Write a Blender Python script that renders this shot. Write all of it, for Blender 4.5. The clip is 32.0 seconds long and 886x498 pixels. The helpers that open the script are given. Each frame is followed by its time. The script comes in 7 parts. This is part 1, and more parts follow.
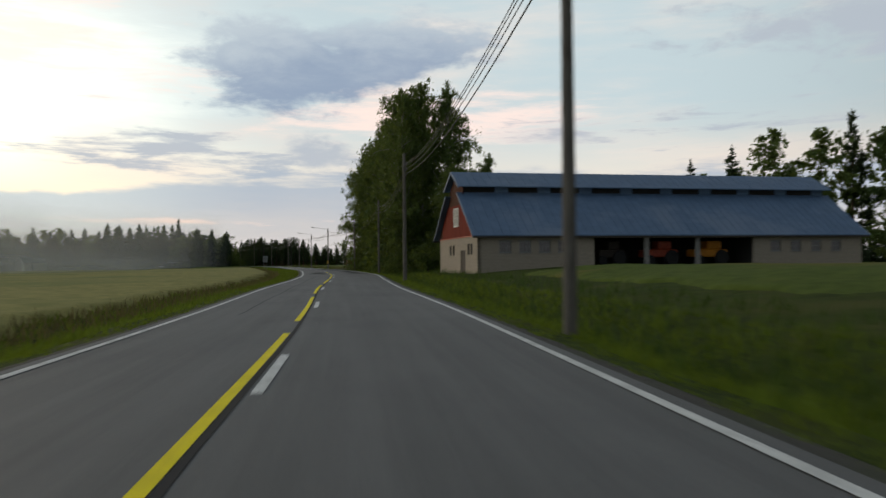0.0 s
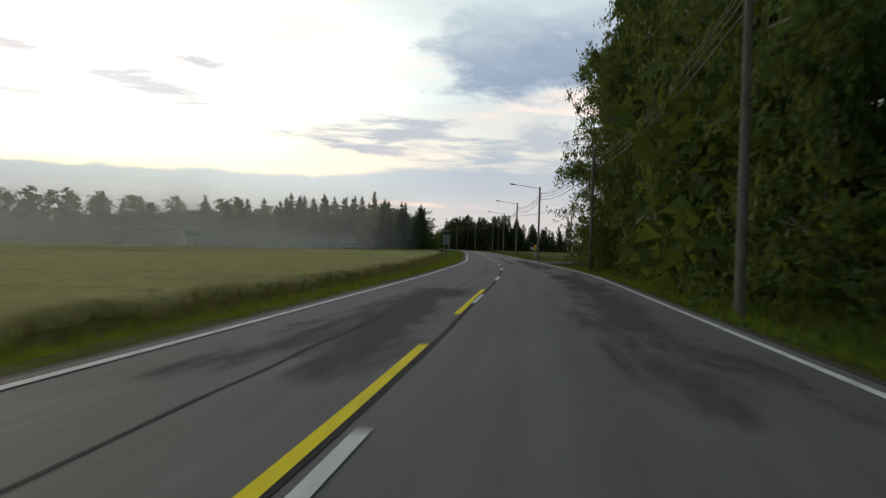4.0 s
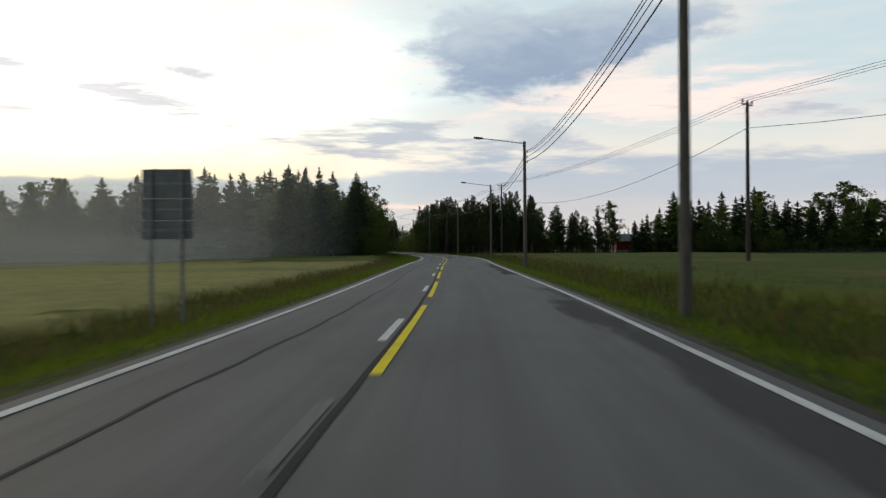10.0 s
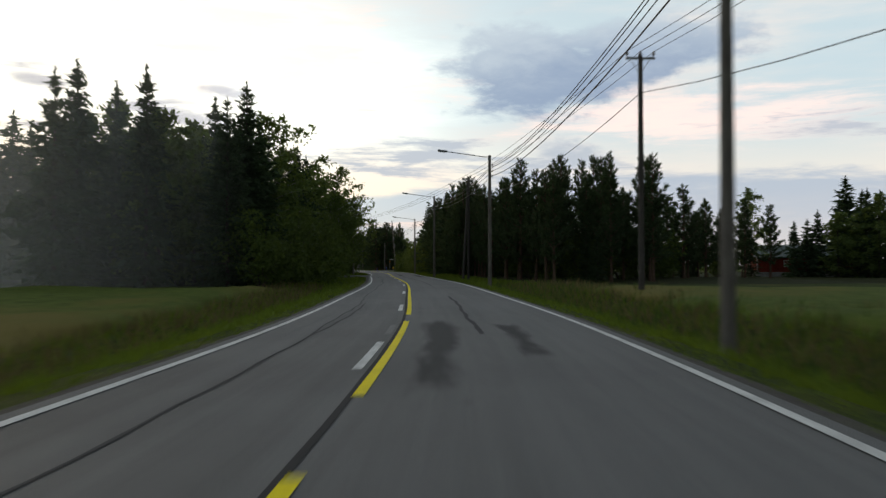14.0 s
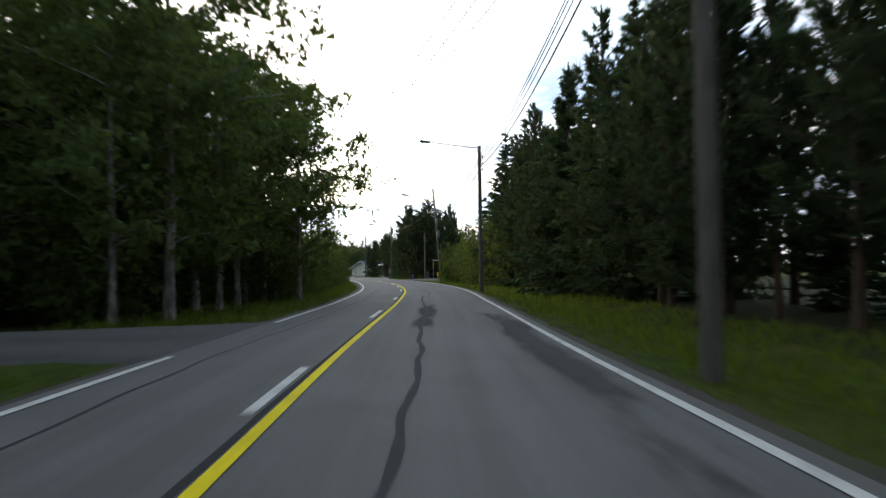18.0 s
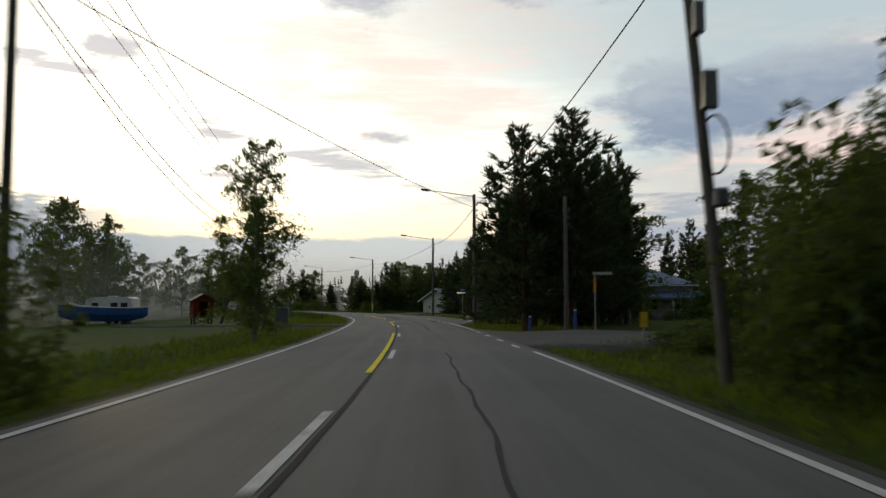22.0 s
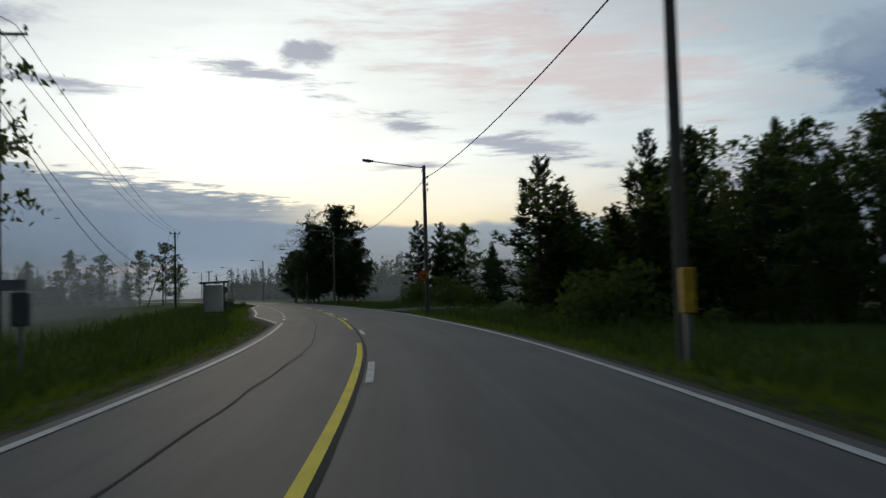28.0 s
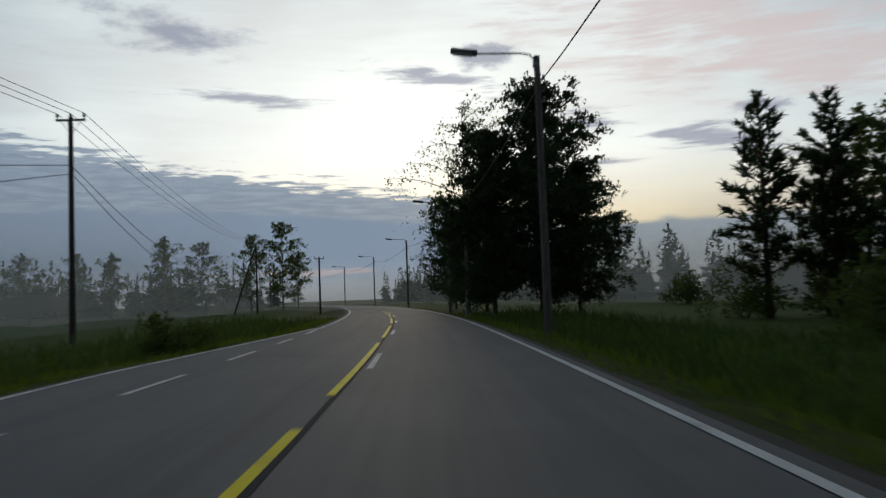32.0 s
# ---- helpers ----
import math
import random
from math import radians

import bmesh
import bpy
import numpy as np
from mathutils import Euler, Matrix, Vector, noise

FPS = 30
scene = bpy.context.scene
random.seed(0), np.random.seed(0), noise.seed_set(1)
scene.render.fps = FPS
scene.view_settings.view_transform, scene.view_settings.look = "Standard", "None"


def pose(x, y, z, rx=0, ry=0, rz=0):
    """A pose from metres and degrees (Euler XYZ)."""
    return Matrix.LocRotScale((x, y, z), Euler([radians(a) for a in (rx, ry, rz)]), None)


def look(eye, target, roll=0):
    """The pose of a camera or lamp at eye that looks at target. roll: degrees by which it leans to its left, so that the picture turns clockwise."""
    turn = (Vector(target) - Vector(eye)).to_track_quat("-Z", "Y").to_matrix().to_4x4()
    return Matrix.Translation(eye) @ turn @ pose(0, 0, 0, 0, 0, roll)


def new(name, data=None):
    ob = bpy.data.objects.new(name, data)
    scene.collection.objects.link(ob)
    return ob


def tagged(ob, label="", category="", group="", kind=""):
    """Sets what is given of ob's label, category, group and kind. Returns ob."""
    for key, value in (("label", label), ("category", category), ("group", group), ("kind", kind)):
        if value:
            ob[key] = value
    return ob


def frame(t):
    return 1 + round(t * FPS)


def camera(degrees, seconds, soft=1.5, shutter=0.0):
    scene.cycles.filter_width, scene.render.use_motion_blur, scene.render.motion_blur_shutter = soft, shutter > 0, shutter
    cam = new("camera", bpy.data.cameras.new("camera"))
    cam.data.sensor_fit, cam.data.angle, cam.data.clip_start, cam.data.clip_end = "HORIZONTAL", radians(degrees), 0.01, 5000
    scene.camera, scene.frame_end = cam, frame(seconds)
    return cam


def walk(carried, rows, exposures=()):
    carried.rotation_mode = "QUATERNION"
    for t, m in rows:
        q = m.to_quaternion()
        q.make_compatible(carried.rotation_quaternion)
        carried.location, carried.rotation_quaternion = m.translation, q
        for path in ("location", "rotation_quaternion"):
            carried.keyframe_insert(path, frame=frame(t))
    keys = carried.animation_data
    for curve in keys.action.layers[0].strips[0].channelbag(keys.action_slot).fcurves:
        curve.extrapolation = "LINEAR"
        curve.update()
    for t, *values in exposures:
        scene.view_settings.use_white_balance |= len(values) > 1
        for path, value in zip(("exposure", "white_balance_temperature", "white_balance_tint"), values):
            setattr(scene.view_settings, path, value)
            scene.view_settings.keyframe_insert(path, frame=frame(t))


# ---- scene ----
cam = camera(57.50, 32.0, soft=1.35, shutter=0.5)
PATH = [
    (0.0, pose(-0.000, 0.000, 1.250, 90.896, 0.519, 0.000)),
    (0.5, pose(-1.139, 10.057, 1.250, 90.192, 0.254, 2.519)),
    (1.0, pose(-2.230, 20.113, 1.250, 89.793, 0.049, 5.372)),
    (1.5, pose(-3.478, 30.154, 1.250, 89.719, -0.572, 8.426)),
    (2.0, pose(-4.789, 40.163, 1.250, 89.683, -0.892, 11.276)),
    (2.5, pose(-5.918, 50.128, 1.250, 89.666, -1.549, 13.517)),
    (3.0, pose(-7.069, 60.064, 1.250, 89.789, -1.923, 15.058)),
    (3.5, pose(-8.229, 69.977, 1.250, 89.832, -1.895, 15.621)),
    (5.5, pose(-14.907, 108.772, 1.250, 89.455, -0.373, 16.936)),
    (6.0, pose(-16.836, 118.505, 1.250, 89.483, -0.399, 18.458)),
    (6.5, pose(-18.836, 128.249, 1.250, 90.062, -1.030, 19.672)),
    (7.0, pose(-20.919, 138.009, 1.250, 90.265, -1.632, 19.559)),
    (7.5, pose(-23.195, 147.774, 1.250, 89.824, -1.638, 18.787)),
    (8.0, pose(-25.610, 157.563, 1.250, 89.537, -1.304, 17.200)),
    (8.5, pose(-28.048, 167.404, 1.250, 89.706, -0.847, 16.185)),
    (9.0, pose(-30.522, 177.295, 1.250, 89.733, -0.357, 15.637)),
    (9.5, pose(-32.952, 187.258, 1.250, 89.735, -0.029, 15.548)),
    (10.0, pose(-35.456, 197.295, 1.250, 89.887, 0.440, 15.577)),
    (10.5, pose(-37.824, 207.439, 1.250, 90.113, 0.765, 15.618)),
    (11.0, pose(-40.421, 217.587, 1.250, 90.176, 0.882, 15.464)),
    (11.5, pose(-43.191, 227.749, 1.250, 90.317, 0.748, 15.388)),
    (12.0, pose(-45.886, 237.961, 1.250, 90.611, 0.689, 15.491)),
    (12.5, pose(-48.627, 248.202, 1.250, 90.745, 0.473, 15.663)),
    (13.0, pose(-51.408, 258.479, 1.250, 90.898, 0.392, 16.031)),
    (13.5, pose(-54.096, 268.823, 1.250, 91.081, 0.182, 16.731)),
    (14.0, pose(-56.883, 279.196, 1.250, 91.175, 0.009, 17.610)),
    (14.5, pose(-60.088, 289.484, 1.250, 91.175, -0.348, 18.472)),
    (16.5, pose(-73.886, 328.768, 1.250, 91.083, -0.040, 20.888)),
    (17.0, pose(-77.584, 338.087, 1.250, 91.138, 0.138, 21.128)),
    (17.5, pose(-81.304, 347.375, 1.250, 91.170, 0.209, 21.517)),
    (18.0, pose(-85.112, 356.626, 1.250, 91.525, 0.792, 21.606)),
    (18.5, pose(-89.073, 365.831, 1.250, 91.964, 0.743, 21.706)),
    (19.0, pose(-93.009, 375.099, 1.250, 92.576, 0.549, 21.906)),
    (19.5, pose(-96.740, 384.531, 1.250, 93.569, 0.484, 22.660)),
    (20.0, pose(-100.545, 393.959, 1.250, 94.122, 0.290, 23.113)),
    (20.5, pose(-104.702, 403.205, 1.250, 93.956, -0.092, 23.252)),
    (21.0, pose(-109.125, 412.286, 1.250, 94.187, -0.575, 24.791)),
    (21.5, pose(-113.733, 421.222, 1.250, 94.343, -0.120, 27.230)),
    (22.0, pose(-118.446, 430.038, 1.250, 93.967, 0.095, 28.680)),
    (22.5, pose(-123.245, 438.711, 1.250, 93.851, 0.005, 28.831)),
    (23.0, pose(-128.114, 447.217, 1.250, 94.104, 0.735, 29.982)),
    (23.5, pose(-133.034, 455.533, 1.250, 94.953, 0.808, 32.829)),
    (24.0, pose(-138.088, 463.713, 1.250, 94.384, 1.651, 32.876)),
    (24.5, pose(-143.353, 471.811, 1.250, 93.634, 1.599, 33.589)),
    (25.0, pose(-148.778, 479.833, 1.250, 92.864, 2.128, 34.902)),
    (25.5, pose(-154.314, 487.789, 1.250, 92.865, 1.755, 35.615)),
    (27.5, pose(-177.984, 518.145, 1.250, 92.912, 1.484, 39.859)),
    (28.0, pose(-184.196, 524.989, 1.250, 92.992, 1.581, 42.168)),
    (28.5, pose(-190.598, 531.609, 1.250, 92.855, 1.174, 44.296)),
    (29.0, pose(-197.252, 537.989, 1.250, 93.076, 0.676, 46.524)),
    (29.5, pose(-204.212, 544.113, 1.250, 93.436, 0.719, 48.297)),
    (30.0, pose(-211.411, 550.098, 1.250, 93.450, 0.889, 49.769)),
    (30.5, pose(-218.783, 556.070, 1.250, 93.344, 1.390, 51.515)),
    (31.0, pose(-226.337, 561.852, 1.250, 92.994, 1.827, 53.162)),
    (31.5, pose(-234.076, 567.259, 1.250, 92.942, 2.248, 54.455)),
    (32.0, pose(-241.906, 572.475, 1.250, 93.358, 2.087, 55.049)),
]
walk(cam, PATH, [(0.0, 0.3, 7150, 5), (3.5, 0.4, 7150, 5), (14.5, 0.4, 7000, 5), (16.5, 1.05, 6700, 5), (19.0, 1.55, 6600, 6), (20.5, 1.1, 6600, 6), (22.0, 0.15, 7250, 6), (24.0, -0.1, 6600, 5), (25.5, -0.25, 6400, 4), (28.0, -0.5, 6150, 4), (32.0, -0.55, 6200, 5)])

# ---- world and light ----
SUN_YAW, SUN_ELEV = 56.0, 4.0


class Nodes:
    """Short way to write shader node trees."""

    def __init__(self, tree):
        self.tree = tree

    def add(self, kind, **values):
        node = self.tree.nodes.new(kind)
        for key, value in values.items():
            setattr(node, key, value)
        return node

    def put(self, socket, value):
        if isinstance(value, bpy.types.NodeSocket):
            self.tree.links.new(value, socket)
        elif isinstance(value, (tuple, list)) and len(value) == 3 and socket.type == "RGBA":
            socket.default_value = (*value, 1.0)
        else:
            socket.default_value = value

    def math(self, op, a, b=0.0, c=0.0, clamp=False):
        node = self.add("ShaderNodeMath", operation=op, use_clamp=clamp)
        for k, v in enumerate((a, b, c)):
            self.put(node.inputs[k], v)
        return node.outputs[0]

    def mix(self, fac, a, b, blend="MIX"):
        node = self.add("ShaderNodeMix", data_type="RGBA", blend_type=blend)
        self.put(node.inputs[0], fac)
        self.put(node.inputs[6], a)
        self.put(node.inputs[7], b)
        return node.outputs[2]

    def noise(self, vector, scale, detail=4.0, rough=0.55, distort=0.0):
        node = self.add("ShaderNodeTexNoise")
        if vector is not None:
            self.put(node.inputs["Vector"], vector)
        self.put(node.inputs["Scale"], scale)
        self.put(node.inputs["Detail"], detail)
        self.put(node.inputs["Roughness"], rough)
        self.put(node.inputs["Distortion"], distort)
        return node.outputs["Fac"]

    def ramp(self, fac, low, high):
        node = self.add("ShaderNodeMapRange", interpolation_type="SMOOTHSTEP")
        self.put(node.inputs[0], fac)
        self.put(node.inputs[1], low)
        self.put(node.inputs[2], high)
        return node.outputs[0]

    def scaled(self, vector, sx, sy, sz):
        node = self.add("ShaderNodeVectorMath", operation="MULTIPLY")
        self.put(node.inputs[0], vector)
        node.inputs[1].default_value = (sx, sy, sz)
        return node.outputs[0]

    def join(self, x, y, z):
        node = self.add("ShaderNodeCombineXYZ")
        for k, v in enumerate((x, y, z)):
            self.put(node.inputs[k], v)
        return node.outputs[0]


def make_world():
    world = bpy.data.worlds.new("dusk_sky")
    scene.world = world
    world.use_nodes = True
    tree = world.node_tree
    tree.nodes.clear()
    n = Nodes(tree)
    sky = n.add("ShaderNodeTexSky", sky_type="NISHITA", sun_disc=False)
    sky.sun_elevation, sky.sun_rotation = radians(SUN_ELEV), radians(-SUN_YAW)
    way = n.add("ShaderNodeTexCoord").outputs["Generated"]
    split = n.add("ShaderNodeSeparateXYZ")
    n.put(split.inputs[0], way)
    x, y, z = split.outputs
    yaw = n.math("MULTIPLY", n.math("ARCTAN2", n.math("MULTIPLY", x, -1.0), y), 180 / math.pi)
    elev = n.math("MULTIPLY", n.math("ARCSINE", z), 180 / math.pi)
    wide = n.join(n.math("MULTIPLY", yaw, 0.07), n.math("MULTIPLY", elev, 0.17), 0.0)
    long = n.join(n.math("MULTIPLY", yaw, 0.05), n.math("MULTIPLY", elev, 0.36), 3.0)
    puff = n.math("MULTIPLY", n.math("SUBTRACT", n.noise(wide, 2.6, 8.0, 0.62, 0.2), 0.5), 2.6)
    streak = n.math("MULTIPLY", n.math("SUBTRACT", n.noise(long, 2.8, 8.0, 0.64, 0.25), 0.5), 2.2)
    broad = n.math("SUBTRACT", n.noise(wide, 0.7, 3.0, 0.5, 0.1), 0.5)
    flock = n.noise(long, 9.0, 4.0, 0.55, 0.25)

    # clear sky: warm and bright round the sun, pale blue away from it, dim overhead and behind
    away = n.math("ABSOLUTE", n.math("SUBTRACT", yaw, SUN_YAW))
    round_sun = n.math("SQRT", n.math("ADD", n.math("POWER", away, 2.0), n.math("POWER", n.math("MULTIPLY", n.math("SUBTRACT", elev, 7.0), 1.5), 2.0)))
    near = n.math("SUBTRACT", 1.0, n.ramp(n.math("ADD", round_sun, n.math("ADD", n.math("MULTIPLY", broad, 30.0), n.math("MULTIPLY", streak, 5.0))), 0.0, 49.0))
    low = n.math("SUBTRACT", 1.0, n.ramp(elev, 2.0, 11.0))
    pale = n.mix(low, (0.44, 0.54, 0.64), (0.78, 0.67, 0.61))
    pale = n.mix(n.math("MULTIPLY", n.ramp(n.math("ADD", broad, n.math("MULTIPLY", streak, 0.18)), -0.10, 0.22), 0.55), pale, (0.80, 0.67, 0.65))
    glow = n.mix(low, (1.62, 1.58, 1.48), (1.50, 1.18, 0.68))
    clear = n.mix(near, pale, glow)
    clear = n.mix(n.ramp(elev, 20.0, 55.0), clear, (0.21, 0.245, 0.295))
    clear = n.mix(n.ramp(away, 66.0, 125.0), clear, (0.14, 0.165, 0.20))
    lit = n.mix(1.0, clear, n.mix(1.0, sky.outputs[0], (0.008, 0.008, 0.008), "MULTIPLY"), "ADD")

    def blob(yc, ec, yw, ew, edge=0.9, tilt=0.0, grain=puff, soft=1.0):
        """A cloud: its middle, half sizes, how ragged it is and how it leans, in degrees."""
        off = n.math("SUBTRACT", yaw, yc)
        a = n.math("POWER", n.math("DIVIDE", off, yw), 2.0)
        b = n.math("POWER", n.math("DIVIDE", n.math("SUBTRACT", n.math("SUBTRACT", elev, ec), n.math("MULTIPLY", off, tilt)), ew), 2.0)
        r = n.math("SQRT", n.math("ADD", a, b))
        v = n.math("ADD", n.math("SUBTRACT", 1.0, r), n.math("MULTIPLY", grain, edge))
        return n.ramp(v, -0.12 * soft, soft)

    def most(items):
        out = items[0]
        for q in items[1:]:
            out = n.math("MAXIMUM", out, q)
        return out

    # a rosy veil high beside the brightest part
    veil = most([blob(33.0, 16.0, 15.0, 4.0, 1.6, 0.2, streak, 0.9), blob(0.0, 10.0, 12.0, 2.2, 1.4, 0.0, streak, 0.9)])
    lit = n.mix(n.math("MULTIPLY", veil, 0.6), lit, (0.98, 0.74, 0.72))
    # thin streaks round the sun
    thin = most([blob(51.0, 14.2, 6.8, 0.9, 3.2, 0.25, streak), blob(51.2, 16.6, 2.4, 0.9, 2.2, 0.1), blob(33.4, 11.9, 1.8, 0.7, 1.8), blob(36.5, 10.0, 5.5, 0.75, 3.0, 0.1, streak),
                 blob(45.0, 11.8, 2.6, 0.5, 2.0, 0.1, streak), blob(73.0, 18.4, 6.5, 1.5, 1.6, 0.12, puff), blob(60.0, 22.5, 8.0, 1.0, 2.0, 0.05, streak), blob(68.0, 14.0, 5.0, 0.5, 2.2, 0.05, streak),
                 blob(30.2, 8.4, 2.4, 0.4, 2.2, 0.0, streak), blob(44.0, 8.9, 4.0, 0.3, 2.2, 0.0, streak), blob(34.0, 21.2, 3.6, 1.8, 1.6), blob(22.0, 22.5, 8.0, 2.0, 2.0)])
    lit = n.mix(n.math("MULTIPLY", thin, 0.80), lit, n.mix(near, (0.36, 0.40, 0.52), (0.50, 0.49, 0.60)))
    # the large grey cloud, and the broken ones under it
    lower = most([blob(17.0, 7.9, 6.0, 1.0, 2.6, 0.26, streak), blob(16.0, 7.0, 9.5, 1.1, 3.0, 0.02, streak), blob(9.6, 7.8, 3.6, 1.15, 1.6), blob(-30.0, 15.0, 12.0, 3.0, 2.2), blob(-22.0, 9.0, 14.0, 1.0, 3.0, 0.0, streak)])
    col = n.mix(n.math("MULTIPLY", lower, 0.86), lit, (0.37, 0.42, 0.53))
    main = most([blob(10.2, 13.7, 8.0, 3.6, 0.75, 0.0, puff, 0.42), blob(4.6, 14.5, 8.8, 2.7, 0.85, -0.02, puff, 0.5)])
    body = n.mix(n.ramp(n.math("ADD", elev, n.math("ADD", n.math("MULTIPLY", puff, 3.0), n.math("MULTIPLY", n.math("SUBTRACT", yaw, 8.0), 0.12))), 11.8, 17.5), (0.23, 0.30, 0.45), (0.42, 0.49, 0.60))
    col = n.mix(n.math("MULTIPLY", main, 0.95), col, body)
    # clouds out of sight behind
    behind = most([blob(120.0, 18.0, 25.0, 6.0, 1.8), blob(-90.0, 20.0, 25.0, 6.0, 1.8), blob(180.0, 22.0, 30.0, 7.0, 1.8)])
    col = n.mix(n.math("MULTIPLY", behind, 0.6), col, (0.16, 0.19, 0.25))
    # a broken sheet that rises from the bank further round, with small gaps near its rim
    lift = n.math("ADD", 6.4, n.math("MULTIPLY", n.math("SUBTRACT", yaw, 50.5), 0.15))
    deep = n.math("SUBTRACT", lift, elev)
    sheet = n.math("ADD", n.math("MULTIPLY", deep, 0.75), n.math("ADD", n.math("MULTIPLY", streak, 1.0), n.math("MULTIPLY", n.math("SUBTRACT", flock, 0.5), n.math("SUBTRACT", 3.4, n.math("MULTIPLY", n.ramp(deep, 0.0, 4.0), 2.2)))))
    sheet = n.math("MULTIPLY", n.ramp(sheet, 0.0, 0.75), n.math("MULTIPLY", n.ramp(yaw, 45.0, 56.0), n.math("SUBTRACT", 1.0, n.ramp(yaw, 100.0, 125.0))))
    col = n.mix(n.math("MULTIPLY", sheet, 0.92), col, n.mix(n.ramp(flock, 0.35, 0.7), (0.27, 0.34, 0.46), (0.38, 0.45, 0.56)))
    # the bank that lies along the horizon, streaky and higher to the right of the sun
    top = n.math("ADD", 4.7, n.math("MULTIPLY", puff, 0.55))
    right = n.ramp(n.math("MULTIPLY", yaw, -1.0), -26.0, -12.0)
    top = n.math("ADD", top, n.math("MULTIPLY", right, n.math("ADD", 1.4, n.math("MULTIPLY", streak, 2.0))))
    top = n.math("ADD", top, n.math("MULTIPLY", n.ramp(yaw, 46.0, 70.0), 1.6))
    rim = n.math("ADD", 0.22, n.math("MULTIPLY", right, 0.6))
    bank = n.math("SUBTRACT", 1.0, n.ramp(n.math("DIVIDE", n.math("SUBTRACT", elev, top), rim), -1.0, 1.0))
    bank_tone = n.mix(n.ramp(elev, 0.0, 5.0), (0.55, 0.56, 0.58), (0.50, 0.57, 0.65))
    bank_tone = n.mix(right, bank_tone, n.mix(n.ramp(n.math("ADD", elev, n.math("MULTIPLY", streak, 1.6)), 1.0, 5.5), (0.50, 0.49, 0.54), (0.36, 0.42, 0.54)))
    bank_tone = n.mix(n.math("MULTIPLY", n.ramp(yaw, 32.0, 62.0), n.ramp(elev, 0.3, 3.2)), bank_tone, (0.33, 0.40, 0.52))
    # a thin warm gap low in the bank
    gap = most([blob(17.0, 2.9, 8.0, 0.35, 2.6, 0.0, streak), blob(66.0, 2.0, 7.0, 0.30, 2.4, 0.0, streak)])
    bank_tone = n.mix(n.math("MULTIPLY", gap, 0.7), bank_tone, (0.88, 0.66, 0.60))
    col = n.mix(n.math("MULTIPLY", bank, 0.94), col, bank_tone)
    col = n.mix(n.ramp(n.math("MULTIPLY", elev, -1.0), 0.0, 2.0), col, (0.06, 0.07, 0.05))
    bg = n.add("ShaderNodeBackground")
    n.put(bg.inputs[0], col)
    bg.inputs[1].default_value = 1.0
    n.put(n.add("ShaderNodeOutputWorld").inputs[0], bg.outputs[0])


make_world()
sun = new("sun", bpy.data.lights.new("sun", "SUN"))
sun.data.energy, sun.data.angle, sun.data.color = 0.5, radians(12), (1.0, 0.78, 0.55)
sun.matrix_world = look((0, 0, 50), (math.sin(radians(SUN_YAW)) * 100, -math.cos(radians(SUN_YAW)) * 100, 50 - 100 * math.tan(radians(SUN_ELEV + 3))))

# ---- materials ----


def material(name, colour, second=None, scale=6.0, rough=0.8, metal=0.0, bump=0.0, bump_scale=None, stretch=(1, 1, 1),
             island=0.0, each=0.0, stain=None, stain_scale=0.4, coords="Object", amount=1.0, spec=0.3):
    """A procedural surface: two tones of grain, broad stains, relief, and a change of tone from piece to piece."""
    mat = bpy.data.materials.new(name)
    mat.use_nodes = True
    n = Nodes(mat.node_tree)
    bsdf = mat.node_tree.nodes["Principled BSDF"]
    vec = n.add("ShaderNodeTexCoord").outputs[coords]
    if coords == "Object" and stretch == (1, 1, 1):
        vec = n.add("ShaderNodeNewGeometry").outputs["Position"]
    vec2 = n.scaled(vec, *stretch)
    g = n.noise(vec2, scale, 5.0, 0.6)
    second = second or tuple(c * 0.72 for c in colour)
    col = n.mix(n.ramp(g, 0.32, 0.68), second, colour)
    if stain:
        col = n.mix(n.math("MULTIPLY", n.ramp(n.noise(vec2, stain_scale, 4.0, 0.6), 0.48, 0.68), amount), col, stain)
    if island or each:
        geo = n.add("ShaderNodeNewGeometry").outputs["Random Per Island"] if island else n.add("ShaderNodeObjectInfo").outputs["Random"]
        k = island or each
        node = n.add("ShaderNodeHueSaturation")
        n.put(node.inputs["Value"], n.math("ADD", n.math("MULTIPLY", geo, 2 * k), 1.0 - k))
        n.put(node.inputs["Color"], col)
        col = node.outputs[0]
    n.put(bsdf.inputs["Base Color"], col)
    n.put(bsdf.inputs["Roughness"], n.math("ADD", rough - 0.08, n.math("MULTIPLY", g, 0.16)))
    bsdf.inputs["Metallic"].default_value = metal
    bsdf.inputs["Specular IOR Level"].default_value = spec
    if bump:
        b = n.add("ShaderNodeBump")
        b.inputs["Strength"].default_value = bump
        b.inputs["Distance"].default_value = 0.02
        n.put(b.inputs["Height"], n.noise(vec2, bump_scale or scale * 4, 4.0, 0.6))
        n.put(bsdf.inputs["Normal"], b.outputs[0])
    return mat


def leaf_material(name, colour, second, through_tone):
    mat = material(name, colour, second, scale=0.9, rough=0.7, island=0.45, spec=0.12)
    n = Nodes(mat.node_tree)
    bsdf = mat.node_tree.nodes["Principled BSDF"]
    out = mat.node_tree.nodes["Material Output"]
    tr = n.add("ShaderNodeBsdfTranslucent")
    tr.inputs[0].default_value = (*through_tone, 1)
    mixed = n.add("ShaderNodeMixShader")
    mixed.inputs[0].default_value = 0.38
    n.put(mixed.inputs[1], bsdf.outputs[0])
    n.put(mixed.inputs[2], tr.outputs[0])
    n.put(out.inputs[0], mixed.outputs[0])
    return mat


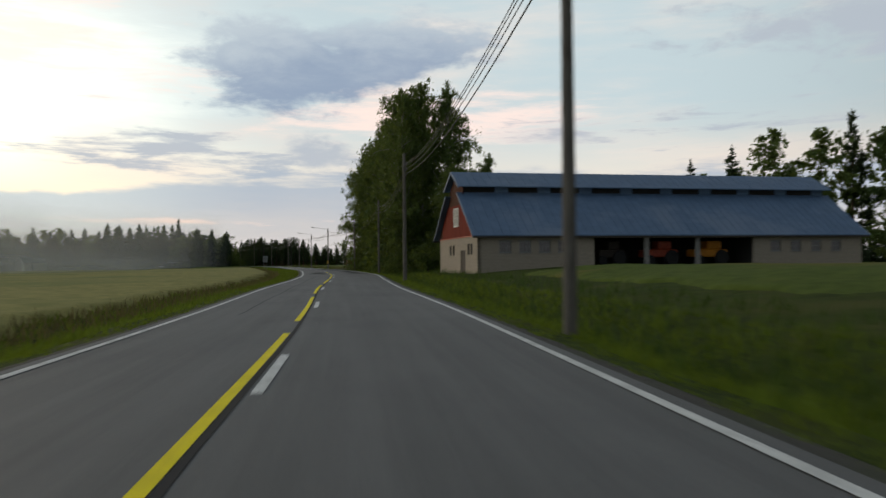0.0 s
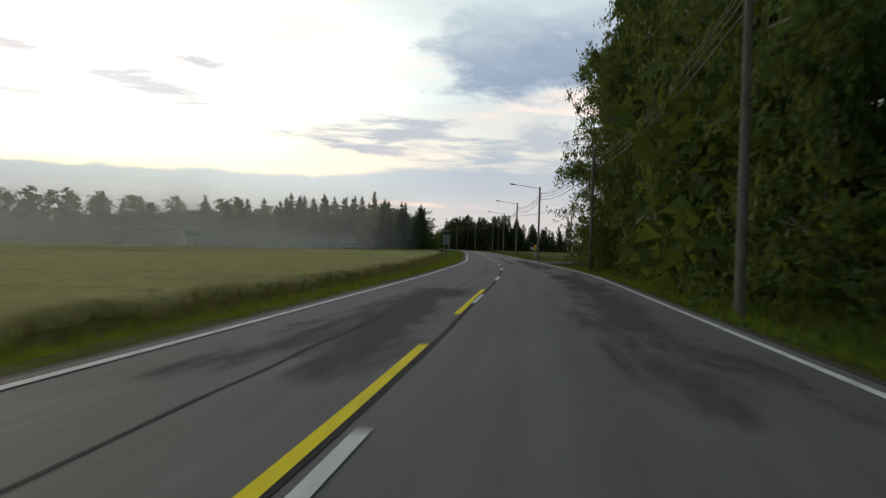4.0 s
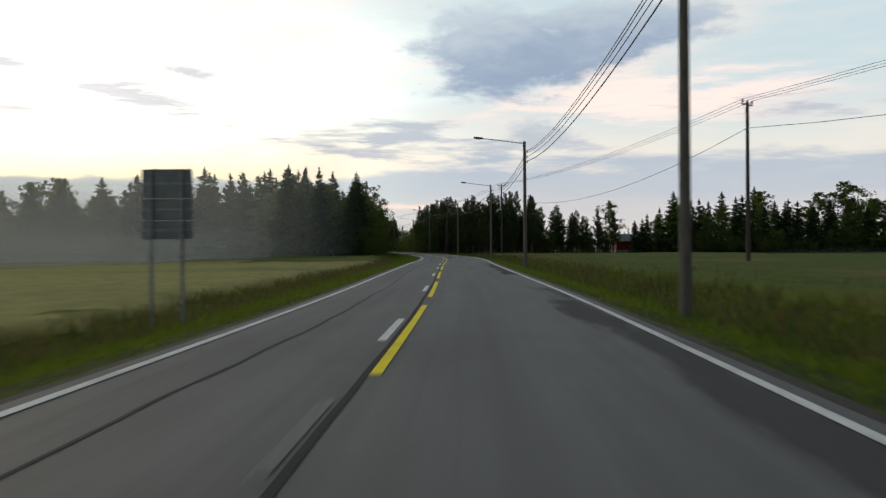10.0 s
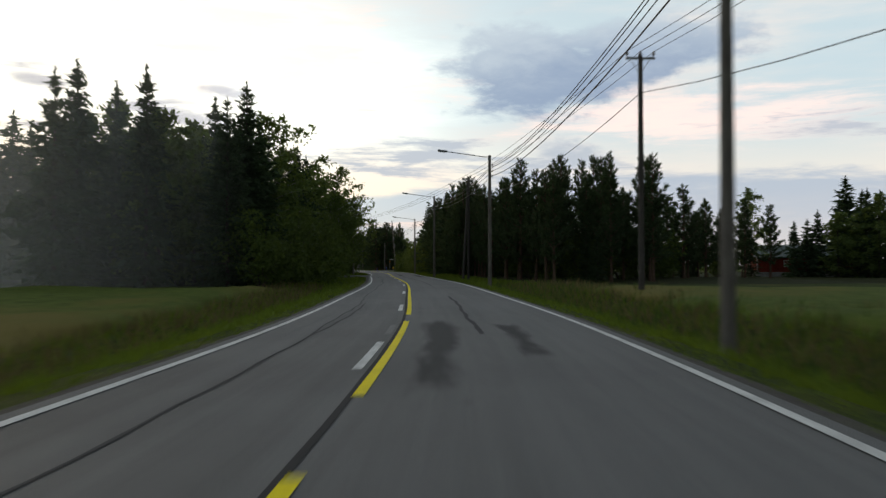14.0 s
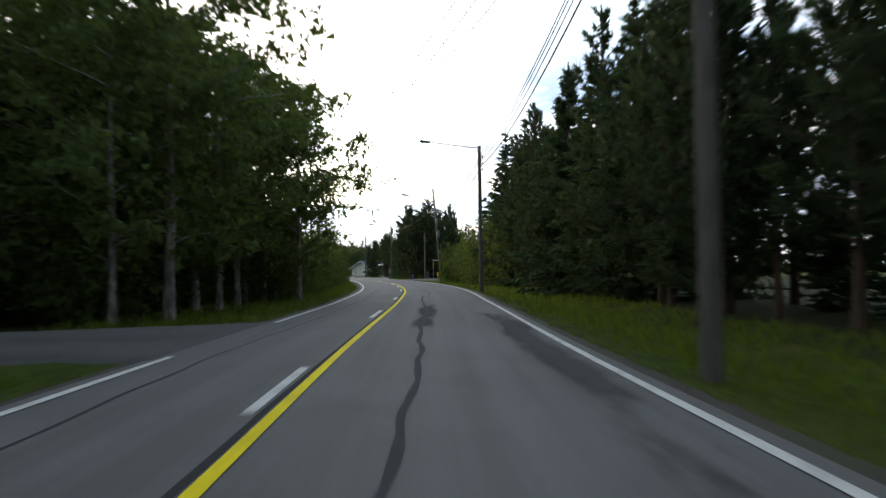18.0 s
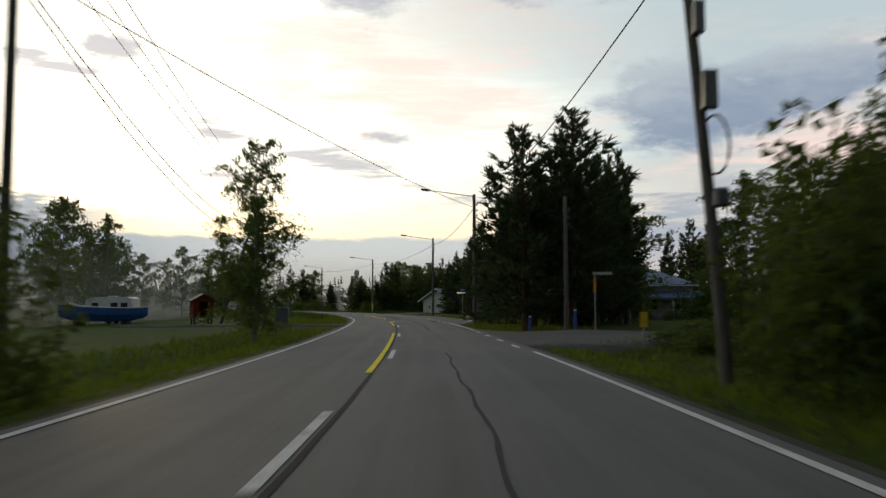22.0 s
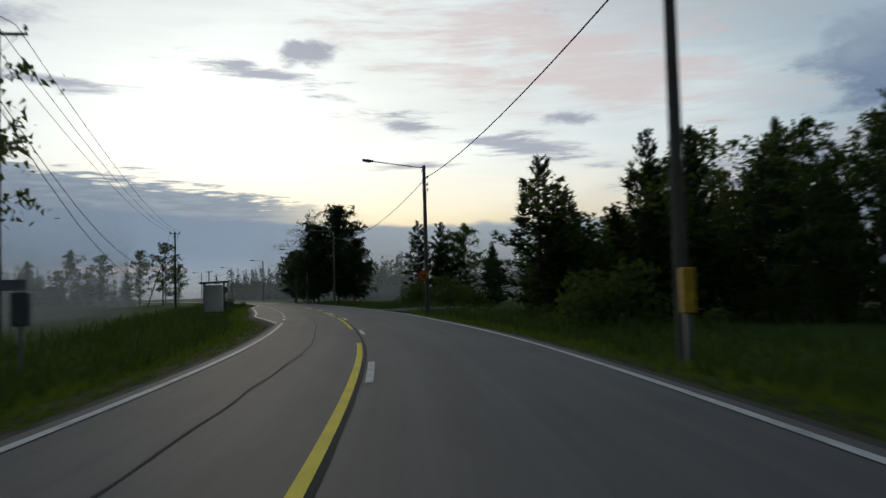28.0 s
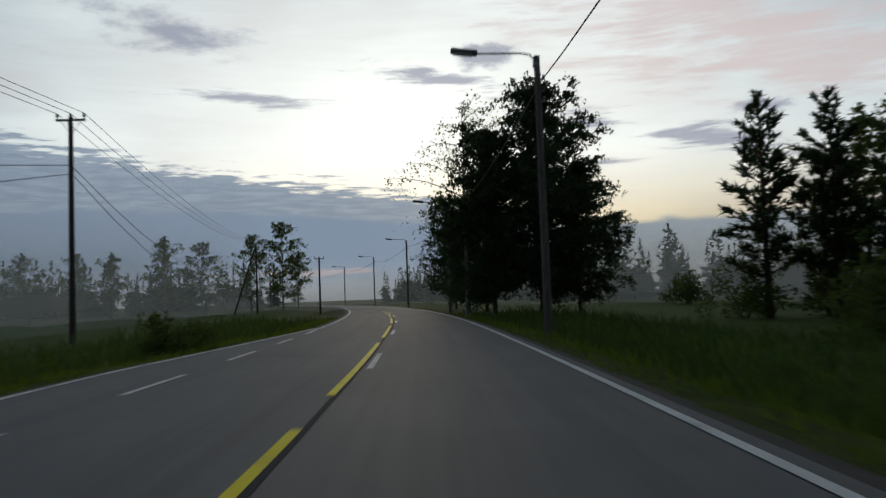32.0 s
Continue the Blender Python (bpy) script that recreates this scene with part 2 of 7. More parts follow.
M = {
    "asphalt": material("asphalt", (0.118, 0.118, 0.118), (0.090, 0.090, 0.090), 30.0, 0.74, spec=0.32, bump=0.35, bump_scale=120.0, stain=(0.086, 0.085, 0.087), stain_scale=0.22, amount=0.7),
    "patch": material("asphalt_patch", (0.086, 0.084, 0.086), (0.066, 0.064, 0.066), 25.0, 0.92, bump=0.4, bump_scale=110.0, spec=0.15),
    "tar": material("tar_seam", (0.046, 0.045, 0.047), (0.032, 0.032, 0.033), 12.0, 0.92, spec=0.1),
    "crack": material("filled_crack", (0.066, 0.065, 0.068), (0.046, 0.046, 0.048), 9.0, 0.92, spec=0.1),
    "side_asphalt": material("side_road_asphalt", (0.085, 0.084, 0.086), (0.060, 0.060, 0.062), 8.0, 0.88, bump=0.4, bump_scale=90.0, stain=(0.05, 0.048, 0.045), stain_scale=0.3),
    "gravel": material("gravel", (0.072, 0.064, 0.056), (0.038, 0.034, 0.030), 9.0, 0.95, bump=0.8, bump_scale=45.0, stain=(0.05, 0.055, 0.03), stain_scale=0.5),
    "white_paint": material("white_road_paint", (0.74, 0.74, 0.72), (0.50, 0.50, 0.49), 14.0, 0.7, stain=(0.25, 0.25, 0.24), stain_scale=1.6, amount=0.5, spec=0.1),
    "old_paint": material("worn_road_paint", (0.20, 0.20, 0.20), (0.09, 0.09, 0.09), 14.0, 0.8),
    "yellow_paint": material("yellow_road_paint", (0.90, 0.74, 0.004), (0.76, 0.62, 0.004), 14.0, 0.65, stain=(0.40, 0.32, 0.02), stain_scale=1.3, amount=0.3, spec=0.08),
    "verge": material("verge_turf", (0.050, 0.070, 0.013), (0.028, 0.040, 0.009), 1.6, 0.95, bump=0.9, bump_scale=14.0, stain=(0.070, 0.072, 0.020), stain_scale=0.16, spec=0.04),
    "crop": material("ripening_barley", (0.300, 0.272, 0.105), (0.220, 0.208, 0.078), 1.1, 0.95, bump=1.0, bump_scale=20.0, stain=(0.155, 0.172, 0.066), stain_scale=0.035, amount=0.8, spec=0.04),
    "oats": material("green_field", (0.095, 0.125, 0.028), (0.062, 0.086, 0.018), 1.3, 0.95, bump=1.0, bump_scale=16.0, stain=(0.140, 0.118, 0.036), stain_scale=0.06, spec=0.04),
    "forest_floor": material("forest_floor", (0.034, 0.040, 0.014), (0.018, 0.020, 0.009), 2.0, 0.95, bump=1.0, bump_scale=10.0, spec=0.04),
    "lawn": material("mown_lawn", (0.064, 0.098, 0.027), (0.044, 0.070, 0.018), 2.2, 0.95, bump=0.7, bump_scale=20.0, spec=0.04),
    "grass_blade": leaf_material("grass_blades", (0.100, 0.150, 0.022), (0.054, 0.086, 0.014), (0.19, 0.25, 0.025)),
    "weed": leaf_material("weed_leaves", (0.056, 0.095, 0.024), (0.034, 0.060, 0.016), (0.10, 0.15, 0.03)),
    "dry_blade": leaf_material("dry_stalks", (0.150, 0.125, 0.055), (0.095, 0.085, 0.035), (0.18, 0.15, 0.06)),
    "birch_leaf": leaf_material("birch_leaves", (0.098, 0.145, 0.048), (0.060, 0.095, 0.030), (0.16, 0.20, 0.04)),
    "spruce_needle": leaf_material("spruce_needles", (0.054, 0.082, 0.042), (0.032, 0.052, 0.026), (0.05, 0.08, 0.03)),
    "pine_needle": leaf_material("pine_needles", (0.056, 0.084, 0.042), (0.034, 0.053, 0.027), (0.06, 0.085, 0.03)),
    "bush_leaf": leaf_material("bush_leaves", (0.060, 0.092, 0.026), (0.034, 0.054, 0.016), (0.13, 0.17, 0.03)),
    "birch_bark": material("birch_bark", (0.30, 0.285, 0.255), (0.075, 0.068, 0.06), 3.0, 0.85, bump=0.5, stretch=(2, 2, 0.8)),
    "pine_bark": material("pine_bark", (0.115, 0.070, 0.044), (0.055, 0.038, 0.028), 6.0, 0.95, bump=1.0, stretch=(2, 2, 0.5)),
    "spruce_bark": material("spruce_bark", (0.075, 0.058, 0.046), (0.040, 0.032, 0.026), 7.0, 0.95, bump=0.8),
    "pole_wood": material("weathered_pole", (0.16, 0.145, 0.125), (0.085, 0.075, 0.065), 5.0, 0.9, bump=0.6, stretch=(6, 6, 0.4)),
    "pole_dark": material("tarred_pole", (0.075, 0.066, 0.058), (0.045, 0.040, 0.036), 5.0, 0.9, bump=0.6, stretch=(6, 6, 0.4)),
    "steel": material("galvanised_steel", (0.30, 0.31, 0.32), (0.20, 0.205, 0.21), 10.0, 0.5, metal=0.7),
    "lamp_case": material("lamp_housing", (0.16, 0.165, 0.17), (0.11, 0.115, 0.12), 10.0, 0.45, metal=0.4),
    "lens": material("lamp_lens", (0.55, 0.56, 0.56), (0.45, 0.46, 0.46), 8.0, 0.25),
    "porcelain": material("insulator", (0.10, 0.085, 0.075), (0.06, 0.05, 0.045), 10.0, 0.3),
    "wire": material("cable", (0.022, 0.022, 0.024), (0.016, 0.016, 0.018), 10.0, 0.6),
    "blue_roof": material("blue_sheet_roof", (0.100, 0.165, 0.270), (0.080, 0.135, 0.225), 0.8, 0.55, metal=0.1, stain=(0.135, 0.19, 0.28), stain_scale=0.2),
    "grey_roof": material("dark_grey_roof", (0.062, 0.068, 0.078), (0.046, 0.050, 0.058), 2.0, 0.7, bump=0.3),
    "green_roof": material("green_tin_roof", (0.090, 0.125, 0.115), (0.070, 0.095, 0.088), 1.0, 0.55, stain=(0.12, 0.14, 0.13), stain_scale=0.4),
    "red_board": material("falu_red_boards", (0.190, 0.030, 0.018), (0.125, 0.021, 0.013), 5.0, 0.85, bump=0.3, stretch=(5, 5, 0.5), each=0.14, spec=0.1),
    "brown_board": material("brown_boards", (0.088, 0.036, 0.024), (0.060, 0.026, 0.018), 5.0, 0.85, bump=0.3, stretch=(5, 5, 0.5), each=0.14, spec=0.1),
    "pale_board": material("pale_grey_boards", (0.66, 0.65, 0.58), (0.56, 0.55, 0.50), 4.0, 0.75, bump=0.2, stretch=(5, 5, 0.5), each=0.06),
    "white_trim": material("white_trim", (0.66, 0.66, 0.64), (0.52, 0.52, 0.50), 5.0, 0.6),
    "render_wall": material("pale_render", (0.40, 0.38, 0.34), (0.32, 0.30, 0.27), 3.0, 0.9, bump=0.4),
    "dark_wood": material("dark_stained_wood", (0.062, 0.050, 0.042), (0.040, 0.033, 0.028), 5.0, 0.85, bump=0.4, stretch=(5, 5, 0.6)),
    "concrete": material("concrete", (0.26, 0.25, 0.24), (0.19, 0.185, 0.175), 3.0, 0.92, bump=0.4, stain=(0.15, 0.14, 0.13), stain_scale=0.8),
    # near-black stand-in for the shade inside the barn
    "inside_shade": material("dark_interior", (0.035, 0.033, 0.030), (0.022, 0.021, 0.020), 3.0, 0.95),
    "glass": material("window_glass", (0.030, 0.036, 0.042), (0.022, 0.027, 0.032), 2.0, 0.08, spec=0.6),
    "frosted": material("frosted_pane", (0.50, 0.53, 0.54), (0.42, 0.45, 0.46), 2.0, 0.25),
    "orange": material("orange_plastic", (0.62, 0.24, 0.02), (0.46, 0.17, 0.015), 6.0, 0.55),
    "sign_yellow": material("yellow_plastic", (0.66, 0.42, 0.03), (0.50, 0.31, 0.025), 6.0, 0.5),
    "sign_back": material("sign_back", (0.20, 0.215, 0.22), (0.15, 0.16, 0.165), 4.0, 0.5, metal=0.5),
    "blue_paint": material("blue_paint", (0.025, 0.11, 0.36), (0.018, 0.08, 0.27), 3.0, 0.5),
    "white_paint_car": material("white_caravan_shell", (0.62, 0.62, 0.60), (0.52, 0.52, 0.50), 2.0, 0.4),
    "cabinet_green": material("grey_cabinet", (0.105, 0.115, 0.115), (0.080, 0.088, 0.088), 4.0, 0.6),
    "machine_red": material("red_machine_paint", (0.36, 0.055, 0.022), (0.24, 0.038, 0.017), 4.0, 0.5),
    "rubber": material("rubber", (0.024, 0.024, 0.025), (0.017, 0.017, 0.018), 8.0, 0.85),
}


def worn_lanes(mat):
    """Streaks that run along the lanes: paler wheel tracks, darker oily middles. The map holds metres across and along."""
    n = Nodes(mat.node_tree)
    bsdf = mat.node_tree.nodes["Principled BSDF"]
    col = bsdf.inputs["Base Color"].links[0].from_socket
    uv = n.add("ShaderNodeUVMap").outputs[0]
    streak = n.noise(n.scaled(uv, 2.2, 0.035, 1.0), 1.0, 5.0, 0.6)
    blotch = n.noise(n.scaled(uv, 0.5, 0.12, 1.0), 1.0, 4.0, 0.65)
    k = n.math("ADD", n.math("MULTIPLY", n.ramp(streak, 0.3, 0.7), 0.26), n.math("MULTIPLY", n.ramp(blotch, 0.35, 0.65), 0.16))
    node = n.add("ShaderNodeHueSaturation")
    n.put(node.inputs["Value"], n.math("ADD", 0.80, k))
    n.put(node.inputs["Color"], col)
    n.put(bsdf.inputs["Base Color"], node.outputs[0])


worn_lanes(M["asphalt"])


def brick_material(name):
    mat = material(name, (0.36, 0.32, 0.27), (0.29, 0.255, 0.215), 4.0, 0.92, bump=0.3)
    n = Nodes(mat.node_tree)
    bsdf = mat.node_tree.nodes["Principled BSDF"]
    split = n.add("ShaderNodeSeparateXYZ")
    n.put(split.inputs[0], n.add("ShaderNodeTexCoord").outputs["Object"])
    brick = n.add("ShaderNodeTexBrick")
    n.put(brick.inputs["Vector"], n.join(n.math("ADD", split.outputs[0], split.outputs[1]), split.outputs[2], 0.0))
    brick.inputs["Color1"].default_value = (0.34, 0.29, 0.235, 1)
    brick.inputs["Color2"].default_value = (0.30, 0.255, 0.205, 1)
    brick.inputs["Mortar"].default_value = (0.22, 0.195, 0.165, 1)
    brick.inputs["Scale"].default_value = 1.0
    brick.inputs["Mortar Size"].default_value = 0.012
    brick.inputs["Brick Width"].default_value = 0.39
    brick.inputs["Row Height"].default_value = 0.13
    n.put(bsdf.inputs["Base Color"], brick.outputs["Color"])
    return mat


M["brick"] = brick_material("limestone_brick")


def cloudy_pane(name):
    mat = material(name, (0.36, 0.40, 0.40), (0.28, 0.31, 0.31), 2.0, 0.3)
    n = Nodes(mat.node_tree)
    clear = n.add("ShaderNodeBsdfTranslucent")
    clear.inputs[0].default_value = (0.80, 0.82, 0.80, 1)
    mixed = n.add("ShaderNodeMixShader")
    mixed.inputs[0].default_value = 0.30
    n.put(mixed.inputs[1], clear.outputs[0])
    n.put(mixed.inputs[2], mat.node_tree.nodes["Principled BSDF"].outputs[0])
    n.put(mat.node_tree.nodes["Material Output"].inputs[0], mixed.outputs[0])
    return mat


M["frosted"] = cloudy_pane("cloudy_pane")


def broken_patch(mat):
    """A worn repair: ragged, soft edges, and the road showing through in long blotches. One map runs over the patch, the other holds metres."""
    n = Nodes(mat.node_tree)
    out = next(q for q in mat.node_tree.nodes if q.type == "OUTPUT_MATERIAL")
    skin = out.inputs[0].links[0].from_socket
    over = n.add("ShaderNodeSeparateXYZ")
    n.put(over.inputs[0], n.add("ShaderNodeUVMap", uv_map="edge").outputs[0])
    metres = n.add("ShaderNodeUVMap", uv_map="lane").outputs[0]
    blot = n.noise(n.scaled(metres, 1.1, 0.22, 1.0), 1.0, 6.0, 0.62, 0.5)
    fine = n.noise(n.scaled(metres, 5.0, 2.0, 1.0), 1.0, 4.0, 0.6)
    rim = n.math("MAXIMUM", n.math("ABSOLUTE", n.math("SUBTRACT", n.math("MULTIPLY", over.outputs[0], 2.0), 1.0)),
                 n.math("POWER", n.math("ABSOLUTE", n.math("SUBTRACT", n.math("MULTIPLY", over.outputs[1], 2.0), 1.0)), 2.5))
    v = n.math("ADD", n.math("SUBTRACT", 1.0, rim), n.math("ADD", n.math("MULTIPLY", n.math("SUBTRACT", blot, 0.52), 2.6), n.math("MULTIPLY", n.math("SUBTRACT", fine, 0.5), 0.5)))
    blend = n.add("ShaderNodeMixShader")
    n.put(blend.inputs[0], n.math("MULTIPLY", n.ramp(v, 0.08, 0.75), 0.52))
    n.put(blend.inputs[1], n.add("ShaderNodeBsdfTransparent").outputs[0])
    n.put(blend.inputs[2], skin)
    n.put(out.inputs[0], blend.outputs[0])


broken_patch(M["patch"])


def farmland_material():
    """Open land: a pale barley field, a stretch of forest floor and green fields, each ending at a straight border."""
    mat = bpy.data.materials.new("farmland")
    mat.use_nodes = True
    n = Nodes(mat.node_tree)
    bsdf = mat.node_tree.nodes["Principled BSDF"]
    pos = n.add("ShaderNodeNewGeometry").outputs["Position"]
    grain, broad = n.noise(pos, 1.2, 5.0, 0.6), n.noise(pos, 0.04, 4.0, 0.6)

    def tone(a, b, c):
        return n.mix(n.math("MULTIPLY", n.ramp(broad, 0.45, 0.65), 0.8), n.mix(n.ramp(grain, 0.32, 0.68), b, a), c)

    def ahead(px, py, dx, dy):
        node = n.add("ShaderNodeVectorMath", operation="DOT_PRODUCT")
        n.put(node.inputs[0], pos)
        node.inputs[1].default_value = (dx, dy, 0)
        return n.ramp(n.math("SUBTRACT", node.outputs["Value"], px * dx + py * dy), -0.6, 0.6)
    right = ahead(-27, 80, 0.984, 0.18)
    barley = n.math("MULTIPLY", n.math("SUBTRACT", 1.0, right), n.math("SUBTRACT", 1.0, ahead(-75, 330, -0.35, 0.937)))
    wood = n.math("MULTIPLY", n.math("MULTIPLY", ahead(-110, 400, 0.90, 0.43), ahead(-79, 340, -0.38, 0.925)), n.math("SUBTRACT", 1.0, ahead(-140, 465, -0.53, 0.848)))
    col = tone((0.095, 0.125, 0.028), (0.062, 0.086, 0.018), (0.085, 0.076, 0.022))
    col = n.mix(barley, col, tone((0.300, 0.272, 0.105), (0.220, 0.208, 0.078), (0.155, 0.172, 0.066)))
    col = n.mix(wood, col, tone((0.034, 0.040, 0.014), (0.018, 0.020, 0.009), (0.026, 0.032, 0.012)))
    n.put(bsdf.inputs["Base Color"], col)
    bsdf.inputs["Roughness"].default_value = 0.95
    bsdf.inputs["Specular IOR Level"].default_value = 0.04
    b = n.add("ShaderNodeBump")
    b.inputs["Distance"].default_value = 0.02
    n.put(b.inputs["Height"], n.noise(pos, 16.0, 4.0, 0.6))
    n.put(bsdf.inputs["Normal"], b.outputs[0])
    return mat


M["farmland"] = farmland_material()


def mist_material(name, strength):
    """A pale veil for sheets that imitate mist and haze: mostly clear, denser near the ground and in drifts."""
    mat = bpy.data.materials.new(name)
    mat.use_nodes = True
    tree = mat.node_tree
    tree.nodes.clear()
    n = Nodes(tree)
    pos = n.add("ShaderNodeNewGeometry").outputs["Position"]
    uv = n.add("ShaderNodeUVMap").outputs[0]
    split = n.add("ShaderNodeSeparateXYZ")
    n.put(split.inputs[0], uv)
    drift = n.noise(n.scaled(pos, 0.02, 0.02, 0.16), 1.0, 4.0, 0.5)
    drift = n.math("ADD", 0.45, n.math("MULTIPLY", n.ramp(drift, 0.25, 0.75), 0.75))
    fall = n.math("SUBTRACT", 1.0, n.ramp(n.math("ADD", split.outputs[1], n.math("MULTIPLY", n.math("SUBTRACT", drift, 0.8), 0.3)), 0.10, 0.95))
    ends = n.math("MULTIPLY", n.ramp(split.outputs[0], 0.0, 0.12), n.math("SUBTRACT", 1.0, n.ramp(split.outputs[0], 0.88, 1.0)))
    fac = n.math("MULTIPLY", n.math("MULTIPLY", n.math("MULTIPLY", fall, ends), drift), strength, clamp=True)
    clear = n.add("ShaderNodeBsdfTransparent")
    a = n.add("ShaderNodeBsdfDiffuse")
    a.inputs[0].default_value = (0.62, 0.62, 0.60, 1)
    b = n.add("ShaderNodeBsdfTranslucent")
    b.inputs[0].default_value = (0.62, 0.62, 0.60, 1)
    both = n.add("ShaderNodeMixShader")
    n.put(both.inputs[1], a.outputs[0])
    n.put(both.inputs[2], b.outputs[0])
    mixed = n.add("ShaderNodeMixShader")
    n.put(mixed.inputs[0], fac)
    n.put(mixed.inputs[1], clear.outputs[0])
    n.put(mixed.inputs[2], both.outputs[0])
    n.put(n.add("ShaderNodeOutputMaterial").inputs[0], mixed.outputs[0])
    return mat


M["warm_bulb"] = bpy.data.materials.new("warm_bulb")
M["warm_bulb"].use_nodes = True
M["warm_bulb"].node_tree.nodes["Principled BSDF"].inputs["Emission Color"].default_value = (1.0, 0.55, 0.18, 1)
M["warm_bulb"].node_tree.nodes["Principled BSDF"].inputs["Emission Strength"].default_value = 6.0
M["mist"] = mist_material("ground_mist", 0.40)
M["haze"] = mist_material("thin_haze", 0.33)

# ---- mesh tools ----


def raw_mesh(name, verts, faces, mats, index=None, smooth=False):
    """A mesh from arrays: verts (n, 3) and faces (m, 3 or 4)."""
    verts, faces = np.asarray(verts, dtype=np.float32), np.asarray(faces, dtype=np.int32)
    me = bpy.data.meshes.new(name)
    me.vertices.add(len(verts))
    me.vertices.foreach_set("co", verts.ravel())
    me.loops.add(faces.size)
    me.loops.foreach_set("vertex_index", faces.ravel())
    me.polygons.add(len(faces))
    me.polygons.foreach_set("loop_start", np.arange(len(faces), dtype=np.int32) * faces.shape[1])
    me.polygons.foreach_set("loop_total", np.full(len(faces), faces.shape[1], dtype=np.int32))
    for m in mats:
        me.materials.append(m)
    if index is not None:
        me.polygons.foreach_set("material_index", np.asarray(index, dtype=np.int32))
    if smooth:
        me.polygons.foreach_set("use_smooth", np.ones(len(faces), dtype=bool))
    me.update(calc_edges=True)
    return me


def from_bm(name, bm, mat, smooth=False):
    me = bpy.data.meshes.new(name)
    bmesh.ops.recalc_face_normals(bm, faces=bm.faces)
    if smooth:
        for f in bm.faces:
            f.smooth = True
    bm.to_mesh(me)
    bm.free()
    me.materials.append(mat)
    return me


def thing(name, m, label, category, group="", kind=""):
    ob = new(name)
    ob.empty_display_size = 0.2
    ob.matrix_basis = m
    return tagged(ob, label, category, group, kind)


def part(name, bm, mat, parent, label="", smooth=False):
    """Links a bmesh, or a finished mesh, as one mesh object under a thing or a part."""
    me = bm if isinstance(bm, bpy.types.Mesh) else from_bm(name, bm, mat, smooth)
    ob = new(name, me)
    ob.parent = parent
    return tagged(ob, label) if label else ob


def box(x0, y0, z0, x1, y1, z1, bevel=0.0, bm=None):
    own = bm if bm is not None else bmesh.new()
    vs = [own.verts.new((x, y, z)) for z in (z0, z1) for y in (y0, y1) for x in (x0, x1)]
    fs = [own.faces.new([vs[k] for k in q]) for q in ((0, 2, 3, 1), (4, 5, 7, 6), (0, 1, 5, 4), (2, 6, 7, 3), (0, 4, 6, 2), (1, 3, 7, 5))]
    if bevel and bm is None:
        bmesh.ops.bevel(own, geom=own.edges[:], offset=bevel, segments=1, affect="EDGES")
    return own


def prism(points, axis, a, b):
    """A solid from an outline of (u, v) swept from a to b: axis 'x' gives (y, z) outlines, 'y' (x, z), 'z' (x, y)."""
    bm = bmesh.new()

    def at(u, v, w):
        return {"x": (w, u, v), "y": (u, w, v), "z": (u, v, w)}[axis]
    lo, hi = [bm.verts.new(at(u, v, a)) for u, v in points], [bm.verts.new(at(u, v, b)) for u, v in points]
    bm.faces.new(lo)
    bm.faces.new(hi[::-1])
    for k in range(len(points)):
        j = (k + 1) % len(points)
        bm.faces.new((lo[k], lo[j], hi[j], hi[k]))
    return bm


def tube_arrays(points, radii, sides=7):
    """Vertices and quads of a tube along points."""
    pts = np.asarray(points, float)
    radii = np.broadcast_to(np.asarray(radii, float), (len(pts),))
    tang = np.gradient(pts, axis=0)
    tang /= np.linalg.norm(tang, axis=1)[:, None] + 1e-9
    ref = np.where(np.abs(tang[:, 2:3]) > 0.9, [[1.0, 0, 0]], [[0, 0, 1.0]])
    u = np.cross(tang, ref)
    u /= np.linalg.norm(u, axis=1)[:, None]
    v = np.cross(tang, u)
    ang = np.linspace(0, 2 * np.pi, sides, endpoint=False)
    ring = pts[:, None] + radii[:, None, None] * (np.cos(ang)[None, :, None] * u[:, None] + np.sin(ang)[None, :, None] * v[:, None])
    verts = ring.reshape(-1, 3)
    i = np.arange(len(pts) - 1)[:, None] * sides
    k = np.arange(sides)[None]
    j = (k + 1) % sides
    return verts, np.stack([i + k, i + j, i + sides + j, i + sides + k], -1).reshape(-1, 4)


def joined(pieces):
    """Joins (verts, faces) pairs of one face size."""
    vs, fs, base = [], [], 0
    for v, f in pieces:
        vs.append(v)
        fs.append(np.asarray(f) + base)
        base += len(v)
    return np.concatenate(vs), np.concatenate(fs)


def tube(name, points, radii, mat, sides=7):
    v, f = tube_arrays(points, radii, sides)
    return raw_mesh(name, v, f, [mat], smooth=True)


def lathe(profile, sides=12):
    """A closed turned solid from (radius, z) pairs."""
    bm = bmesh.new()
    rings = [[bm.verts.new((r * math.cos(2 * math.pi * k / sides), r * math.sin(2 * math.pi * k / sides), z)) for k in range(sides)] for r, z in profile]
    for a, b in zip(rings, rings[1:]):
        for k in range(sides):
            j = (k + 1) % sides
            bm.faces.new((a[k], a[j], b[j], b[k]))
    bm.faces.new(rings[0][::-1])
    bm.faces.new(rings[-1])
    return bm

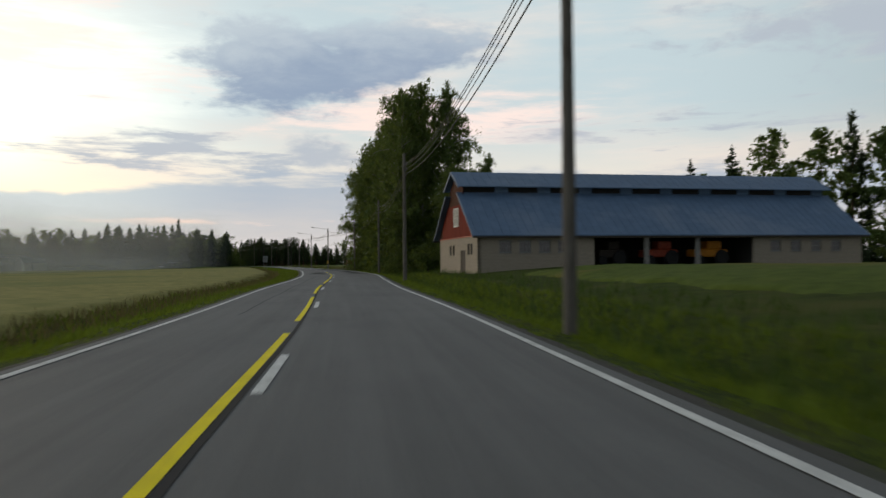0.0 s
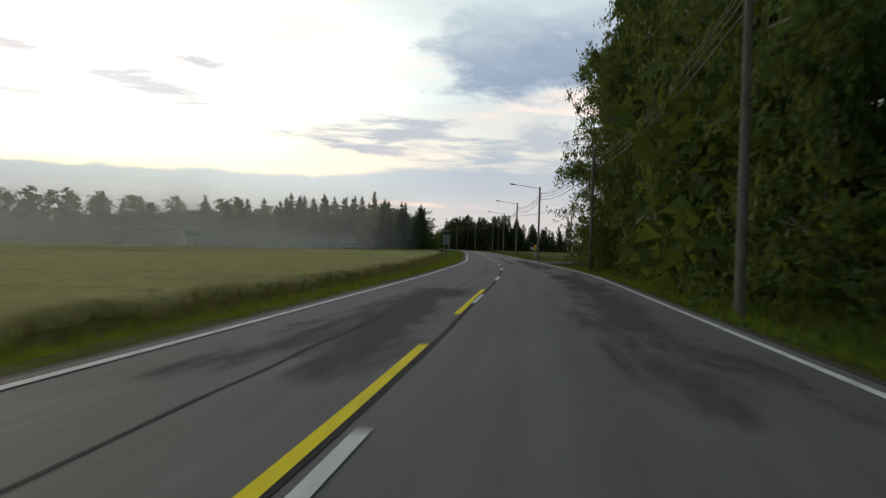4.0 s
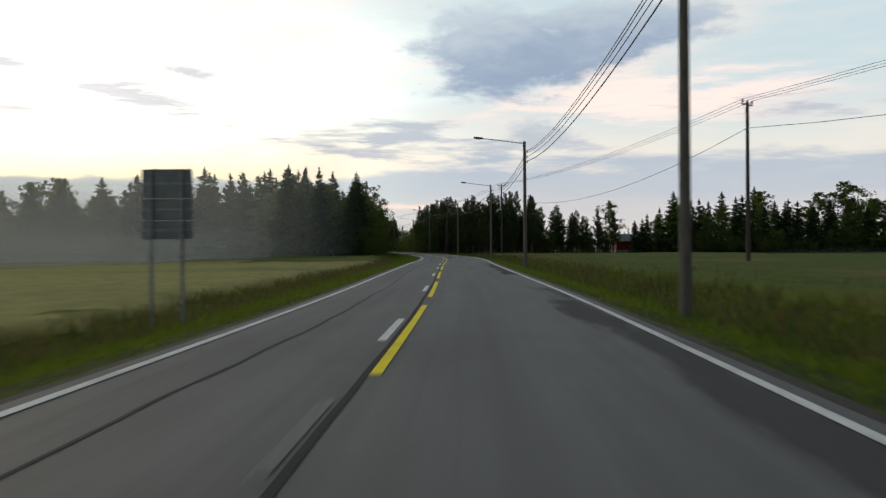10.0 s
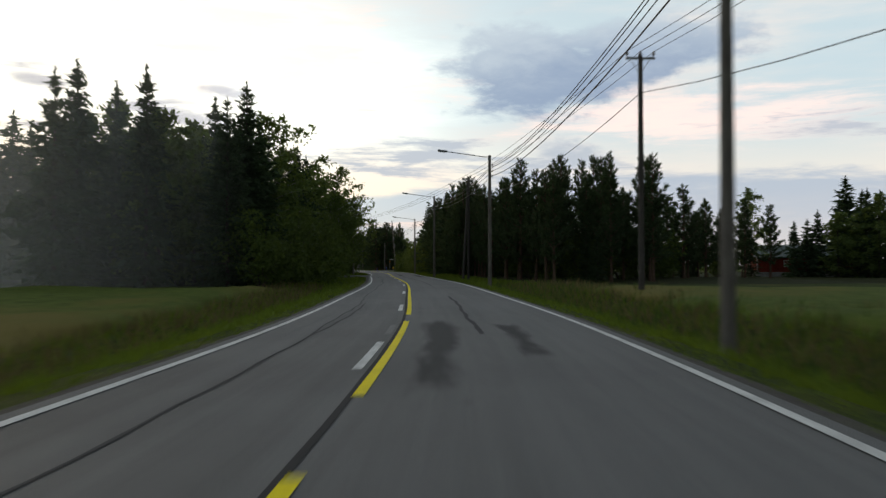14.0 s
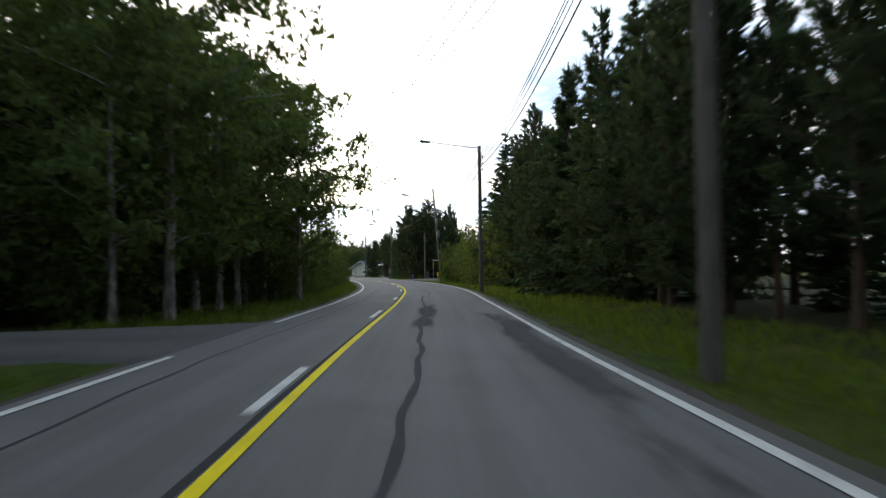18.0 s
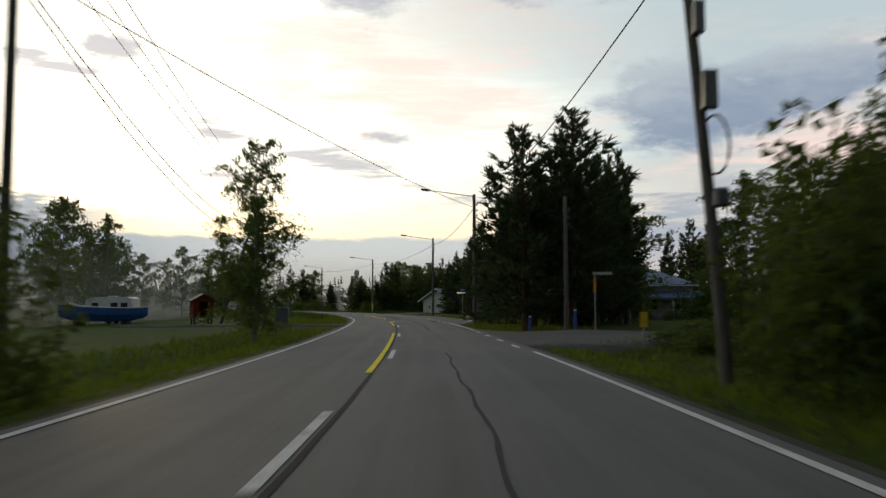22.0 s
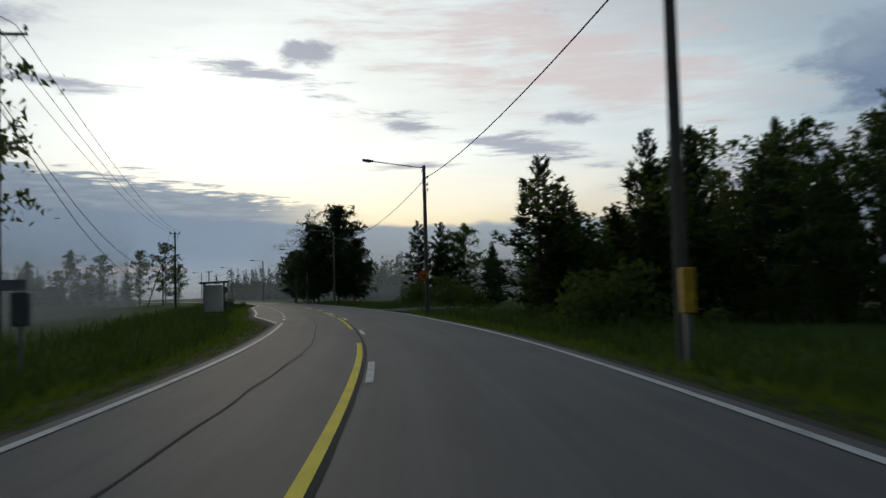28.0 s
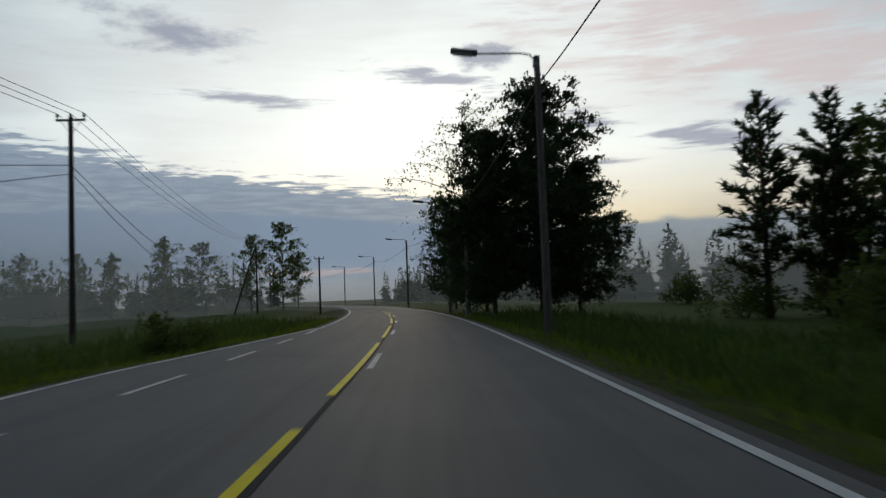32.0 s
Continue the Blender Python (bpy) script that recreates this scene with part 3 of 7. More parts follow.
# ---- the line of the road: distance along it and a point of its middle ----
# points of the road's middle every 20 m
MID = [
    (-0.64, 0.14), (-2.87, 19.91), (-5.47, 39.70), (-7.70, 59.57), (-10.14, 79.43), (-13.42, 99.14),
    (-16.96, 118.86), (-21.17, 138.37), (-25.92, 157.82), (-30.91, 177.18), (-35.76, 196.59), (-40.55, 216.00),
    (-45.71, 235.31), (-50.88, 254.64), (-55.92, 273.98), (-61.53, 293.17), (-68.20, 312.01), (-75.17, 330.73),
    (-82.73, 349.16), (-90.58, 367.61), (-98.20, 386.14), (-106.17, 404.42), (-115.06, 422.32), (-124.62, 439.84),
    (-134.79, 457.03), (-145.42, 473.95), (-156.63, 490.49), (-168.83, 506.34), (-181.51, 521.79), (-195.56, 535.97),
    (-210.84, 548.84), (-226.78, 560.82), (-243.29, 572.15), (-259.98, 583.22),
]
CENTRE = [(20.0 * k, x, y) for k, (x, y) in enumerate(MID)]
CENTRE = [(-160.0, 17.14, -158.02), (-80.0, 8.25, -78.94)] + CENTRE
for far_s, heading in ((680, 57.5), (720, 60), (760, 63), (800, 67), (880, 71), (960, 73), (1100, 74)):
    last = CENTRE[-1]
    CENTRE.append((float(far_s), last[1] - math.sin(radians(heading)) * (far_s - last[0]), last[2] + math.cos(radians(heading)) * (far_s - last[0])))
CS = np.array([c[0] for c in CENTRE], float)
CP = np.array([c[1:] for c in CENTRE], float)
SLOPE = np.gradient(CP, CS, axis=0)


def middle(s):
    """Points of the road's middle and their unit tangents."""
    s = np.atleast_1d(np.asarray(s, float))
    k = np.clip(np.searchsorted(CS, s) - 1, 0, len(CS) - 2)
    h = (CS[k + 1] - CS[k])[:, None]
    u = ((s - CS[k])[:, None]) / h
    a, b, ma, mb = CP[k], CP[k + 1], SLOPE[k] * h, SLOPE[k + 1] * h
    p = a * (2 * u**3 - 3 * u**2 + 1) + ma * (u**3 - 2 * u**2 + u) + b * (3 * u**2 - 2 * u**3) + mb * (u**3 - u**2)
    t = (a * (6 * u**2 - 6 * u) + ma * (3 * u**2 - 4 * u + 1) + b * (6 * u - 6 * u**2) + mb * (3 * u**2 - 2 * u)) / h
    return p, t / np.linalg.norm(t, axis=1)[:, None]


def across(s, d):
    """World x, y of points d metres to the right of the middle."""
    p, t = middle(s)
    d = np.broadcast_to(np.asarray(d, float), (len(p),))
    return p + np.stack([t[:, 1], -t[:, 0]], 1) * d[:, None]


FINE_S = np.arange(-160, 1100, 2.0)
FINE_P, FINE_T = middle(FINE_S)


def along(xy):
    """Distance along the road and to the right of it, for world points."""
    xy = np.atleast_2d(np.asarray(xy, float))
    out_s, out_d = np.empty(len(xy)), np.empty(len(xy))
    for i in range(0, len(xy), 4000):
        q = xy[i:i + 4000]
        k = ((q[:, None] - FINE_P[None])**2).sum(2).argmin(1)
        e = q - FINE_P[k]
        out_s[i:i + 4000] = FINE_S[k] + (e * FINE_T[k]).sum(1)
        out_d[i:i + 4000] = e[:, 0] * FINE_T[k][:, 1] - e[:, 1] * FINE_T[k][:, 0]
    return out_s, out_d


def half_width(s):
    return np.interp(s, [0, 60, 85, 122, 155, 185, 270, 360, 400, 422, 448, 475, 600, 612], [3.28, 3.3, 3.7, 3.75, 3.15, 3.05, 3.2, 3.1, 3.05, 3.35, 3.6, 3.35, 3.35, 3.45])


def outer_right(s):
    """Edge of the asphalt: wider at the bus bay and where side roads meet it."""
    return half_width(s) + 0.25 + np.interp(s, [500, 512, 536, 556], [0, 2.6, 2.6, 0])


def outer_left(s):
    return half_width(s) + 0.25 + np.interp(s, [600, 616, 655, 678], [0, 1.65, 1.65, 0])


def wobble(x, y, scale):
    return np.sin(x * 1.7 / scale + 1.3) * np.cos(y * 1.3 / scale) + 0.5 * np.sin(x * 3.1 / scale - y * 2.3 / scale)


JUNCTIONS = [(156, 1, 9, 0.0), (384, -1, 6, 0.0), (482, 1, 8, 0.0), (500, -1, 3.5, 0.0), (623, 1, 4.5, 0.0), (563, 1, 7, 0.0)]


def ground_z(s, d):
    """Height of the land: verge, ditch, then fields that fall away or rise a little."""
    s, d = np.asarray(s, float), np.asarray(d, float)
    edge = np.where(d > 0, outer_right(s), outer_left(s))
    a = np.abs(d) - edge
    left = -0.15 - np.interp(s, [300, 345], [0.5, 0.0]) - 0.030 * np.clip(a - 6, 0, 35) * np.interp(s, [400, 460, 600, 660], [0.25, 1, 1, 0.4])
    right = np.interp(s, [-40, 30, 110, 135], [0.1, 1, 1, 0]) * 0.85 * np.clip((a - 5) / 9, 0, 1) - 0.1 \
        - np.interp(s, [540, 570, 700], [0, 1, 0.8]) * 0.45 * np.clip((a - 3) / 8, 0, 1)
    side = np.where(d > 0, right, left)
    deep = np.interp(s, [0, 330, 350, 430, 460, 700], [0.55, 0.55, 0.25, 0.2, 0.4, 0.4])
    for sj, way, wide, _ in JUNCTIONS:
        near = np.clip(1.6 - np.abs(s - sj) / (wide * 0.75), 0, 1) * (np.sign(d) == way)
        deep = deep * (1 - near)
        side = side * (1 - near * np.clip(1.6 - a / 14, 0, 1))
    z = np.where(a < 0, -0.03, 0)
    z = np.where(a >= 0, np.interp(a, [0, 0.35], [-0.03, -0.06]) - deep * np.interp(a, [0.3, 1.0, 2.4, 3.2, 5.2], [0, 0.15, 1, 1, 0.0]), z)
    z = z + side * np.clip((a - 2.6) / 3.2, 0, 1)
    x, y = s, d
    return z + np.where(a > 0.4, 0.05 * wobble(x, y, 5.0), 0) * np.clip(a, 0, 1)


def height_at(x, y):
    s, d = along([(x, y)])
    return float(ground_z(s, d)[0])


def strip(name, s_values, d_rows, mats, index=None, lift=0.0, z=None):
    """A sheet along the road. d_rows: arrays of offsets, one for each line of vertices."""
    s_values = np.asarray(s_values, float)
    grid = []
    for row in d_rows:
        d = np.broadcast_to(np.asarray(row, float), s_values.shape)
        xy = across(s_values, d)
        zz = (ground_z(s_values, d) if z is None else np.full(len(d), z)) + lift
        grid.append(np.column_stack([xy, zz]))
    verts = np.concatenate(grid)
    n = len(s_values)
    i = np.arange(len(d_rows) - 1)[:, None] * n
    k = np.arange(n - 1)[None]
    faces = np.stack([i + k, i + n + k, i + n + k + 1, i + k + 1], -1).reshape(-1, 4)
    return raw_mesh(name, verts, faces, mats, index, smooth=True)


# ---- land ----
def land():
    s = np.arange(-160, 1090, 2.5)
    offs = np.array([0, 0.35, 1.0, 1.7, 2.4, 3.2, 4.2, 5.2, 6.5, 8, 11, 16, 24, 36, 50])
    rows = [-(outer_left(s) + o) for o in offs[::-1]] + [np.zeros(len(s))] + [outer_right(s) + o for o in offs]
    mid = (s[:-1] + s[1:]) / 2
    index = []
    zones = ["verge", "forest_floor", "lawn", "oats", "gravel", "crop"]
    for r in range(len(rows) - 1):
        a = (rows[r][0] + rows[r + 1][0]) / 2
        o = abs(a) - 3.5
        if a < 0:
            m = np.where(o < 0.4, 4, np.where((mid > 345) & (mid < 445) & (o > 3), 1, np.where((mid > 445) & (o > 4), 2, 0)))
            m = np.where((mid < 330) & (o > 6), 5, m)
        else:
            m = np.where(o < 0.5, 4, np.where((mid > 345) & (mid < 455) & (o > 4), 1, np.where((mid > 95) & (mid < 150) & (o > 5), 1, 0)))
            m = np.where((mid > 175) & (mid < 335) & (o > 5), 3, m)
            m = np.where((mid > 465) & (o > 4), 2, m)
        index.append(m)
    # outermost lines dip into the wider land
    me = strip("roadside", s, rows, [M[z] for z in zones], np.concatenate(index))
    for k in list(range(len(s))) + list(range((len(rows) - 1) * len(s), len(rows) * len(s))):
        me.vertices[k].co.z -= 1.2
    tagged(new("roadside_ground", me), "grassy verges, ditches and field edges beside the road", "ground", kind="structure")
    # the wider land, one sheet to the horizon, dipping under the roadside strip
    gx = np.concatenate([[-4500, -2500, -1500, -1000], np.arange(-760, 361, 10), [600, 1000, 2000, 4000]])
    gy = np.concatenate([[-4000, -2000, -900, -400], np.arange(-200, 1011, 10), [1300, 1800, 3000, 4500]])
    X, Y = np.meshgrid(gx, gy)
    xy = np.column_stack([X.ravel(), Y.ravel()])
    ss, dd = along(xy)
    z = ground_z(ss, np.where(np.abs(dd) < 40, np.sign(dd + 0.01) * 40, dd))
    z = np.where(np.abs(dd) < 44, z - 1.6, z - 0.3)
    z = np.where(np.abs(xy).max(1) > 1000, -1.5, z)
    n = len(gx)
    i = np.arange(len(gy) - 1)[:, None] * n
    k = np.arange(n - 1)[None]
    faces = np.stack([i + k, i + k + 1, i + n + k + 1, i + n + k], -1).reshape(-1, 4)
    tagged(new("ground", raw_mesh("ground", np.column_stack([xy, z]), faces, [M["farmland"]], smooth=True)),
           "flat farmland of ripening and green fields", "ground", kind="structure")


def crop_sheet(name, s0, s1, d0, d1, mat, label, tall):
    """The top of a standing crop, with an uneven face and a ragged edge."""
    s = np.arange(s0, s1, 1.5)
    steps = np.concatenate([[0, 0.25, 0.6], np.geomspace(1.2, abs(d1 - d0), 15)])
    sign = 1 if d1 > d0 else -1
    rows = []
    for k, o in enumerate(steps):
        ragged = 0.35 * np.sin(s * 0.9 + 0.4 * k) + 0.25 * np.sin(s * 2.3) if k < 3 else 0
        rows.append(d0 + sign * o + ragged)
    grid = []
    for k, row in enumerate(rows):
        d = np.broadcast_to(row, s.shape)
        up = (-0.2, 0.55, 0.85)[k] if k < 3 else 1.0
        ends = np.clip((s - s0) / 3.5, 0, 1) * np.clip((s[-1] - s) / 3.5, 0, 1)
        up = up * ends - 0.4 * (1 - ends) - (1.0 if k == len(rows) - 1 else 0)
        z = ground_z(s, d) + up * tall + (0.05 * wobble(s, d, 2.2) + 0.03 * np.sin(s * 5.1 + d * 7) if k else 0)
        grid.append(np.column_stack([across(s, d), z]))
    n = len(s)
    i = np.arange(len(rows) - 1)[:, None] * n
    k = np.arange(n - 1)[None]
    f = np.stack([i + k, i + n + k, i + n + k + 1, i + k + 1], -1).reshape(-1, 4)
    if sign < 0:
        f = f[:, ::-1]
    tagged(new(name, raw_mesh(name, np.concatenate(grid), f, [mat], smooth=True)), label, "field", kind="stuff")


# ---- road ----
def ribbon(s0, s1, d0, d1, lift, step=1.5, follow=None):
    """Vertices and quads of a painted strip between two offsets from the road's middle."""
    n = max(2, int(math.ceil((s1 - s0) / step)) + 1)
    s = np.linspace(s0, s1, n)
    a, b = across(s, d0 if not callable(d0) else d0(s)), across(s, d1 if not callable(d1) else d1(s))
    z = np.full(n, lift)
    verts = np.concatenate([np.column_stack([a, z]), np.column_stack([b, z])])
    k = np.arange(n - 1)
    return verts, np.stack([k, k + n, k + n + 1, k + 1], -1)


def paint(name, pieces, mat, parent, label=""):
    v, f = joined(pieces)
    ob = new(name, raw_mesh(name, v, f, [mat]))
    ob.parent = parent
    if label:
        tagged(ob, label)
    return ob


def centre_line(s):
    """The painted centre lies a little left of the asphalt's middle."""
    return np.interp(s, [12, 40, 81, 120, 160, 188, 275, 310, 362, 421, 451, 500, 526, 570, 616, 631, 653], [-0.44, -0.56, -0.72, -0.68, -0.62, -0.52, -0.61, -0.66, -0.68, -0.57, -0.5, -0.45, -0.55, -0.5, -0.5, -0.26, -0.14])


YELLOW_LEFT = [(4, 14.4), (17.4, 29.8), (33, 45.2), (48.8, 60.5), (63.1, 75.5), (78.6, 90.3), (95, 104), (463.5, 484.8), (497.5, 509.7),
               (519, 547), (567.5, 584.7), (593, 607), (609.7, 621.6), (625, 633.3), (636.6, 647), (649.7, 662), (665, 676), (679, 690), (693, 704), (707, 718)]
YELLOW_RIGHT = [(166.8, 176.4), (180.5, 191), (193.7, 204), (208.5, 218), (220.9, 230), (233, 242.3), (245.5, 254.8), (257.5, 263), (265.5, 275), (278.7, 290), (293, 303.4), (305.8, 452.4)]
WHITE_RIGHT = [(-5, -1.5), (7.7, 11), (22.5, 26), (37.7, 41.5), (52.3, 56.3), (67, 71), (81.3, 85.5), (467.4, 471), (480.6, 484), (494.4, 497.8), (507.5, 510.3),
               (522, 525.4), (535.5, 538), (548.5, 552), (561.6, 565), (575.6, 579), (589, 592), (603, 606.5), (615.3, 619), (627, 630), (640, 643.5),
               (653.6, 657.5), (667, 670.5), (680, 683.5), (693, 696.5), (706, 709.5)]
WHITE_MID = [(98, 101.5), (111, 115), (125.3, 129.5), (137.3, 140.5), (148.2, 152), (158.4, 161.6), (169, 171.8)]
WHITE_LEFT = [(184.5, 188), (197.3, 200.4), (211.4, 214.7), (223.7, 226.9), (236, 239.2), (248.2, 251.4), (259, 262), (268.4, 271.4), (282.2, 285.8), (295, 298.4),
              (307.5, 311), (321, 324.4), (335, 338.4), (348.9, 352.2), (361.8, 365.2), (375, 378.4), (389.5, 393.5), (403, 406), (418, 422), (430, 433.6), (442, 445.6), (453.9, 458)]


def road():
    s = np.arange(-160, 1090, 2.5)
    rows = [-outer_left(s), -outer_left(s) * 0.5, np.zeros(len(s)), outer_right(s) * 0.5, outer_right(s)]
    road_ob = tagged(new("road", strip("road", s, rows, [M["asphalt"]], z=0.0)), "worn grey asphalt country road with painted lines", "road", kind="structure")
    me = road_ob.data
    lane = me.uv_layers.new(name="lane")
    order = np.empty(len(me.loops), dtype=np.int32)
    me.loops.foreach_get("vertex_index", order)
    grid_d = np.concatenate([np.broadcast_to(row, s.shape) for row in rows])
    grid_s = np.tile(s, len(rows))
    lane.data.foreach_set("uv", np.column_stack([grid_d[order], grid_s[order]]).astype(np.float32).ravel())
    # solid edge lines, broken where side roads join
    for k, (s0, s1) in enumerate(((-100, 470), (545, 720))):
        paint("edge_line", [ribbon(s0, s1, lambda q: half_width(q) - 0.06, lambda q: half_width(q) + 0.06, 0.010)], M["white_paint"], road_ob)
    paint("edge_line", [ribbon(488, 505, lambda q: half_width(q) - 0.06, lambda q: half_width(q) + 0.06, 0.010)], M["white_paint"], road_ob)
    paint("edge_line", [ribbon(505, 553, lambda q: outer_right(q) - 0.32, lambda q: outer_right(q) - 0.20, 0.010)], M["white_paint"], road_ob)
    for s0, s1 in ((-100, 380), (388, 602), (672, 760)):
        paint("edge_line", [ribbon(s0, s1, lambda q: -half_width(q) - 0.06, lambda q: -half_width(q) + 0.06, 0.010)], M["white_paint"], road_ob)
    paint("edge_line", [ribbon(602, 676, lambda q: -outer_left(q) + 0.15, lambda q: -outer_left(q) + 0.27, 0.010)], M["white_paint"], road_ob)
    for a, b in YELLOW_LEFT:
        paint("yellow_line", [ribbon(a, b, lambda q: centre_line(q) - 0.17, lambda q: centre_line(q) - 0.05, 0.010)], M["yellow_paint"], road_ob)
    for a, b in YELLOW_RIGHT:
        paint("yellow_line", [ribbon(a, b, lambda q: centre_line(q) + 0.02, lambda q: centre_line(q) + 0.14, 0.010)], M["yellow_paint"], road_ob)
    for group, off in ((WHITE_RIGHT, 0.13), (WHITE_MID, -0.02), (WHITE_LEFT, -0.17)):
        for a, b in group:
            paint("white_dash", [ribbon(a, b, lambda q: centre_line(q) + off - 0.06, lambda q: centre_line(q) + off + 0.06, 0.010)], M["white_paint"], road_ob)
    for a in np.arange(472, 488, 4.2):
        paint("white_dash", [ribbon(a, a + 1.6, 3.2, 3.32, 0.010)], M["white_paint"], road_ob)
    for a in np.arange(506, 546, 4.4):
        paint("white_dash", [ribbon(a, a + 2.2, 3.2, 3.32, 0.010)], M["white_paint"], road_ob)
    for a in np.arange(606, 674, 6.4):
        paint("white_dash", [ribbon(a, a + 3.0, -3.42, -3.30, 0.010)], M["white_paint"], road_ob)
    for a in (134, 154.2, 205, 275, 300, 358, 410, 448):
        paint("worn_dash", [ribbon(a, a + 2.2, lambda q: centre_line(q) - 0.22, lambda q: centre_line(q) - 0.10, 0.009)], M["old_paint"], road_ob)
    # tar over the middle joint, and the long cracks in both lanes
    rng = random.Random(4)

    def wander(base, size, seed):
        return lambda q: base + 0.7 * size * (np.sin(q * 0.13 + seed) + 0.5 * np.sin(q * 0.41 + 2 * seed) + 0.25 * np.sin(q * 1.7 + seed))
    w0 = wander(-0.02, 0.03, 1.0)
    w = lambda q: w0(q) + centre_line(q)
    paint("tar_seam", [ribbon(-20, 720, lambda q: w(q) - 0.035, lambda q: w(q) + 0.035, 0.007)], M["tar"], road_ob)
    for s0, s1, base, size, wide, seed in ((20, 100, -2.1, 0.10, 0.03, 3.0), (100, 150, -1.6, 0.1, 0.03, 5.0), (170, 312, -2.05, 0.10, 0.035, 4.0),
                                      (300, 420, -2.3, 0.14, 0.03, 6.0), (335, 372, 0.75, 0.10, 0.05, 7.0), (368, 408, 0.55, 0.16, 0.07, 8.0), (300, 318, 1.0, 0.14, 0.08, 9.0),
                                      (406, 436, 0.8, 0.12, 0.03, 10.0), (436, 470, 1.0, 0.14, 0.04, 11.0), (488, 545, 1.15, 0.10, 0.07, 12.0), (560, 640, -1.9, 0.1, 0.025, 13.0)):
        c = wander(base, size, seed)
        paint("crack", [ribbon(s0, s1, lambda q: c(q) - 0.6 * wide * (0.7 + 0.6 * np.sin(q * 2.1)**2), lambda q: c(q) + 0.6 * wide * (0.7 + 0.6 * np.sin(q * 1.3)**2), 0.007, 0.5)], M["crack"], road_ob)
    # darker repair patches with uneven outlines
    for s0, s1, da, db, seed in ((86, 126, 1.2, 3.5, 1), (87, 105, -3.1, -0.8, 2), (127, 165, 0.9, 3.1, 3), (140, 164, 0.1, 0.75, 4), (166, 176, 0.2, 1.2, 9), (192, 226, 2.2, 3.3, 5), (235, 262, 2.3, 3.3, 6),
                                 (292, 304, -0.3, 0.6, 7), (296, 303, 1.2, 1.9, 11), (372, 392, 2.1, 3.1, 10), (516, 536, 0.2, 0.9, 12), (506, 514, 2.4, 3.0, 13), (384, 398, 0.3, 1.0, 14)):
        v, f = ribbon(s0, s1, da, db, 0.004, 1.0)
        ob = paint("asphalt_patch", [(v, f)], M["patch"], road_ob, "dark repair patch in the asphalt")
        half = len(v) // 2
        order = f.ravel()
        u, w = (order // half).astype(float), (order % half) / (half - 1)
        for layer, co in (("edge", np.column_stack([u, w])), ("lane", np.column_stack([da + (db - da) * u + seed * 7.3, s0 + (s1 - s0) * w]))):
            ob.data.uv_layers.new(name=layer).data.foreach_set("uv", co.astype(np.float32).ravel())
    return road_ob


def side_road(name, points, widths, mat, label, lift=0.012):
    """A side road or drive laid over the land, with a mouth that widens into the main road. points: along, to the right."""
    pts = np.array(points, float)
    k = np.linspace(0, len(pts) - 1, 40)
    s, d = (np.interp(k, np.arange(len(pts)), pts[:, i]) for i in (0, 1))
    wd = np.interp(k, np.arange(len(pts)), widths)
    rows = []
    for u in (-0.5, *np.linspace(-0.5, 0.5, 9), 0.5):
        skirt = len(rows) in (0, 10)
        ss = s + wd * u + (math.copysign(0.5, u) if skirt else 0)
        a = np.abs(d) - np.where(d > 0, outer_right(ss), outer_left(ss))
        z = np.where(a < 0.0, -0.05, np.maximum(ground_z(ss, d) + np.interp(a, [0, 1, 5], [0.04, 0.06, 0.15]), -0.03 - 0.02 * np.clip(a, 0, 30)))
        rows.append(np.column_stack([across(ss, d), z + lift - (0.4 if skirt else 0)]))
    n = len(s)
    i = np.arange(10)[:, None] * n
    j = np.arange(n - 1)[None]
    f = np.stack([i + j, i + n + j, i + n + j + 1, i + j + 1], -1).reshape(-1, 4)
    if pts[0, 1] < 0:
        f = f[:, ::-1]
    tagged(new(name, raw_mesh(name, np.concatenate(rows), f, [mat], smooth=True)), label, "side road", kind="structure")


land()
crop_sheet("barley_field", -60, 300, -8.6, -49, M["crop"], "pale ripening barley standing beside the road", 0.45)
crop_sheet("hay_field", 300, 338, -8.6, -28, M["oats"], "green unmown grass at the end of the barley", 0.4)
crop_sheet("hay_field", 180, 330, 8.5, 49, M["oats"], "green and ochre unmown field", 0.35)
crop_sheet("hay_field", 20, 62, 13.0, 49, M["oats"], "green and ochre unmown field", 0.2)
road()
side_road("yard_drive", [(156, 2.6), (157, 5), (159, 9), (162, 18), (166, 34)], [19, 14, 9, 8, 8], M["gravel"], "dark gravel drive into a yard")
side_road("lane", [(384, -2.6), (384, -5), (382, -9), (378, -22), (372, -45)], [9.5, 6.5, 4.4, 4, 4], M["side_asphalt"], "narrow paved lane into the trees")
side_road("side_road", [(481, 2.6), (481, 5), (480, 9), (478, 20), (474, 46)], [20, 14, 9, 7, 7], M["side_asphalt"], "paved side road joining the main road")
side_road("farm_track", [(500, -2.8), (501, -5.5), (504, -9), (510, -16), (522, -24)], [4, 3, 2.4, 2.4, 2.4], M["gravel"], "gravel farm track")
side_road("drive", [(624, 2.8), (623, 5), (622.5, 6.5), (622, 8), (621.5, 9.5)], [10.5, 6.5, 4.6, 3.8, 2.6], M["gravel"], "gravel drive to a garden")
side_road("forecourt", [(560, 2.8), (561, 6), (566, 10), (572, 15), (578, 20)], [16, 12, 9, 8, 6], M["gravel"], "gravel forecourt before a small shed")

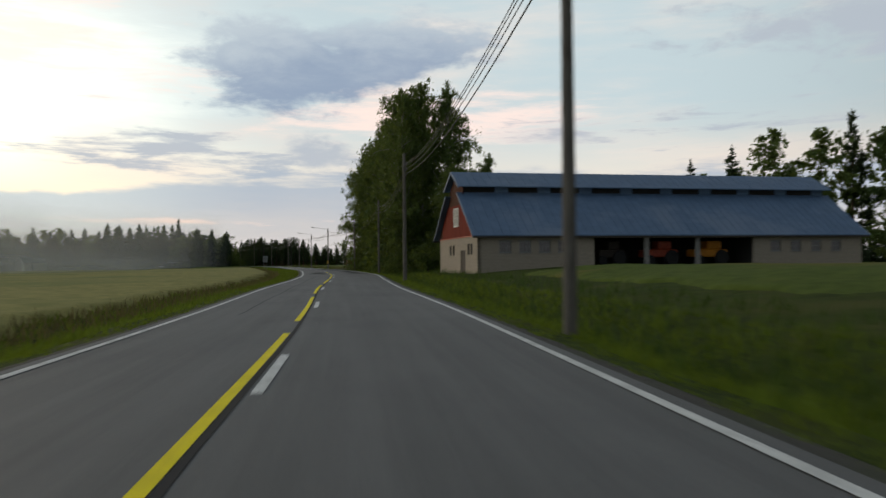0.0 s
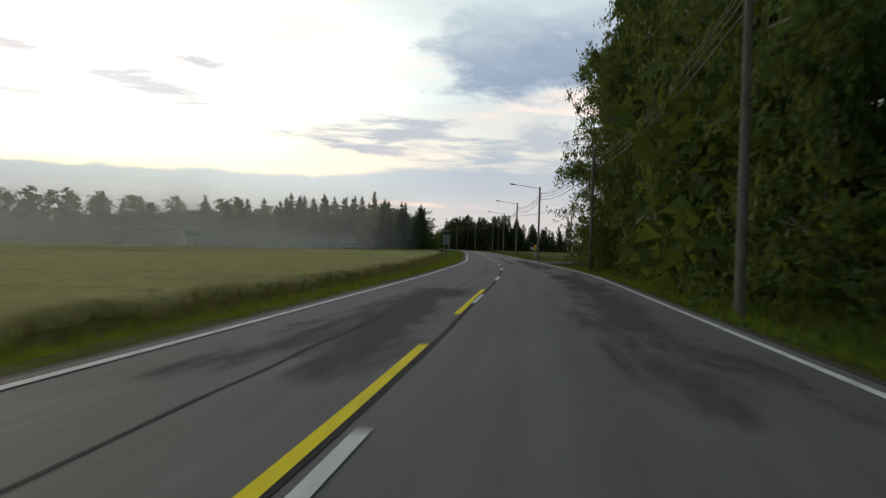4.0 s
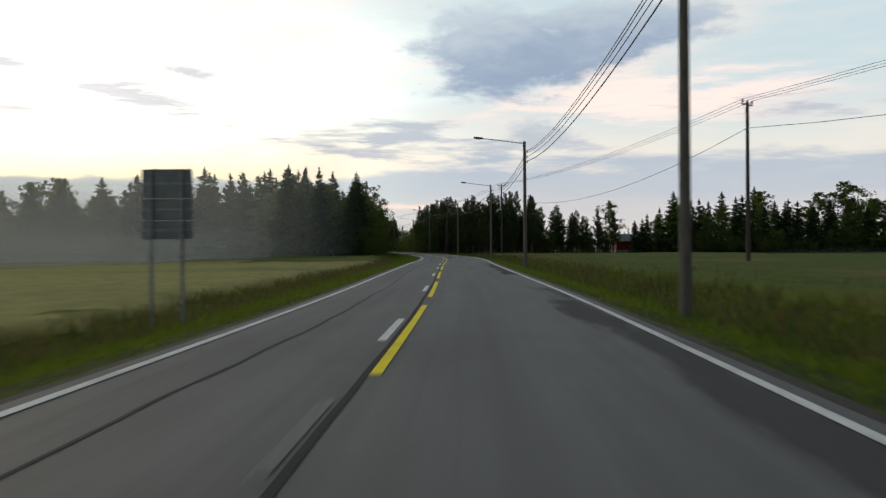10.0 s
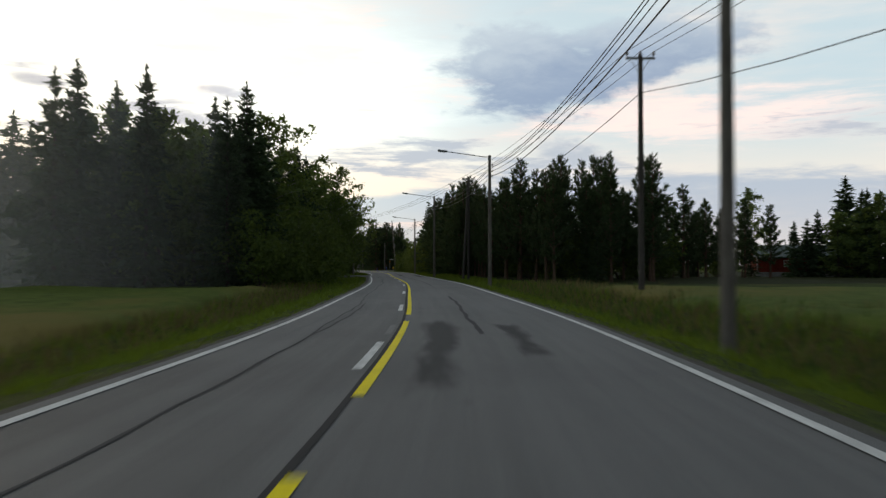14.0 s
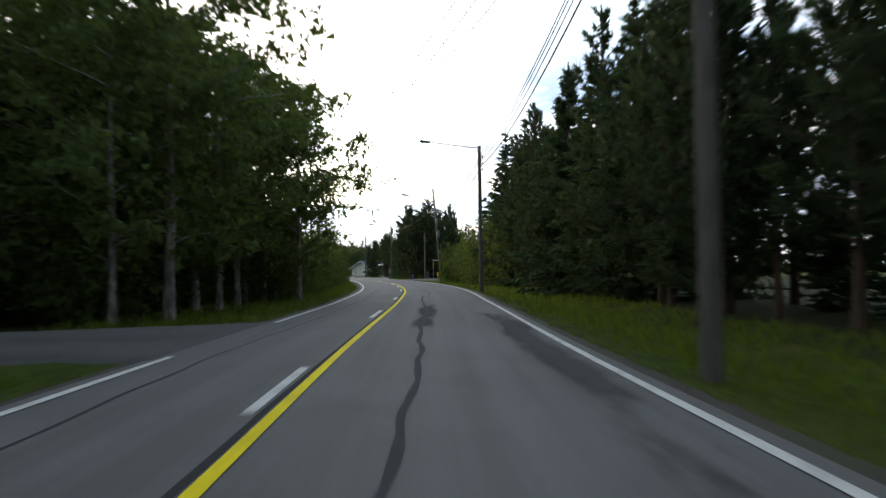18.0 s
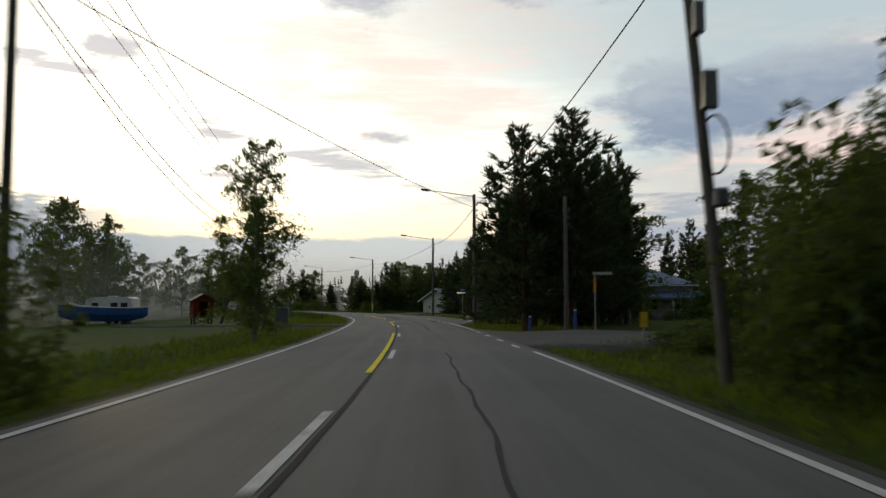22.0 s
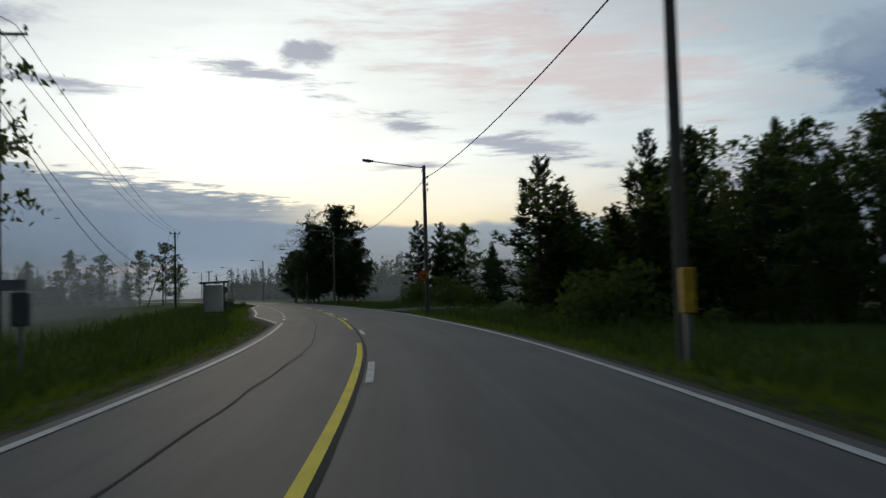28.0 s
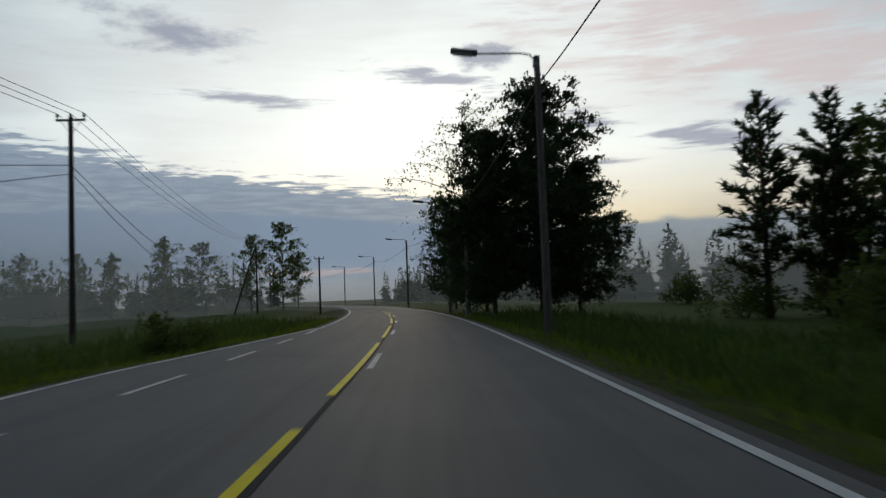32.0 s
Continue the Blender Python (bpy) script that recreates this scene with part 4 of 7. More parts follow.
# ---- trees ----
def leaves(centres, sizes, rng, droop=0.0, lean=None, aspect=0.6):
    """Small pointed leaves or sprays at the centres, turned every way, or along lean."""
    n = len(centres)
    a = rng.normal(size=(n, 3)) if lean is None else lean + rng.normal(scale=0.35, size=(n, 3))
    a[:, 2] -= droop
    a /= np.linalg.norm(a, axis=1)[:, None] + 1e-9
    b = np.cross(a, rng.normal(size=(n, 3)))
    b /= np.linalg.norm(b, axis=1)[:, None] + 1e-9
    sz = np.asarray(sizes)[:, None]
    root, tip = centres - a * sz * 0.5, centres + a * sz * 0.62
    verts = np.stack([root + b * sz * 0.5 * aspect, tip, root - b * sz * 0.5 * aspect], 1).reshape(-1, 3)
    return verts, np.arange(n * 3).reshape(-1, 3)


def limb(start, direction, length, rng, bend=0.25, steps=4, droop=0.0):
    pts, d = [np.array(start, float)], np.array(direction, float)
    for _ in range(steps):
        d = d + rng.normal(scale=bend * 0.4, size=3)
        d[2] -= droop
        d /= np.linalg.norm(d)
        pts.append(pts[-1] + d * length / steps)
    return np.array(pts)


def stem(h, r, rng, sway=0.02, steps=9):
    z = np.linspace(-0.3, h, steps)
    off = np.cumsum(rng.normal(scale=sway * h / steps, size=(steps, 2)), axis=0)
    off -= off[0]
    return np.column_stack([off, z]), np.interp(z, [-0.3, 0.4, h], [r * 1.35, r, r * 0.12])


def birch_parts(h, seed, spread=0.24, low=0.16, count=30, per=175, leaf=0.24, bark="birch_bark", tone="birch_leaf", twigs=True):
    """A birch or another slender broad-leaved tree: arching limbs with hanging leaf sprays and gaps between."""
    rng = np.random.default_rng(seed)
    pts, rad = stem(h, h * 0.0125, rng)
    wood, cen, siz = [tube_arrays(pts, rad, 8 if twigs else 4)], [], []
    for k in range(count):
        u = low + (0.985 - low) * (k + rng.random()) / count
        at = np.array([np.interp(u * h, pts[:, 2], pts[:, i]) for i in range(3)])
        az = rng.random() * 2 * math.pi
        reach = h * spread * (math.sin(math.pi * min(1, 0.20 + (u - low) / (1 - low) * 0.80)) ** 0.75 + 0.05) * (0.55 + 0.7 * rng.random())
        d = (math.cos(az), math.sin(az), 0.55 + 0.6 * u)
        b = limb(at, np.array(d) / np.linalg.norm(d), reach * 1.25, rng, 0.3, 4, 0.13)
        if twigs:
            wood.append(tube_arrays(b, np.linspace(h * 0.0038, h * 0.0007, len(b)), 3))
        n = int(per * (0.30 + reach / (h * spread)))
        # hanging twigs: each leaves the limb at one place and falls, with its leaves strung along it
        many = 12 if twigs else 8
        root = np.clip(rng.beta(1.5, 1.0, many), 0.1, 1) * (len(b) - 1)
        root = np.column_stack([np.interp(root, np.arange(len(b)), b[:, i]) for i in range(3)])
        fall = rng.normal(size=(many, 3)) * [0.045 * h, 0.045 * h, 0.012 * h] * (0.5 + reach / (h * spread))
        fall[:, 2] -= 0.055 * h * rng.random(many) * (0.4 + reach / (h * spread))
        twig, v = rng.integers(0, many, n), rng.random(n)
        c = root[twig] + fall[twig] * v[:, None] + rng.normal(scale=0.010 * h, size=(n, 3)) * (0.5 + v)[:, None]
        cen.append(c)
        siz.append(leaf * (0.55 + 0.9 * rng.random(n)))
    lv, lf = leaves(np.concatenate(cen), np.concatenate(siz), rng, 0.5, aspect=0.7)
    wv, wf = joined(wood)
    return (raw_mesh("trunk", wv, wf, [M[bark]], smooth=True), raw_mesh("crown", lv, lf, [M[tone]]))


def spruce_parts(h, seed, wide=0.21, whorls=40, around=9, sprays=15, low=0.02, spray=0.55, twigs=True):
    """A spruce: tiers of boughs that grow longer downwards, upturned near the tip and hanging below, each a flat tapering fan of needle sprays."""
    rng = np.random.default_rng(seed)
    pts, rad = stem(h, h * 0.0115, rng, 0.006)
    wood, cen, siz, lean = [tube_arrays(pts, rad, 7 if twigs else 4)], [], [], []
    for k in range(whorls):
        mid_u = low + (0.975 - low) * ((k + 0.3 * rng.random()) / whorls)
        turn = rng.random() * 6.28
        tier = 0.8 + 0.4 * rng.random()
        for j in range(around):
            if rng.random() < 0.12:
                continue
            u = min(0.985, max(low, mid_u + rng.normal(scale=0.22 / whorls)))
            at = np.array([np.interp(u * h, pts[:, 2], pts[:, i]) for i in range(3)])
            length = h * wide * tier * min((1 - u) ** 0.85, 0.80) + 0.010 * h
            az = turn + j * 2 * math.pi / around + rng.normal(scale=0.22)
            ln = length * (0.62 + 0.5 * rng.random())
            d = np.array((math.cos(az), math.sin(az), -0.12 + 0.75 * u))
            b = limb(at, d / np.linalg.norm(d), ln, rng, 0.10, 3, 0.10 * (1 - u))
            b[-1, 2] += 0.10 * ln
            if twigs and j % 3 == 0:
                wood.append(tube_arrays(b, np.linspace(h * 0.0022, h * 0.0005, len(b)), 3))
            n = max(3, int(sprays * (0.25 + ln / (h * wide))))
            v = 0.10 + 0.90 * rng.random(n) ** 0.8
            base = np.column_stack([np.interp(v * (len(b) - 1), np.arange(len(b)), b[:, i]) for i in range(3)])
            side = np.array((-math.sin(az), math.cos(az), 0))
            off = rng.uniform(-1, 1, n) * (0.10 + 0.26 * (1 - v))
            base = base + side * (off * ln)[:, None]
            base[:, 2] -= np.abs(off) * ln * 0.12 + rng.random(n) * ln * 0.05
            cen.append(base)
            lean.append(np.array((math.cos(az), math.sin(az), -0.28 + 0.5 * u))[None] * 0.8 + side * (np.sign(off) * 0.8 * (1 - v))[:, None])
            siz.append(spray * h / 15 * (0.6 + 0.7 * rng.random(n)) * (0.40 + 0.60 * min(1, 2.6 * (1 - u))))
    # the leader at the tip
    v = rng.random(14)
    cen.append(np.column_stack([np.interp((0.93 + 0.07 * v) * h, pts[:, 2], pts[:, i]) for i in range(3)]))
    lean.append(np.column_stack([rng.normal(scale=0.5, size=(14, 2)), np.full(14, 1.2)]))
    siz.append(np.full(14, spray * h / 15 * 0.5))
    lv, lf = leaves(np.concatenate(cen), np.concatenate(siz), rng, 0.10, np.concatenate(lean), 0.40)
    wv, wf = joined(wood)
    return (raw_mesh("trunk", wv, wf, [M["spruce_bark"]], smooth=True), raw_mesh("crown", lv, lf, [M["spruce_needle"]]))


def pine_parts(h, seed, low=0.32, wide=0.22, count=34, tufts=30, tuft=0.38, rise=0.25, twigs=True, taper=0.78, fan=6):
    """A pine: a bare lower trunk and open tiers of boughs, whose twigs turn up and end in brushes of needles."""
    rng = np.random.default_rng(seed)
    pts, rad = stem(h, h * 0.0125, rng, 0.014)
    wood, cen, siz, lean = [tube_arrays(pts, rad, 8 if twigs else 4)], [], [], []
    for k in range(count):
        level = (k + rng.random()) / count
        u = low + (0.965 - low) * level
        at = np.array([np.interp(u * h, pts[:, 2], pts[:, i]) for i in range(3)])
        az = k * 2.4 + rng.normal(scale=0.6)
        ln = h * wide * ((1 - level) ** taper * (0.62 + 0.38 * min(1, level * 4)) * (0.55 + 0.6 * taper) + 0.09) * (0.5 + 0.75 * rng.random())
        d = np.array((math.cos(az), math.sin(az), rise + 1.0 * level))
        b = limb(at, d / np.linalg.norm(d), ln, rng, 0.36, 4, -0.09)
        if twigs:
            wood.append(tube_arrays(b, np.linspace(h * 0.0042, h * 0.0008, len(b)), 3))
        n = max(5, int(tufts * (0.35 + ln / (h * wide))))
        v = np.clip(rng.beta(1.5, 0.9, n), 0.12, 1)
        base = np.column_stack([np.interp(v * (len(b) - 1), np.arange(len(b)), b[:, i]) for i in range(3)])
        side = np.array((-math.sin(az), math.cos(az), 0.0))
        base += side * (rng.uniform(-1, 1, n) * ln * (0.10 + 0.30 * (1 - v)))[:, None]
        base[:, 2] += rng.normal(scale=0.05 * ln, size=n) + 0.05 * ln * rng.random(n)
        axis = rng.normal(scale=0.35, size=(n, 3)) + np.array((0.75 * math.cos(az), 0.75 * math.sin(az), 0.75 + 0.5 * level))[None]
        for _ in range(fan):
            out = axis + rng.normal(scale=0.55, size=(n, 3))
            out /= np.linalg.norm(out, axis=1)[:, None]
            s = tuft * h / 10 * (0.6 + 0.7 * rng.random(n)) * (0.55 + 0.45 * min(1, 2.5 * (1 - level)))
            cen.append(base + out * (s * 0.5)[:, None])
            siz.append(s)
            lean.append(out)
    v = rng.random(30)
    cen.append(np.column_stack([np.interp((0.90 + 0.10 * v) * h, pts[:, 2], pts[:, i]) for i in range(3)]))
    lean.append(np.column_stack([rng.normal(scale=0.5, size=(30, 2)), np.full(30, 1.0)]))
    siz.append(np.full(30, tuft * h / 10 * 0.7))
    lv, lf = leaves(np.concatenate(cen), np.concatenate(siz), rng, 0.0, np.concatenate(lean) * 1.8, 0.26)
    wv, wf = joined(wood)
    return (raw_mesh("trunk", wv, wf, [M["pine_bark"]], smooth=True), raw_mesh("crown", lv, lf, [M["pine_needle"]]))


def bush_parts(h, wide, seed, count=2000, leaf=0.18, tone="bush_leaf"):
    """A shrub: several stems and a lumpy crown of small leaves."""
    rng = np.random.default_rng(seed)
    wood = []
    for k in range(7):
        az = k * 0.9 + rng.random()
        wood.append(tube_arrays(limb((0.1 * math.cos(az), 0.1 * math.sin(az), -0.1), (0.45 * math.cos(az), 0.45 * math.sin(az), 1), h * 0.8, rng, 0.2), np.linspace(0.04, 0.008, 5), 4))
    lumps = rng.normal(size=(16, 3)) * [wide * 0.27, wide * 0.27, h * 0.16] + [0, 0, h * 0.52]
    lumps = np.concatenate([lumps, rng.normal(size=(8, 3)) * [wide * 0.3, wide * 0.3, 0.05 * h] + [0, 0, h * 0.22]])
    which = rng.integers(0, len(lumps), count)
    d = rng.normal(size=(count, 3))
    d /= np.linalg.norm(d, axis=1)[:, None]
    c = lumps[which] + d * np.array([wide * 0.2, wide * 0.2, h * 0.2]) * (rng.random((count, 1)) ** 0.35)
    c[:, 2] = np.maximum(c[:, 2], 0.03)
    lv, lf = leaves(c, leaf * (0.6 + 0.9 * rng.random(count)), rng, 0.2, aspect=0.7)
    wv, wf = joined(wood)
    return (raw_mesh("trunk", wv, wf, [M["spruce_bark"]], smooth=True), raw_mesh("crown", lv, lf, [M[tone]]))


KINDS = {}


def kind_of(key, meshes, name, label, category, h):
    KINDS[key] = (meshes, name, label, category, h)


def plant(key, x, y, h, turn=0.0, group="", wide=1.0, sink=0.05, z=None, label=""):
    """A tree of a known kind, h metres tall, standing on the land."""
    meshes, name, text, category, own = KINDS[key]
    k = h / own
    z = height_at(x, y) if z is None else z
    ob = thing(name, Matrix.Translation((x, y, z - sink)) @ Matrix.Rotation(turn, 4, "Z") @ Matrix.Diagonal((k * wide, k * wide, k, 1)), label or text, category, group)
    for me in meshes:
        part(me.name.split(".")[0], me, None, ob)
    return ob


for k in range(3):
    kind_of(f"birch{k}", birch_parts(12, 10 + k, 0.25, 0.14, 38, 130, 0.24), "birch_tree", "slender birch with drooping green leaf sprays", "tree", 12)
    kind_of(f"spruce{k}", spruce_parts(15, 20 + k, 0.23, 30, 9, 26, 0.02, 0.58), "spruce_tree", "dark green spruce with drooping boughs", "tree", 15)
    kind_of(f"pine{k}", pine_parts(11, 30 + k, 0.05, 0.26, 62, 22, 0.36, fan=4, taper=0.62), "pine_tree", "dark pine with upturned tufts of needles", "tree", 11)
    kind_of(f"tallpine{k}", pine_parts(13, 36 + k, 0.15, 0.215, 54, 23, 0.34, fan=4, taper=0.55), "pine_tree", "slim pine with a bare lower trunk", "tree", 13)
    kind_of(f"bush{k}", bush_parts(2.6, 3.4, 40 + k, 1600, 0.19), "bush", "dense dark green roadside bush", "bush", 2.6)
    kind_of(f"far_spruce{k}", spruce_parts(18, 50 + k, 0.21, 27, 8, 13, 0.0, 0.95, False), "spruce_tree", "tall dark spruce at the forest edge", "tree", 18)
    kind_of(f"far_birch{k}", birch_parts(14, 60 + k, 0.23, 0.02, 60, 48, 0.46, "spruce_bark", "birch_leaf", False), "birch_tree", "broad-leaved tree at the forest edge", "tree", 14)
    kind_of(f"far_pine{k}", pine_parts(16, 70 + k, 0.12, 0.18, 48, 18, 0.46, 0.2, False, fan=4), "pine_tree", "tall pine at the forest edge", "tree", 16)
kind_of("fullbirch", birch_parts(15, 81, 0.32, 0.05, 56, 250, 0.22), "birch_tree", "large full-crowned birch beside the road", "tree", 15)
kind_of("fullbirch1", birch_parts(15, 82, 0.29, 0.04, 56, 250, 0.22), "birch_tree", "large full-crowned birch beside the road", "tree", 15)
for k in range(2):
    kind_of(f"tallbush{k}", bush_parts(4.6, 4.2, 90 + k, 3000, 0.18), "bush", "tall dense leafy bush beside the road", "bush", 4.6)
kind_of("edgebirch", birch_parts(15, 87, 0.30, 0.04, 62, 420, 0.16), "birch_tree", "large full-crowned birch beside the road", "tree", 15)
for k in range(2):
    kind_of(f"thicket{k}", bush_parts(5.0, 4.0, 94 + k, 7500, 0.15), "bush", "tall close-leaved dark thicket beside the road", "bush", 5.0)
kind_of("bigpine", birch_parts(13, 83, 0.30, 0.08, 120, 300, 0.20, "pine_bark", "pine_needle"), "pine_tree", "broad old pine with a heavy dark crown", "tree", 13)
kind_of("bigpine1", birch_parts(13, 84, 0.29, 0.10, 110, 280, 0.20, "pine_bark", "pine_needle"), "pine_tree", "broad old pine with a heavy dark crown", "tree", 13)
kind_of("sparsebirch", birch_parts(12, 85, 0.27, 0.3, 36, 110, 0.12), "birch_tree", "thin birch with sparse fine foliage", "tree", 12)
kind_of("youngbirch", birch_parts(8.5, 86, 0.27, 0.08, 46, 300, 0.11), "birch_tree", "young birch with thin hanging sprays", "tree", 8.5)

trng = random.Random(11)
LIGHT = {f"{k}{i}": f"far_{k}{i}" for k in ("spruce", "birch", "pine") for i in range(3)}


def row_of(keys, s0, s1, step, d0, d1, h0, h1, group, wide=(0.85, 1.15), depth=1, back=5.0):
    """Trees along the road between two distances, in ranks that stand further back."""
    for r in range(depth):
        s = s0
        while s < s1:
            u = (s - s0) / max(1e-6, s1 - s0)
            d = d0 + (d1 - d0) * u
            d = d + math.copysign(r * back + trng.uniform(-1.0, 1.0), d)
            x, y = across([s + trng.uniform(-0.4, 0.4) * step], [d])[0]
            key = trng.choice(keys)
            key = LIGHT.get(key, key) if r > 1 or (r and abs(d) > 16) else key
            plant(key, x, y, trng.uniform(h0, h1) * (1 + 0.06 * r), trng.uniform(0, 6.28), group, trng.uniform(*wide))
            s += step * trng.uniform(0.75, 1.25) * (1.3 if r else 1.0)


def belt(keys, points, step, h0, h1, group, depth=2, back=7.0, wide=(0.85, 1.2), z=None):
    """Trees along a line of world points."""
    for (xa, ya), (xb, yb) in zip(points, points[1:]):
        ln = math.hypot(xb - xa, yb - ya)
        nx, ny = -(yb - ya) / ln, (xb - xa) / ln
        for r in range(depth):
            u = trng.uniform(0, step)
            while u < ln:
                o = r * back + trng.uniform(-2, 2)
                plant(trng.choice(keys), xa + (xb - xa) * u / ln + nx * o, ya + (yb - ya) * u / ln + ny * o,
                      trng.uniform(h0, h1), trng.uniform(0, 6.28), group, trng.uniform(*wide), z=z)
                u += step * trng.uniform(0.7, 1.3) * (1.45 if r else 1.0)


TALL_BUSH = ["tallbush0", "tallbush1"]
SPRUCE, BIRCH, PINE, TALL_PINE, BUSH = ([f"{k}{i}" for i in range(3)] for k in ("spruce", "birch", "pine", "tallpine", "bush"))
FAR_SPRUCE, FAR_BIRCH, FAR_PINE = ([f"far_{k}{i}" for i in range(3)] for k in ("spruce", "birch", "pine"))
# the clump of birches past the barn
row_of(["fullbirch", "fullbirch1"], 105, 150, 6.0, 9.2, 11.0, 21, 26, "birches past the barn", (0.52, 0.64), depth=2, back=6.0)
row_of(BIRCH + ["bush0"], 104, 150, 6.0, 9.0, 11.5, 6.5, 11, "birches past the barn")
row_of(BUSH, 102, 148, 2.6, 8.6, 10.0, 2.2, 3.6, "bushes under the birches", depth=2, back=2.5)
row_of(TALL_BUSH + TALL_BUSH + BIRCH, 132, 152, 2.2, 10.5, 11.8, 4.0, 7.0, "bushes under the birches", depth=2, back=2.5)
plant("fullbirch", *across([109], [12.4])[0], 25, 0.3, "birches past the barn", 0.62)
plant("fullbirch1", *across([118], [12.6])[0], 26, 1.3, "birches past the barn", 0.62)
plant("spruce1", *across([113], [10.8])[0], 16, 2.1, "birches past the barn", 1.2)
plant("spruce2", *across([122], [10.4])[0], 15, 0.1, "birches past the barn", 1.2)
plant("fullbirch", *across([166], [15.0])[0], 17, 0.8, "birches past the barn", 0.85)
plant("fullbirch1", *across([156], [13.6])[0], 18, 2.8, "birches past the barn", 0.75)
plant("edgebirch", *across([150.0], [8.9])[0], 19, 1.8, "birches past the barn", 0.70)
plant("edgebirch", *across([153.0], [10.5])[0], 17, 4.0, "birches past the barn", 0.66)
row_of(TALL_BUSH, 141, 152, 2.2, 8.0, 8.4, 5.0, 6.5, "bushes under the birches", (0.7, 0.85))
plant("edgebirch", *across([145.0], [9.6])[0], 20, 0.9, "birches past the barn", 0.66)
plant("fullbirch1", *across([139.0], [9.4])[0], 21, 2.9, "birches past the barn", 0.62)
row_of(["fullbirch", "fullbirch1"], 96, 103, 3.5, 13.5, 15, 11.5, 13, "birches past the barn", (0.6, 0.7), depth=2, back=5)
row_of(BUSH, 95, 103, 2.4, 11, 11, 2.6, 3.6, "bushes under the birches", depth=3, back=3)
# trees behind the barn
for x, y, h, k in ((37, 120, 15.5, "far_spruce0"), (43.5, 121, 18, "far_spruce1"), (49.5, 120, 19.5, "far_birch0"), (46, 126, 15, "far_birch2"), (57, 121, 20, "far_birch1"), (62, 122, 23, "far_pine0"), (66, 119, 20, "far_birch2"), (32, 124, 13, "far_birch2"), (40, 124, 13.5, "far_birch0")):
    plant(k, x, y, h, x, "trees behind the barn", 0.9)
# forest edge across the barley, and its tall spruces by the bend
belt(FAR_BIRCH + FAR_SPRUCE, [(-250, 260), (-420, 170)], 6.5, 12, 17, "far forest", 2, wide=(1.0, 1.35))
belt(FAR_SPRUCE + FAR_BIRCH + FAR_BIRCH, [(-175, 330), (-250, 262)], 6.0, 12, 17, "far forest", 2, wide=(1.0, 1.35))
belt(FAR_SPRUCE * 3 + FAR_PINE, [(-128, 372), (-153, 354)], 4.2, 16, 20.5, "spruces by the bend", 3, 7.0, (1.1, 1.6))
belt(FAR_SPRUCE + FAR_PINE + FAR_BIRCH, [(-153, 354), (-176, 338)], 4.4, 13, 19, "spruces by the bend", 3, 7.0, (1.1, 1.5))
belt(FAR_SPRUCE + FAR_SPRUCE + FAR_PINE + FAR_BIRCH, [(-98, 340), (-128, 370)], 3.8, 12, 17, "spruces by the bend", 2, 6.0, (1.1, 1.6))
belt(FAR_BIRCH, [(-96, 331), (-126, 366), (-176, 331)], 3.6, 7, 11.5, "edge of the wood", 1, wide=(1.0, 1.4))
plant("far_pine0", -131.3, 400.5, 24, 1.0, "spruces by the bend")
# belt beyond the right-hand field
belt(FAR_SPRUCE * 2 + FAR_BIRCH + FAR_PINE, [(140, 330), (20, 415), (-36, 424)], 4.2, 11, 16.5, "wood beyond the field", 2, wide=(1.1, 1.6))
belt(FAR_SPRUCE + FAR_BIRCH, [(60, 384), (10, 402), (-22, 404), (-42, 408)], 3.2, 8, 12, "wood beyond the field", 1, wide=(1.1, 1.5))
belt(FAR_BIRCH + BUSH, [(140, 322), (20, 400), (-34, 403)], 2.6, 3, 5.5, "hedge beyond the field", 1)
belt(FAR_SPRUCE, [(300, 240), (140, 330)], 7.0, 11, 15, "wood beyond the field", 2, wide=(1.4, 2.0))
plant("birch1", -50, 408, 13, 0.3, "wood beyond the field")
for x, y, h, k in ((-40.5, 407.0, 9.5, 0), (-43.6, 407.6, 8.0, 1), (-37.5, 408.0, 11, 2), (-34, 407, 12.5, 0), (-31, 406, 10.5, 1), (-28, 406, 13, 2)):
    plant(f"far_spruce{k}", x, y, h, x, "wood beyond the field", 1.1)
# pines on the right of the bend
row_of(TALL_PINE, 352, 392, 3.2, 12.0, 9.5, 9.6, 12.0, "pines beside the road", (0.9, 1.25), depth=3, back=5)
row_of(TALL_BUSH + ["spruce0", "spruce2"], 352, 394, 2.6, 15.5, 13.0, 3.5, 6.5, "young trees under the pines", (0.9, 1.2))
belt(TALL_PINE, [(-72, 357), (-64, 377), (-52, 397)], 3.0, 8.2, 10.6, "pines beside the road", 2, -6, (1.0, 1.4))
belt(TALL_BUSH + ["spruce1"], [(-70, 357), (-62, 377), (-50, 398)], 2.4, 3.4, 6.0, "young trees under the pines", 1, wide=(1.0, 1.3))
row_of(PINE * 2 + SPRUCE, 390, 440, 3.0, 8.8, 8.6, 10.5, 14.0, "trees beside the road", depth=2, back=5)
row_of(TALL_BUSH, 428, 466, 2.3, 8.4, 9.0, 3.8, 5.4, "bushes beside the road", (0.7, 1.0), depth=2, back=2.6)
row_of(BIRCH, 440, 466, 6, 13, 14, 7, 9, "bushes beside the road")
plant("birch2", *across([462], [15.5])[0], 7.5, 0, "bushes beside the road")
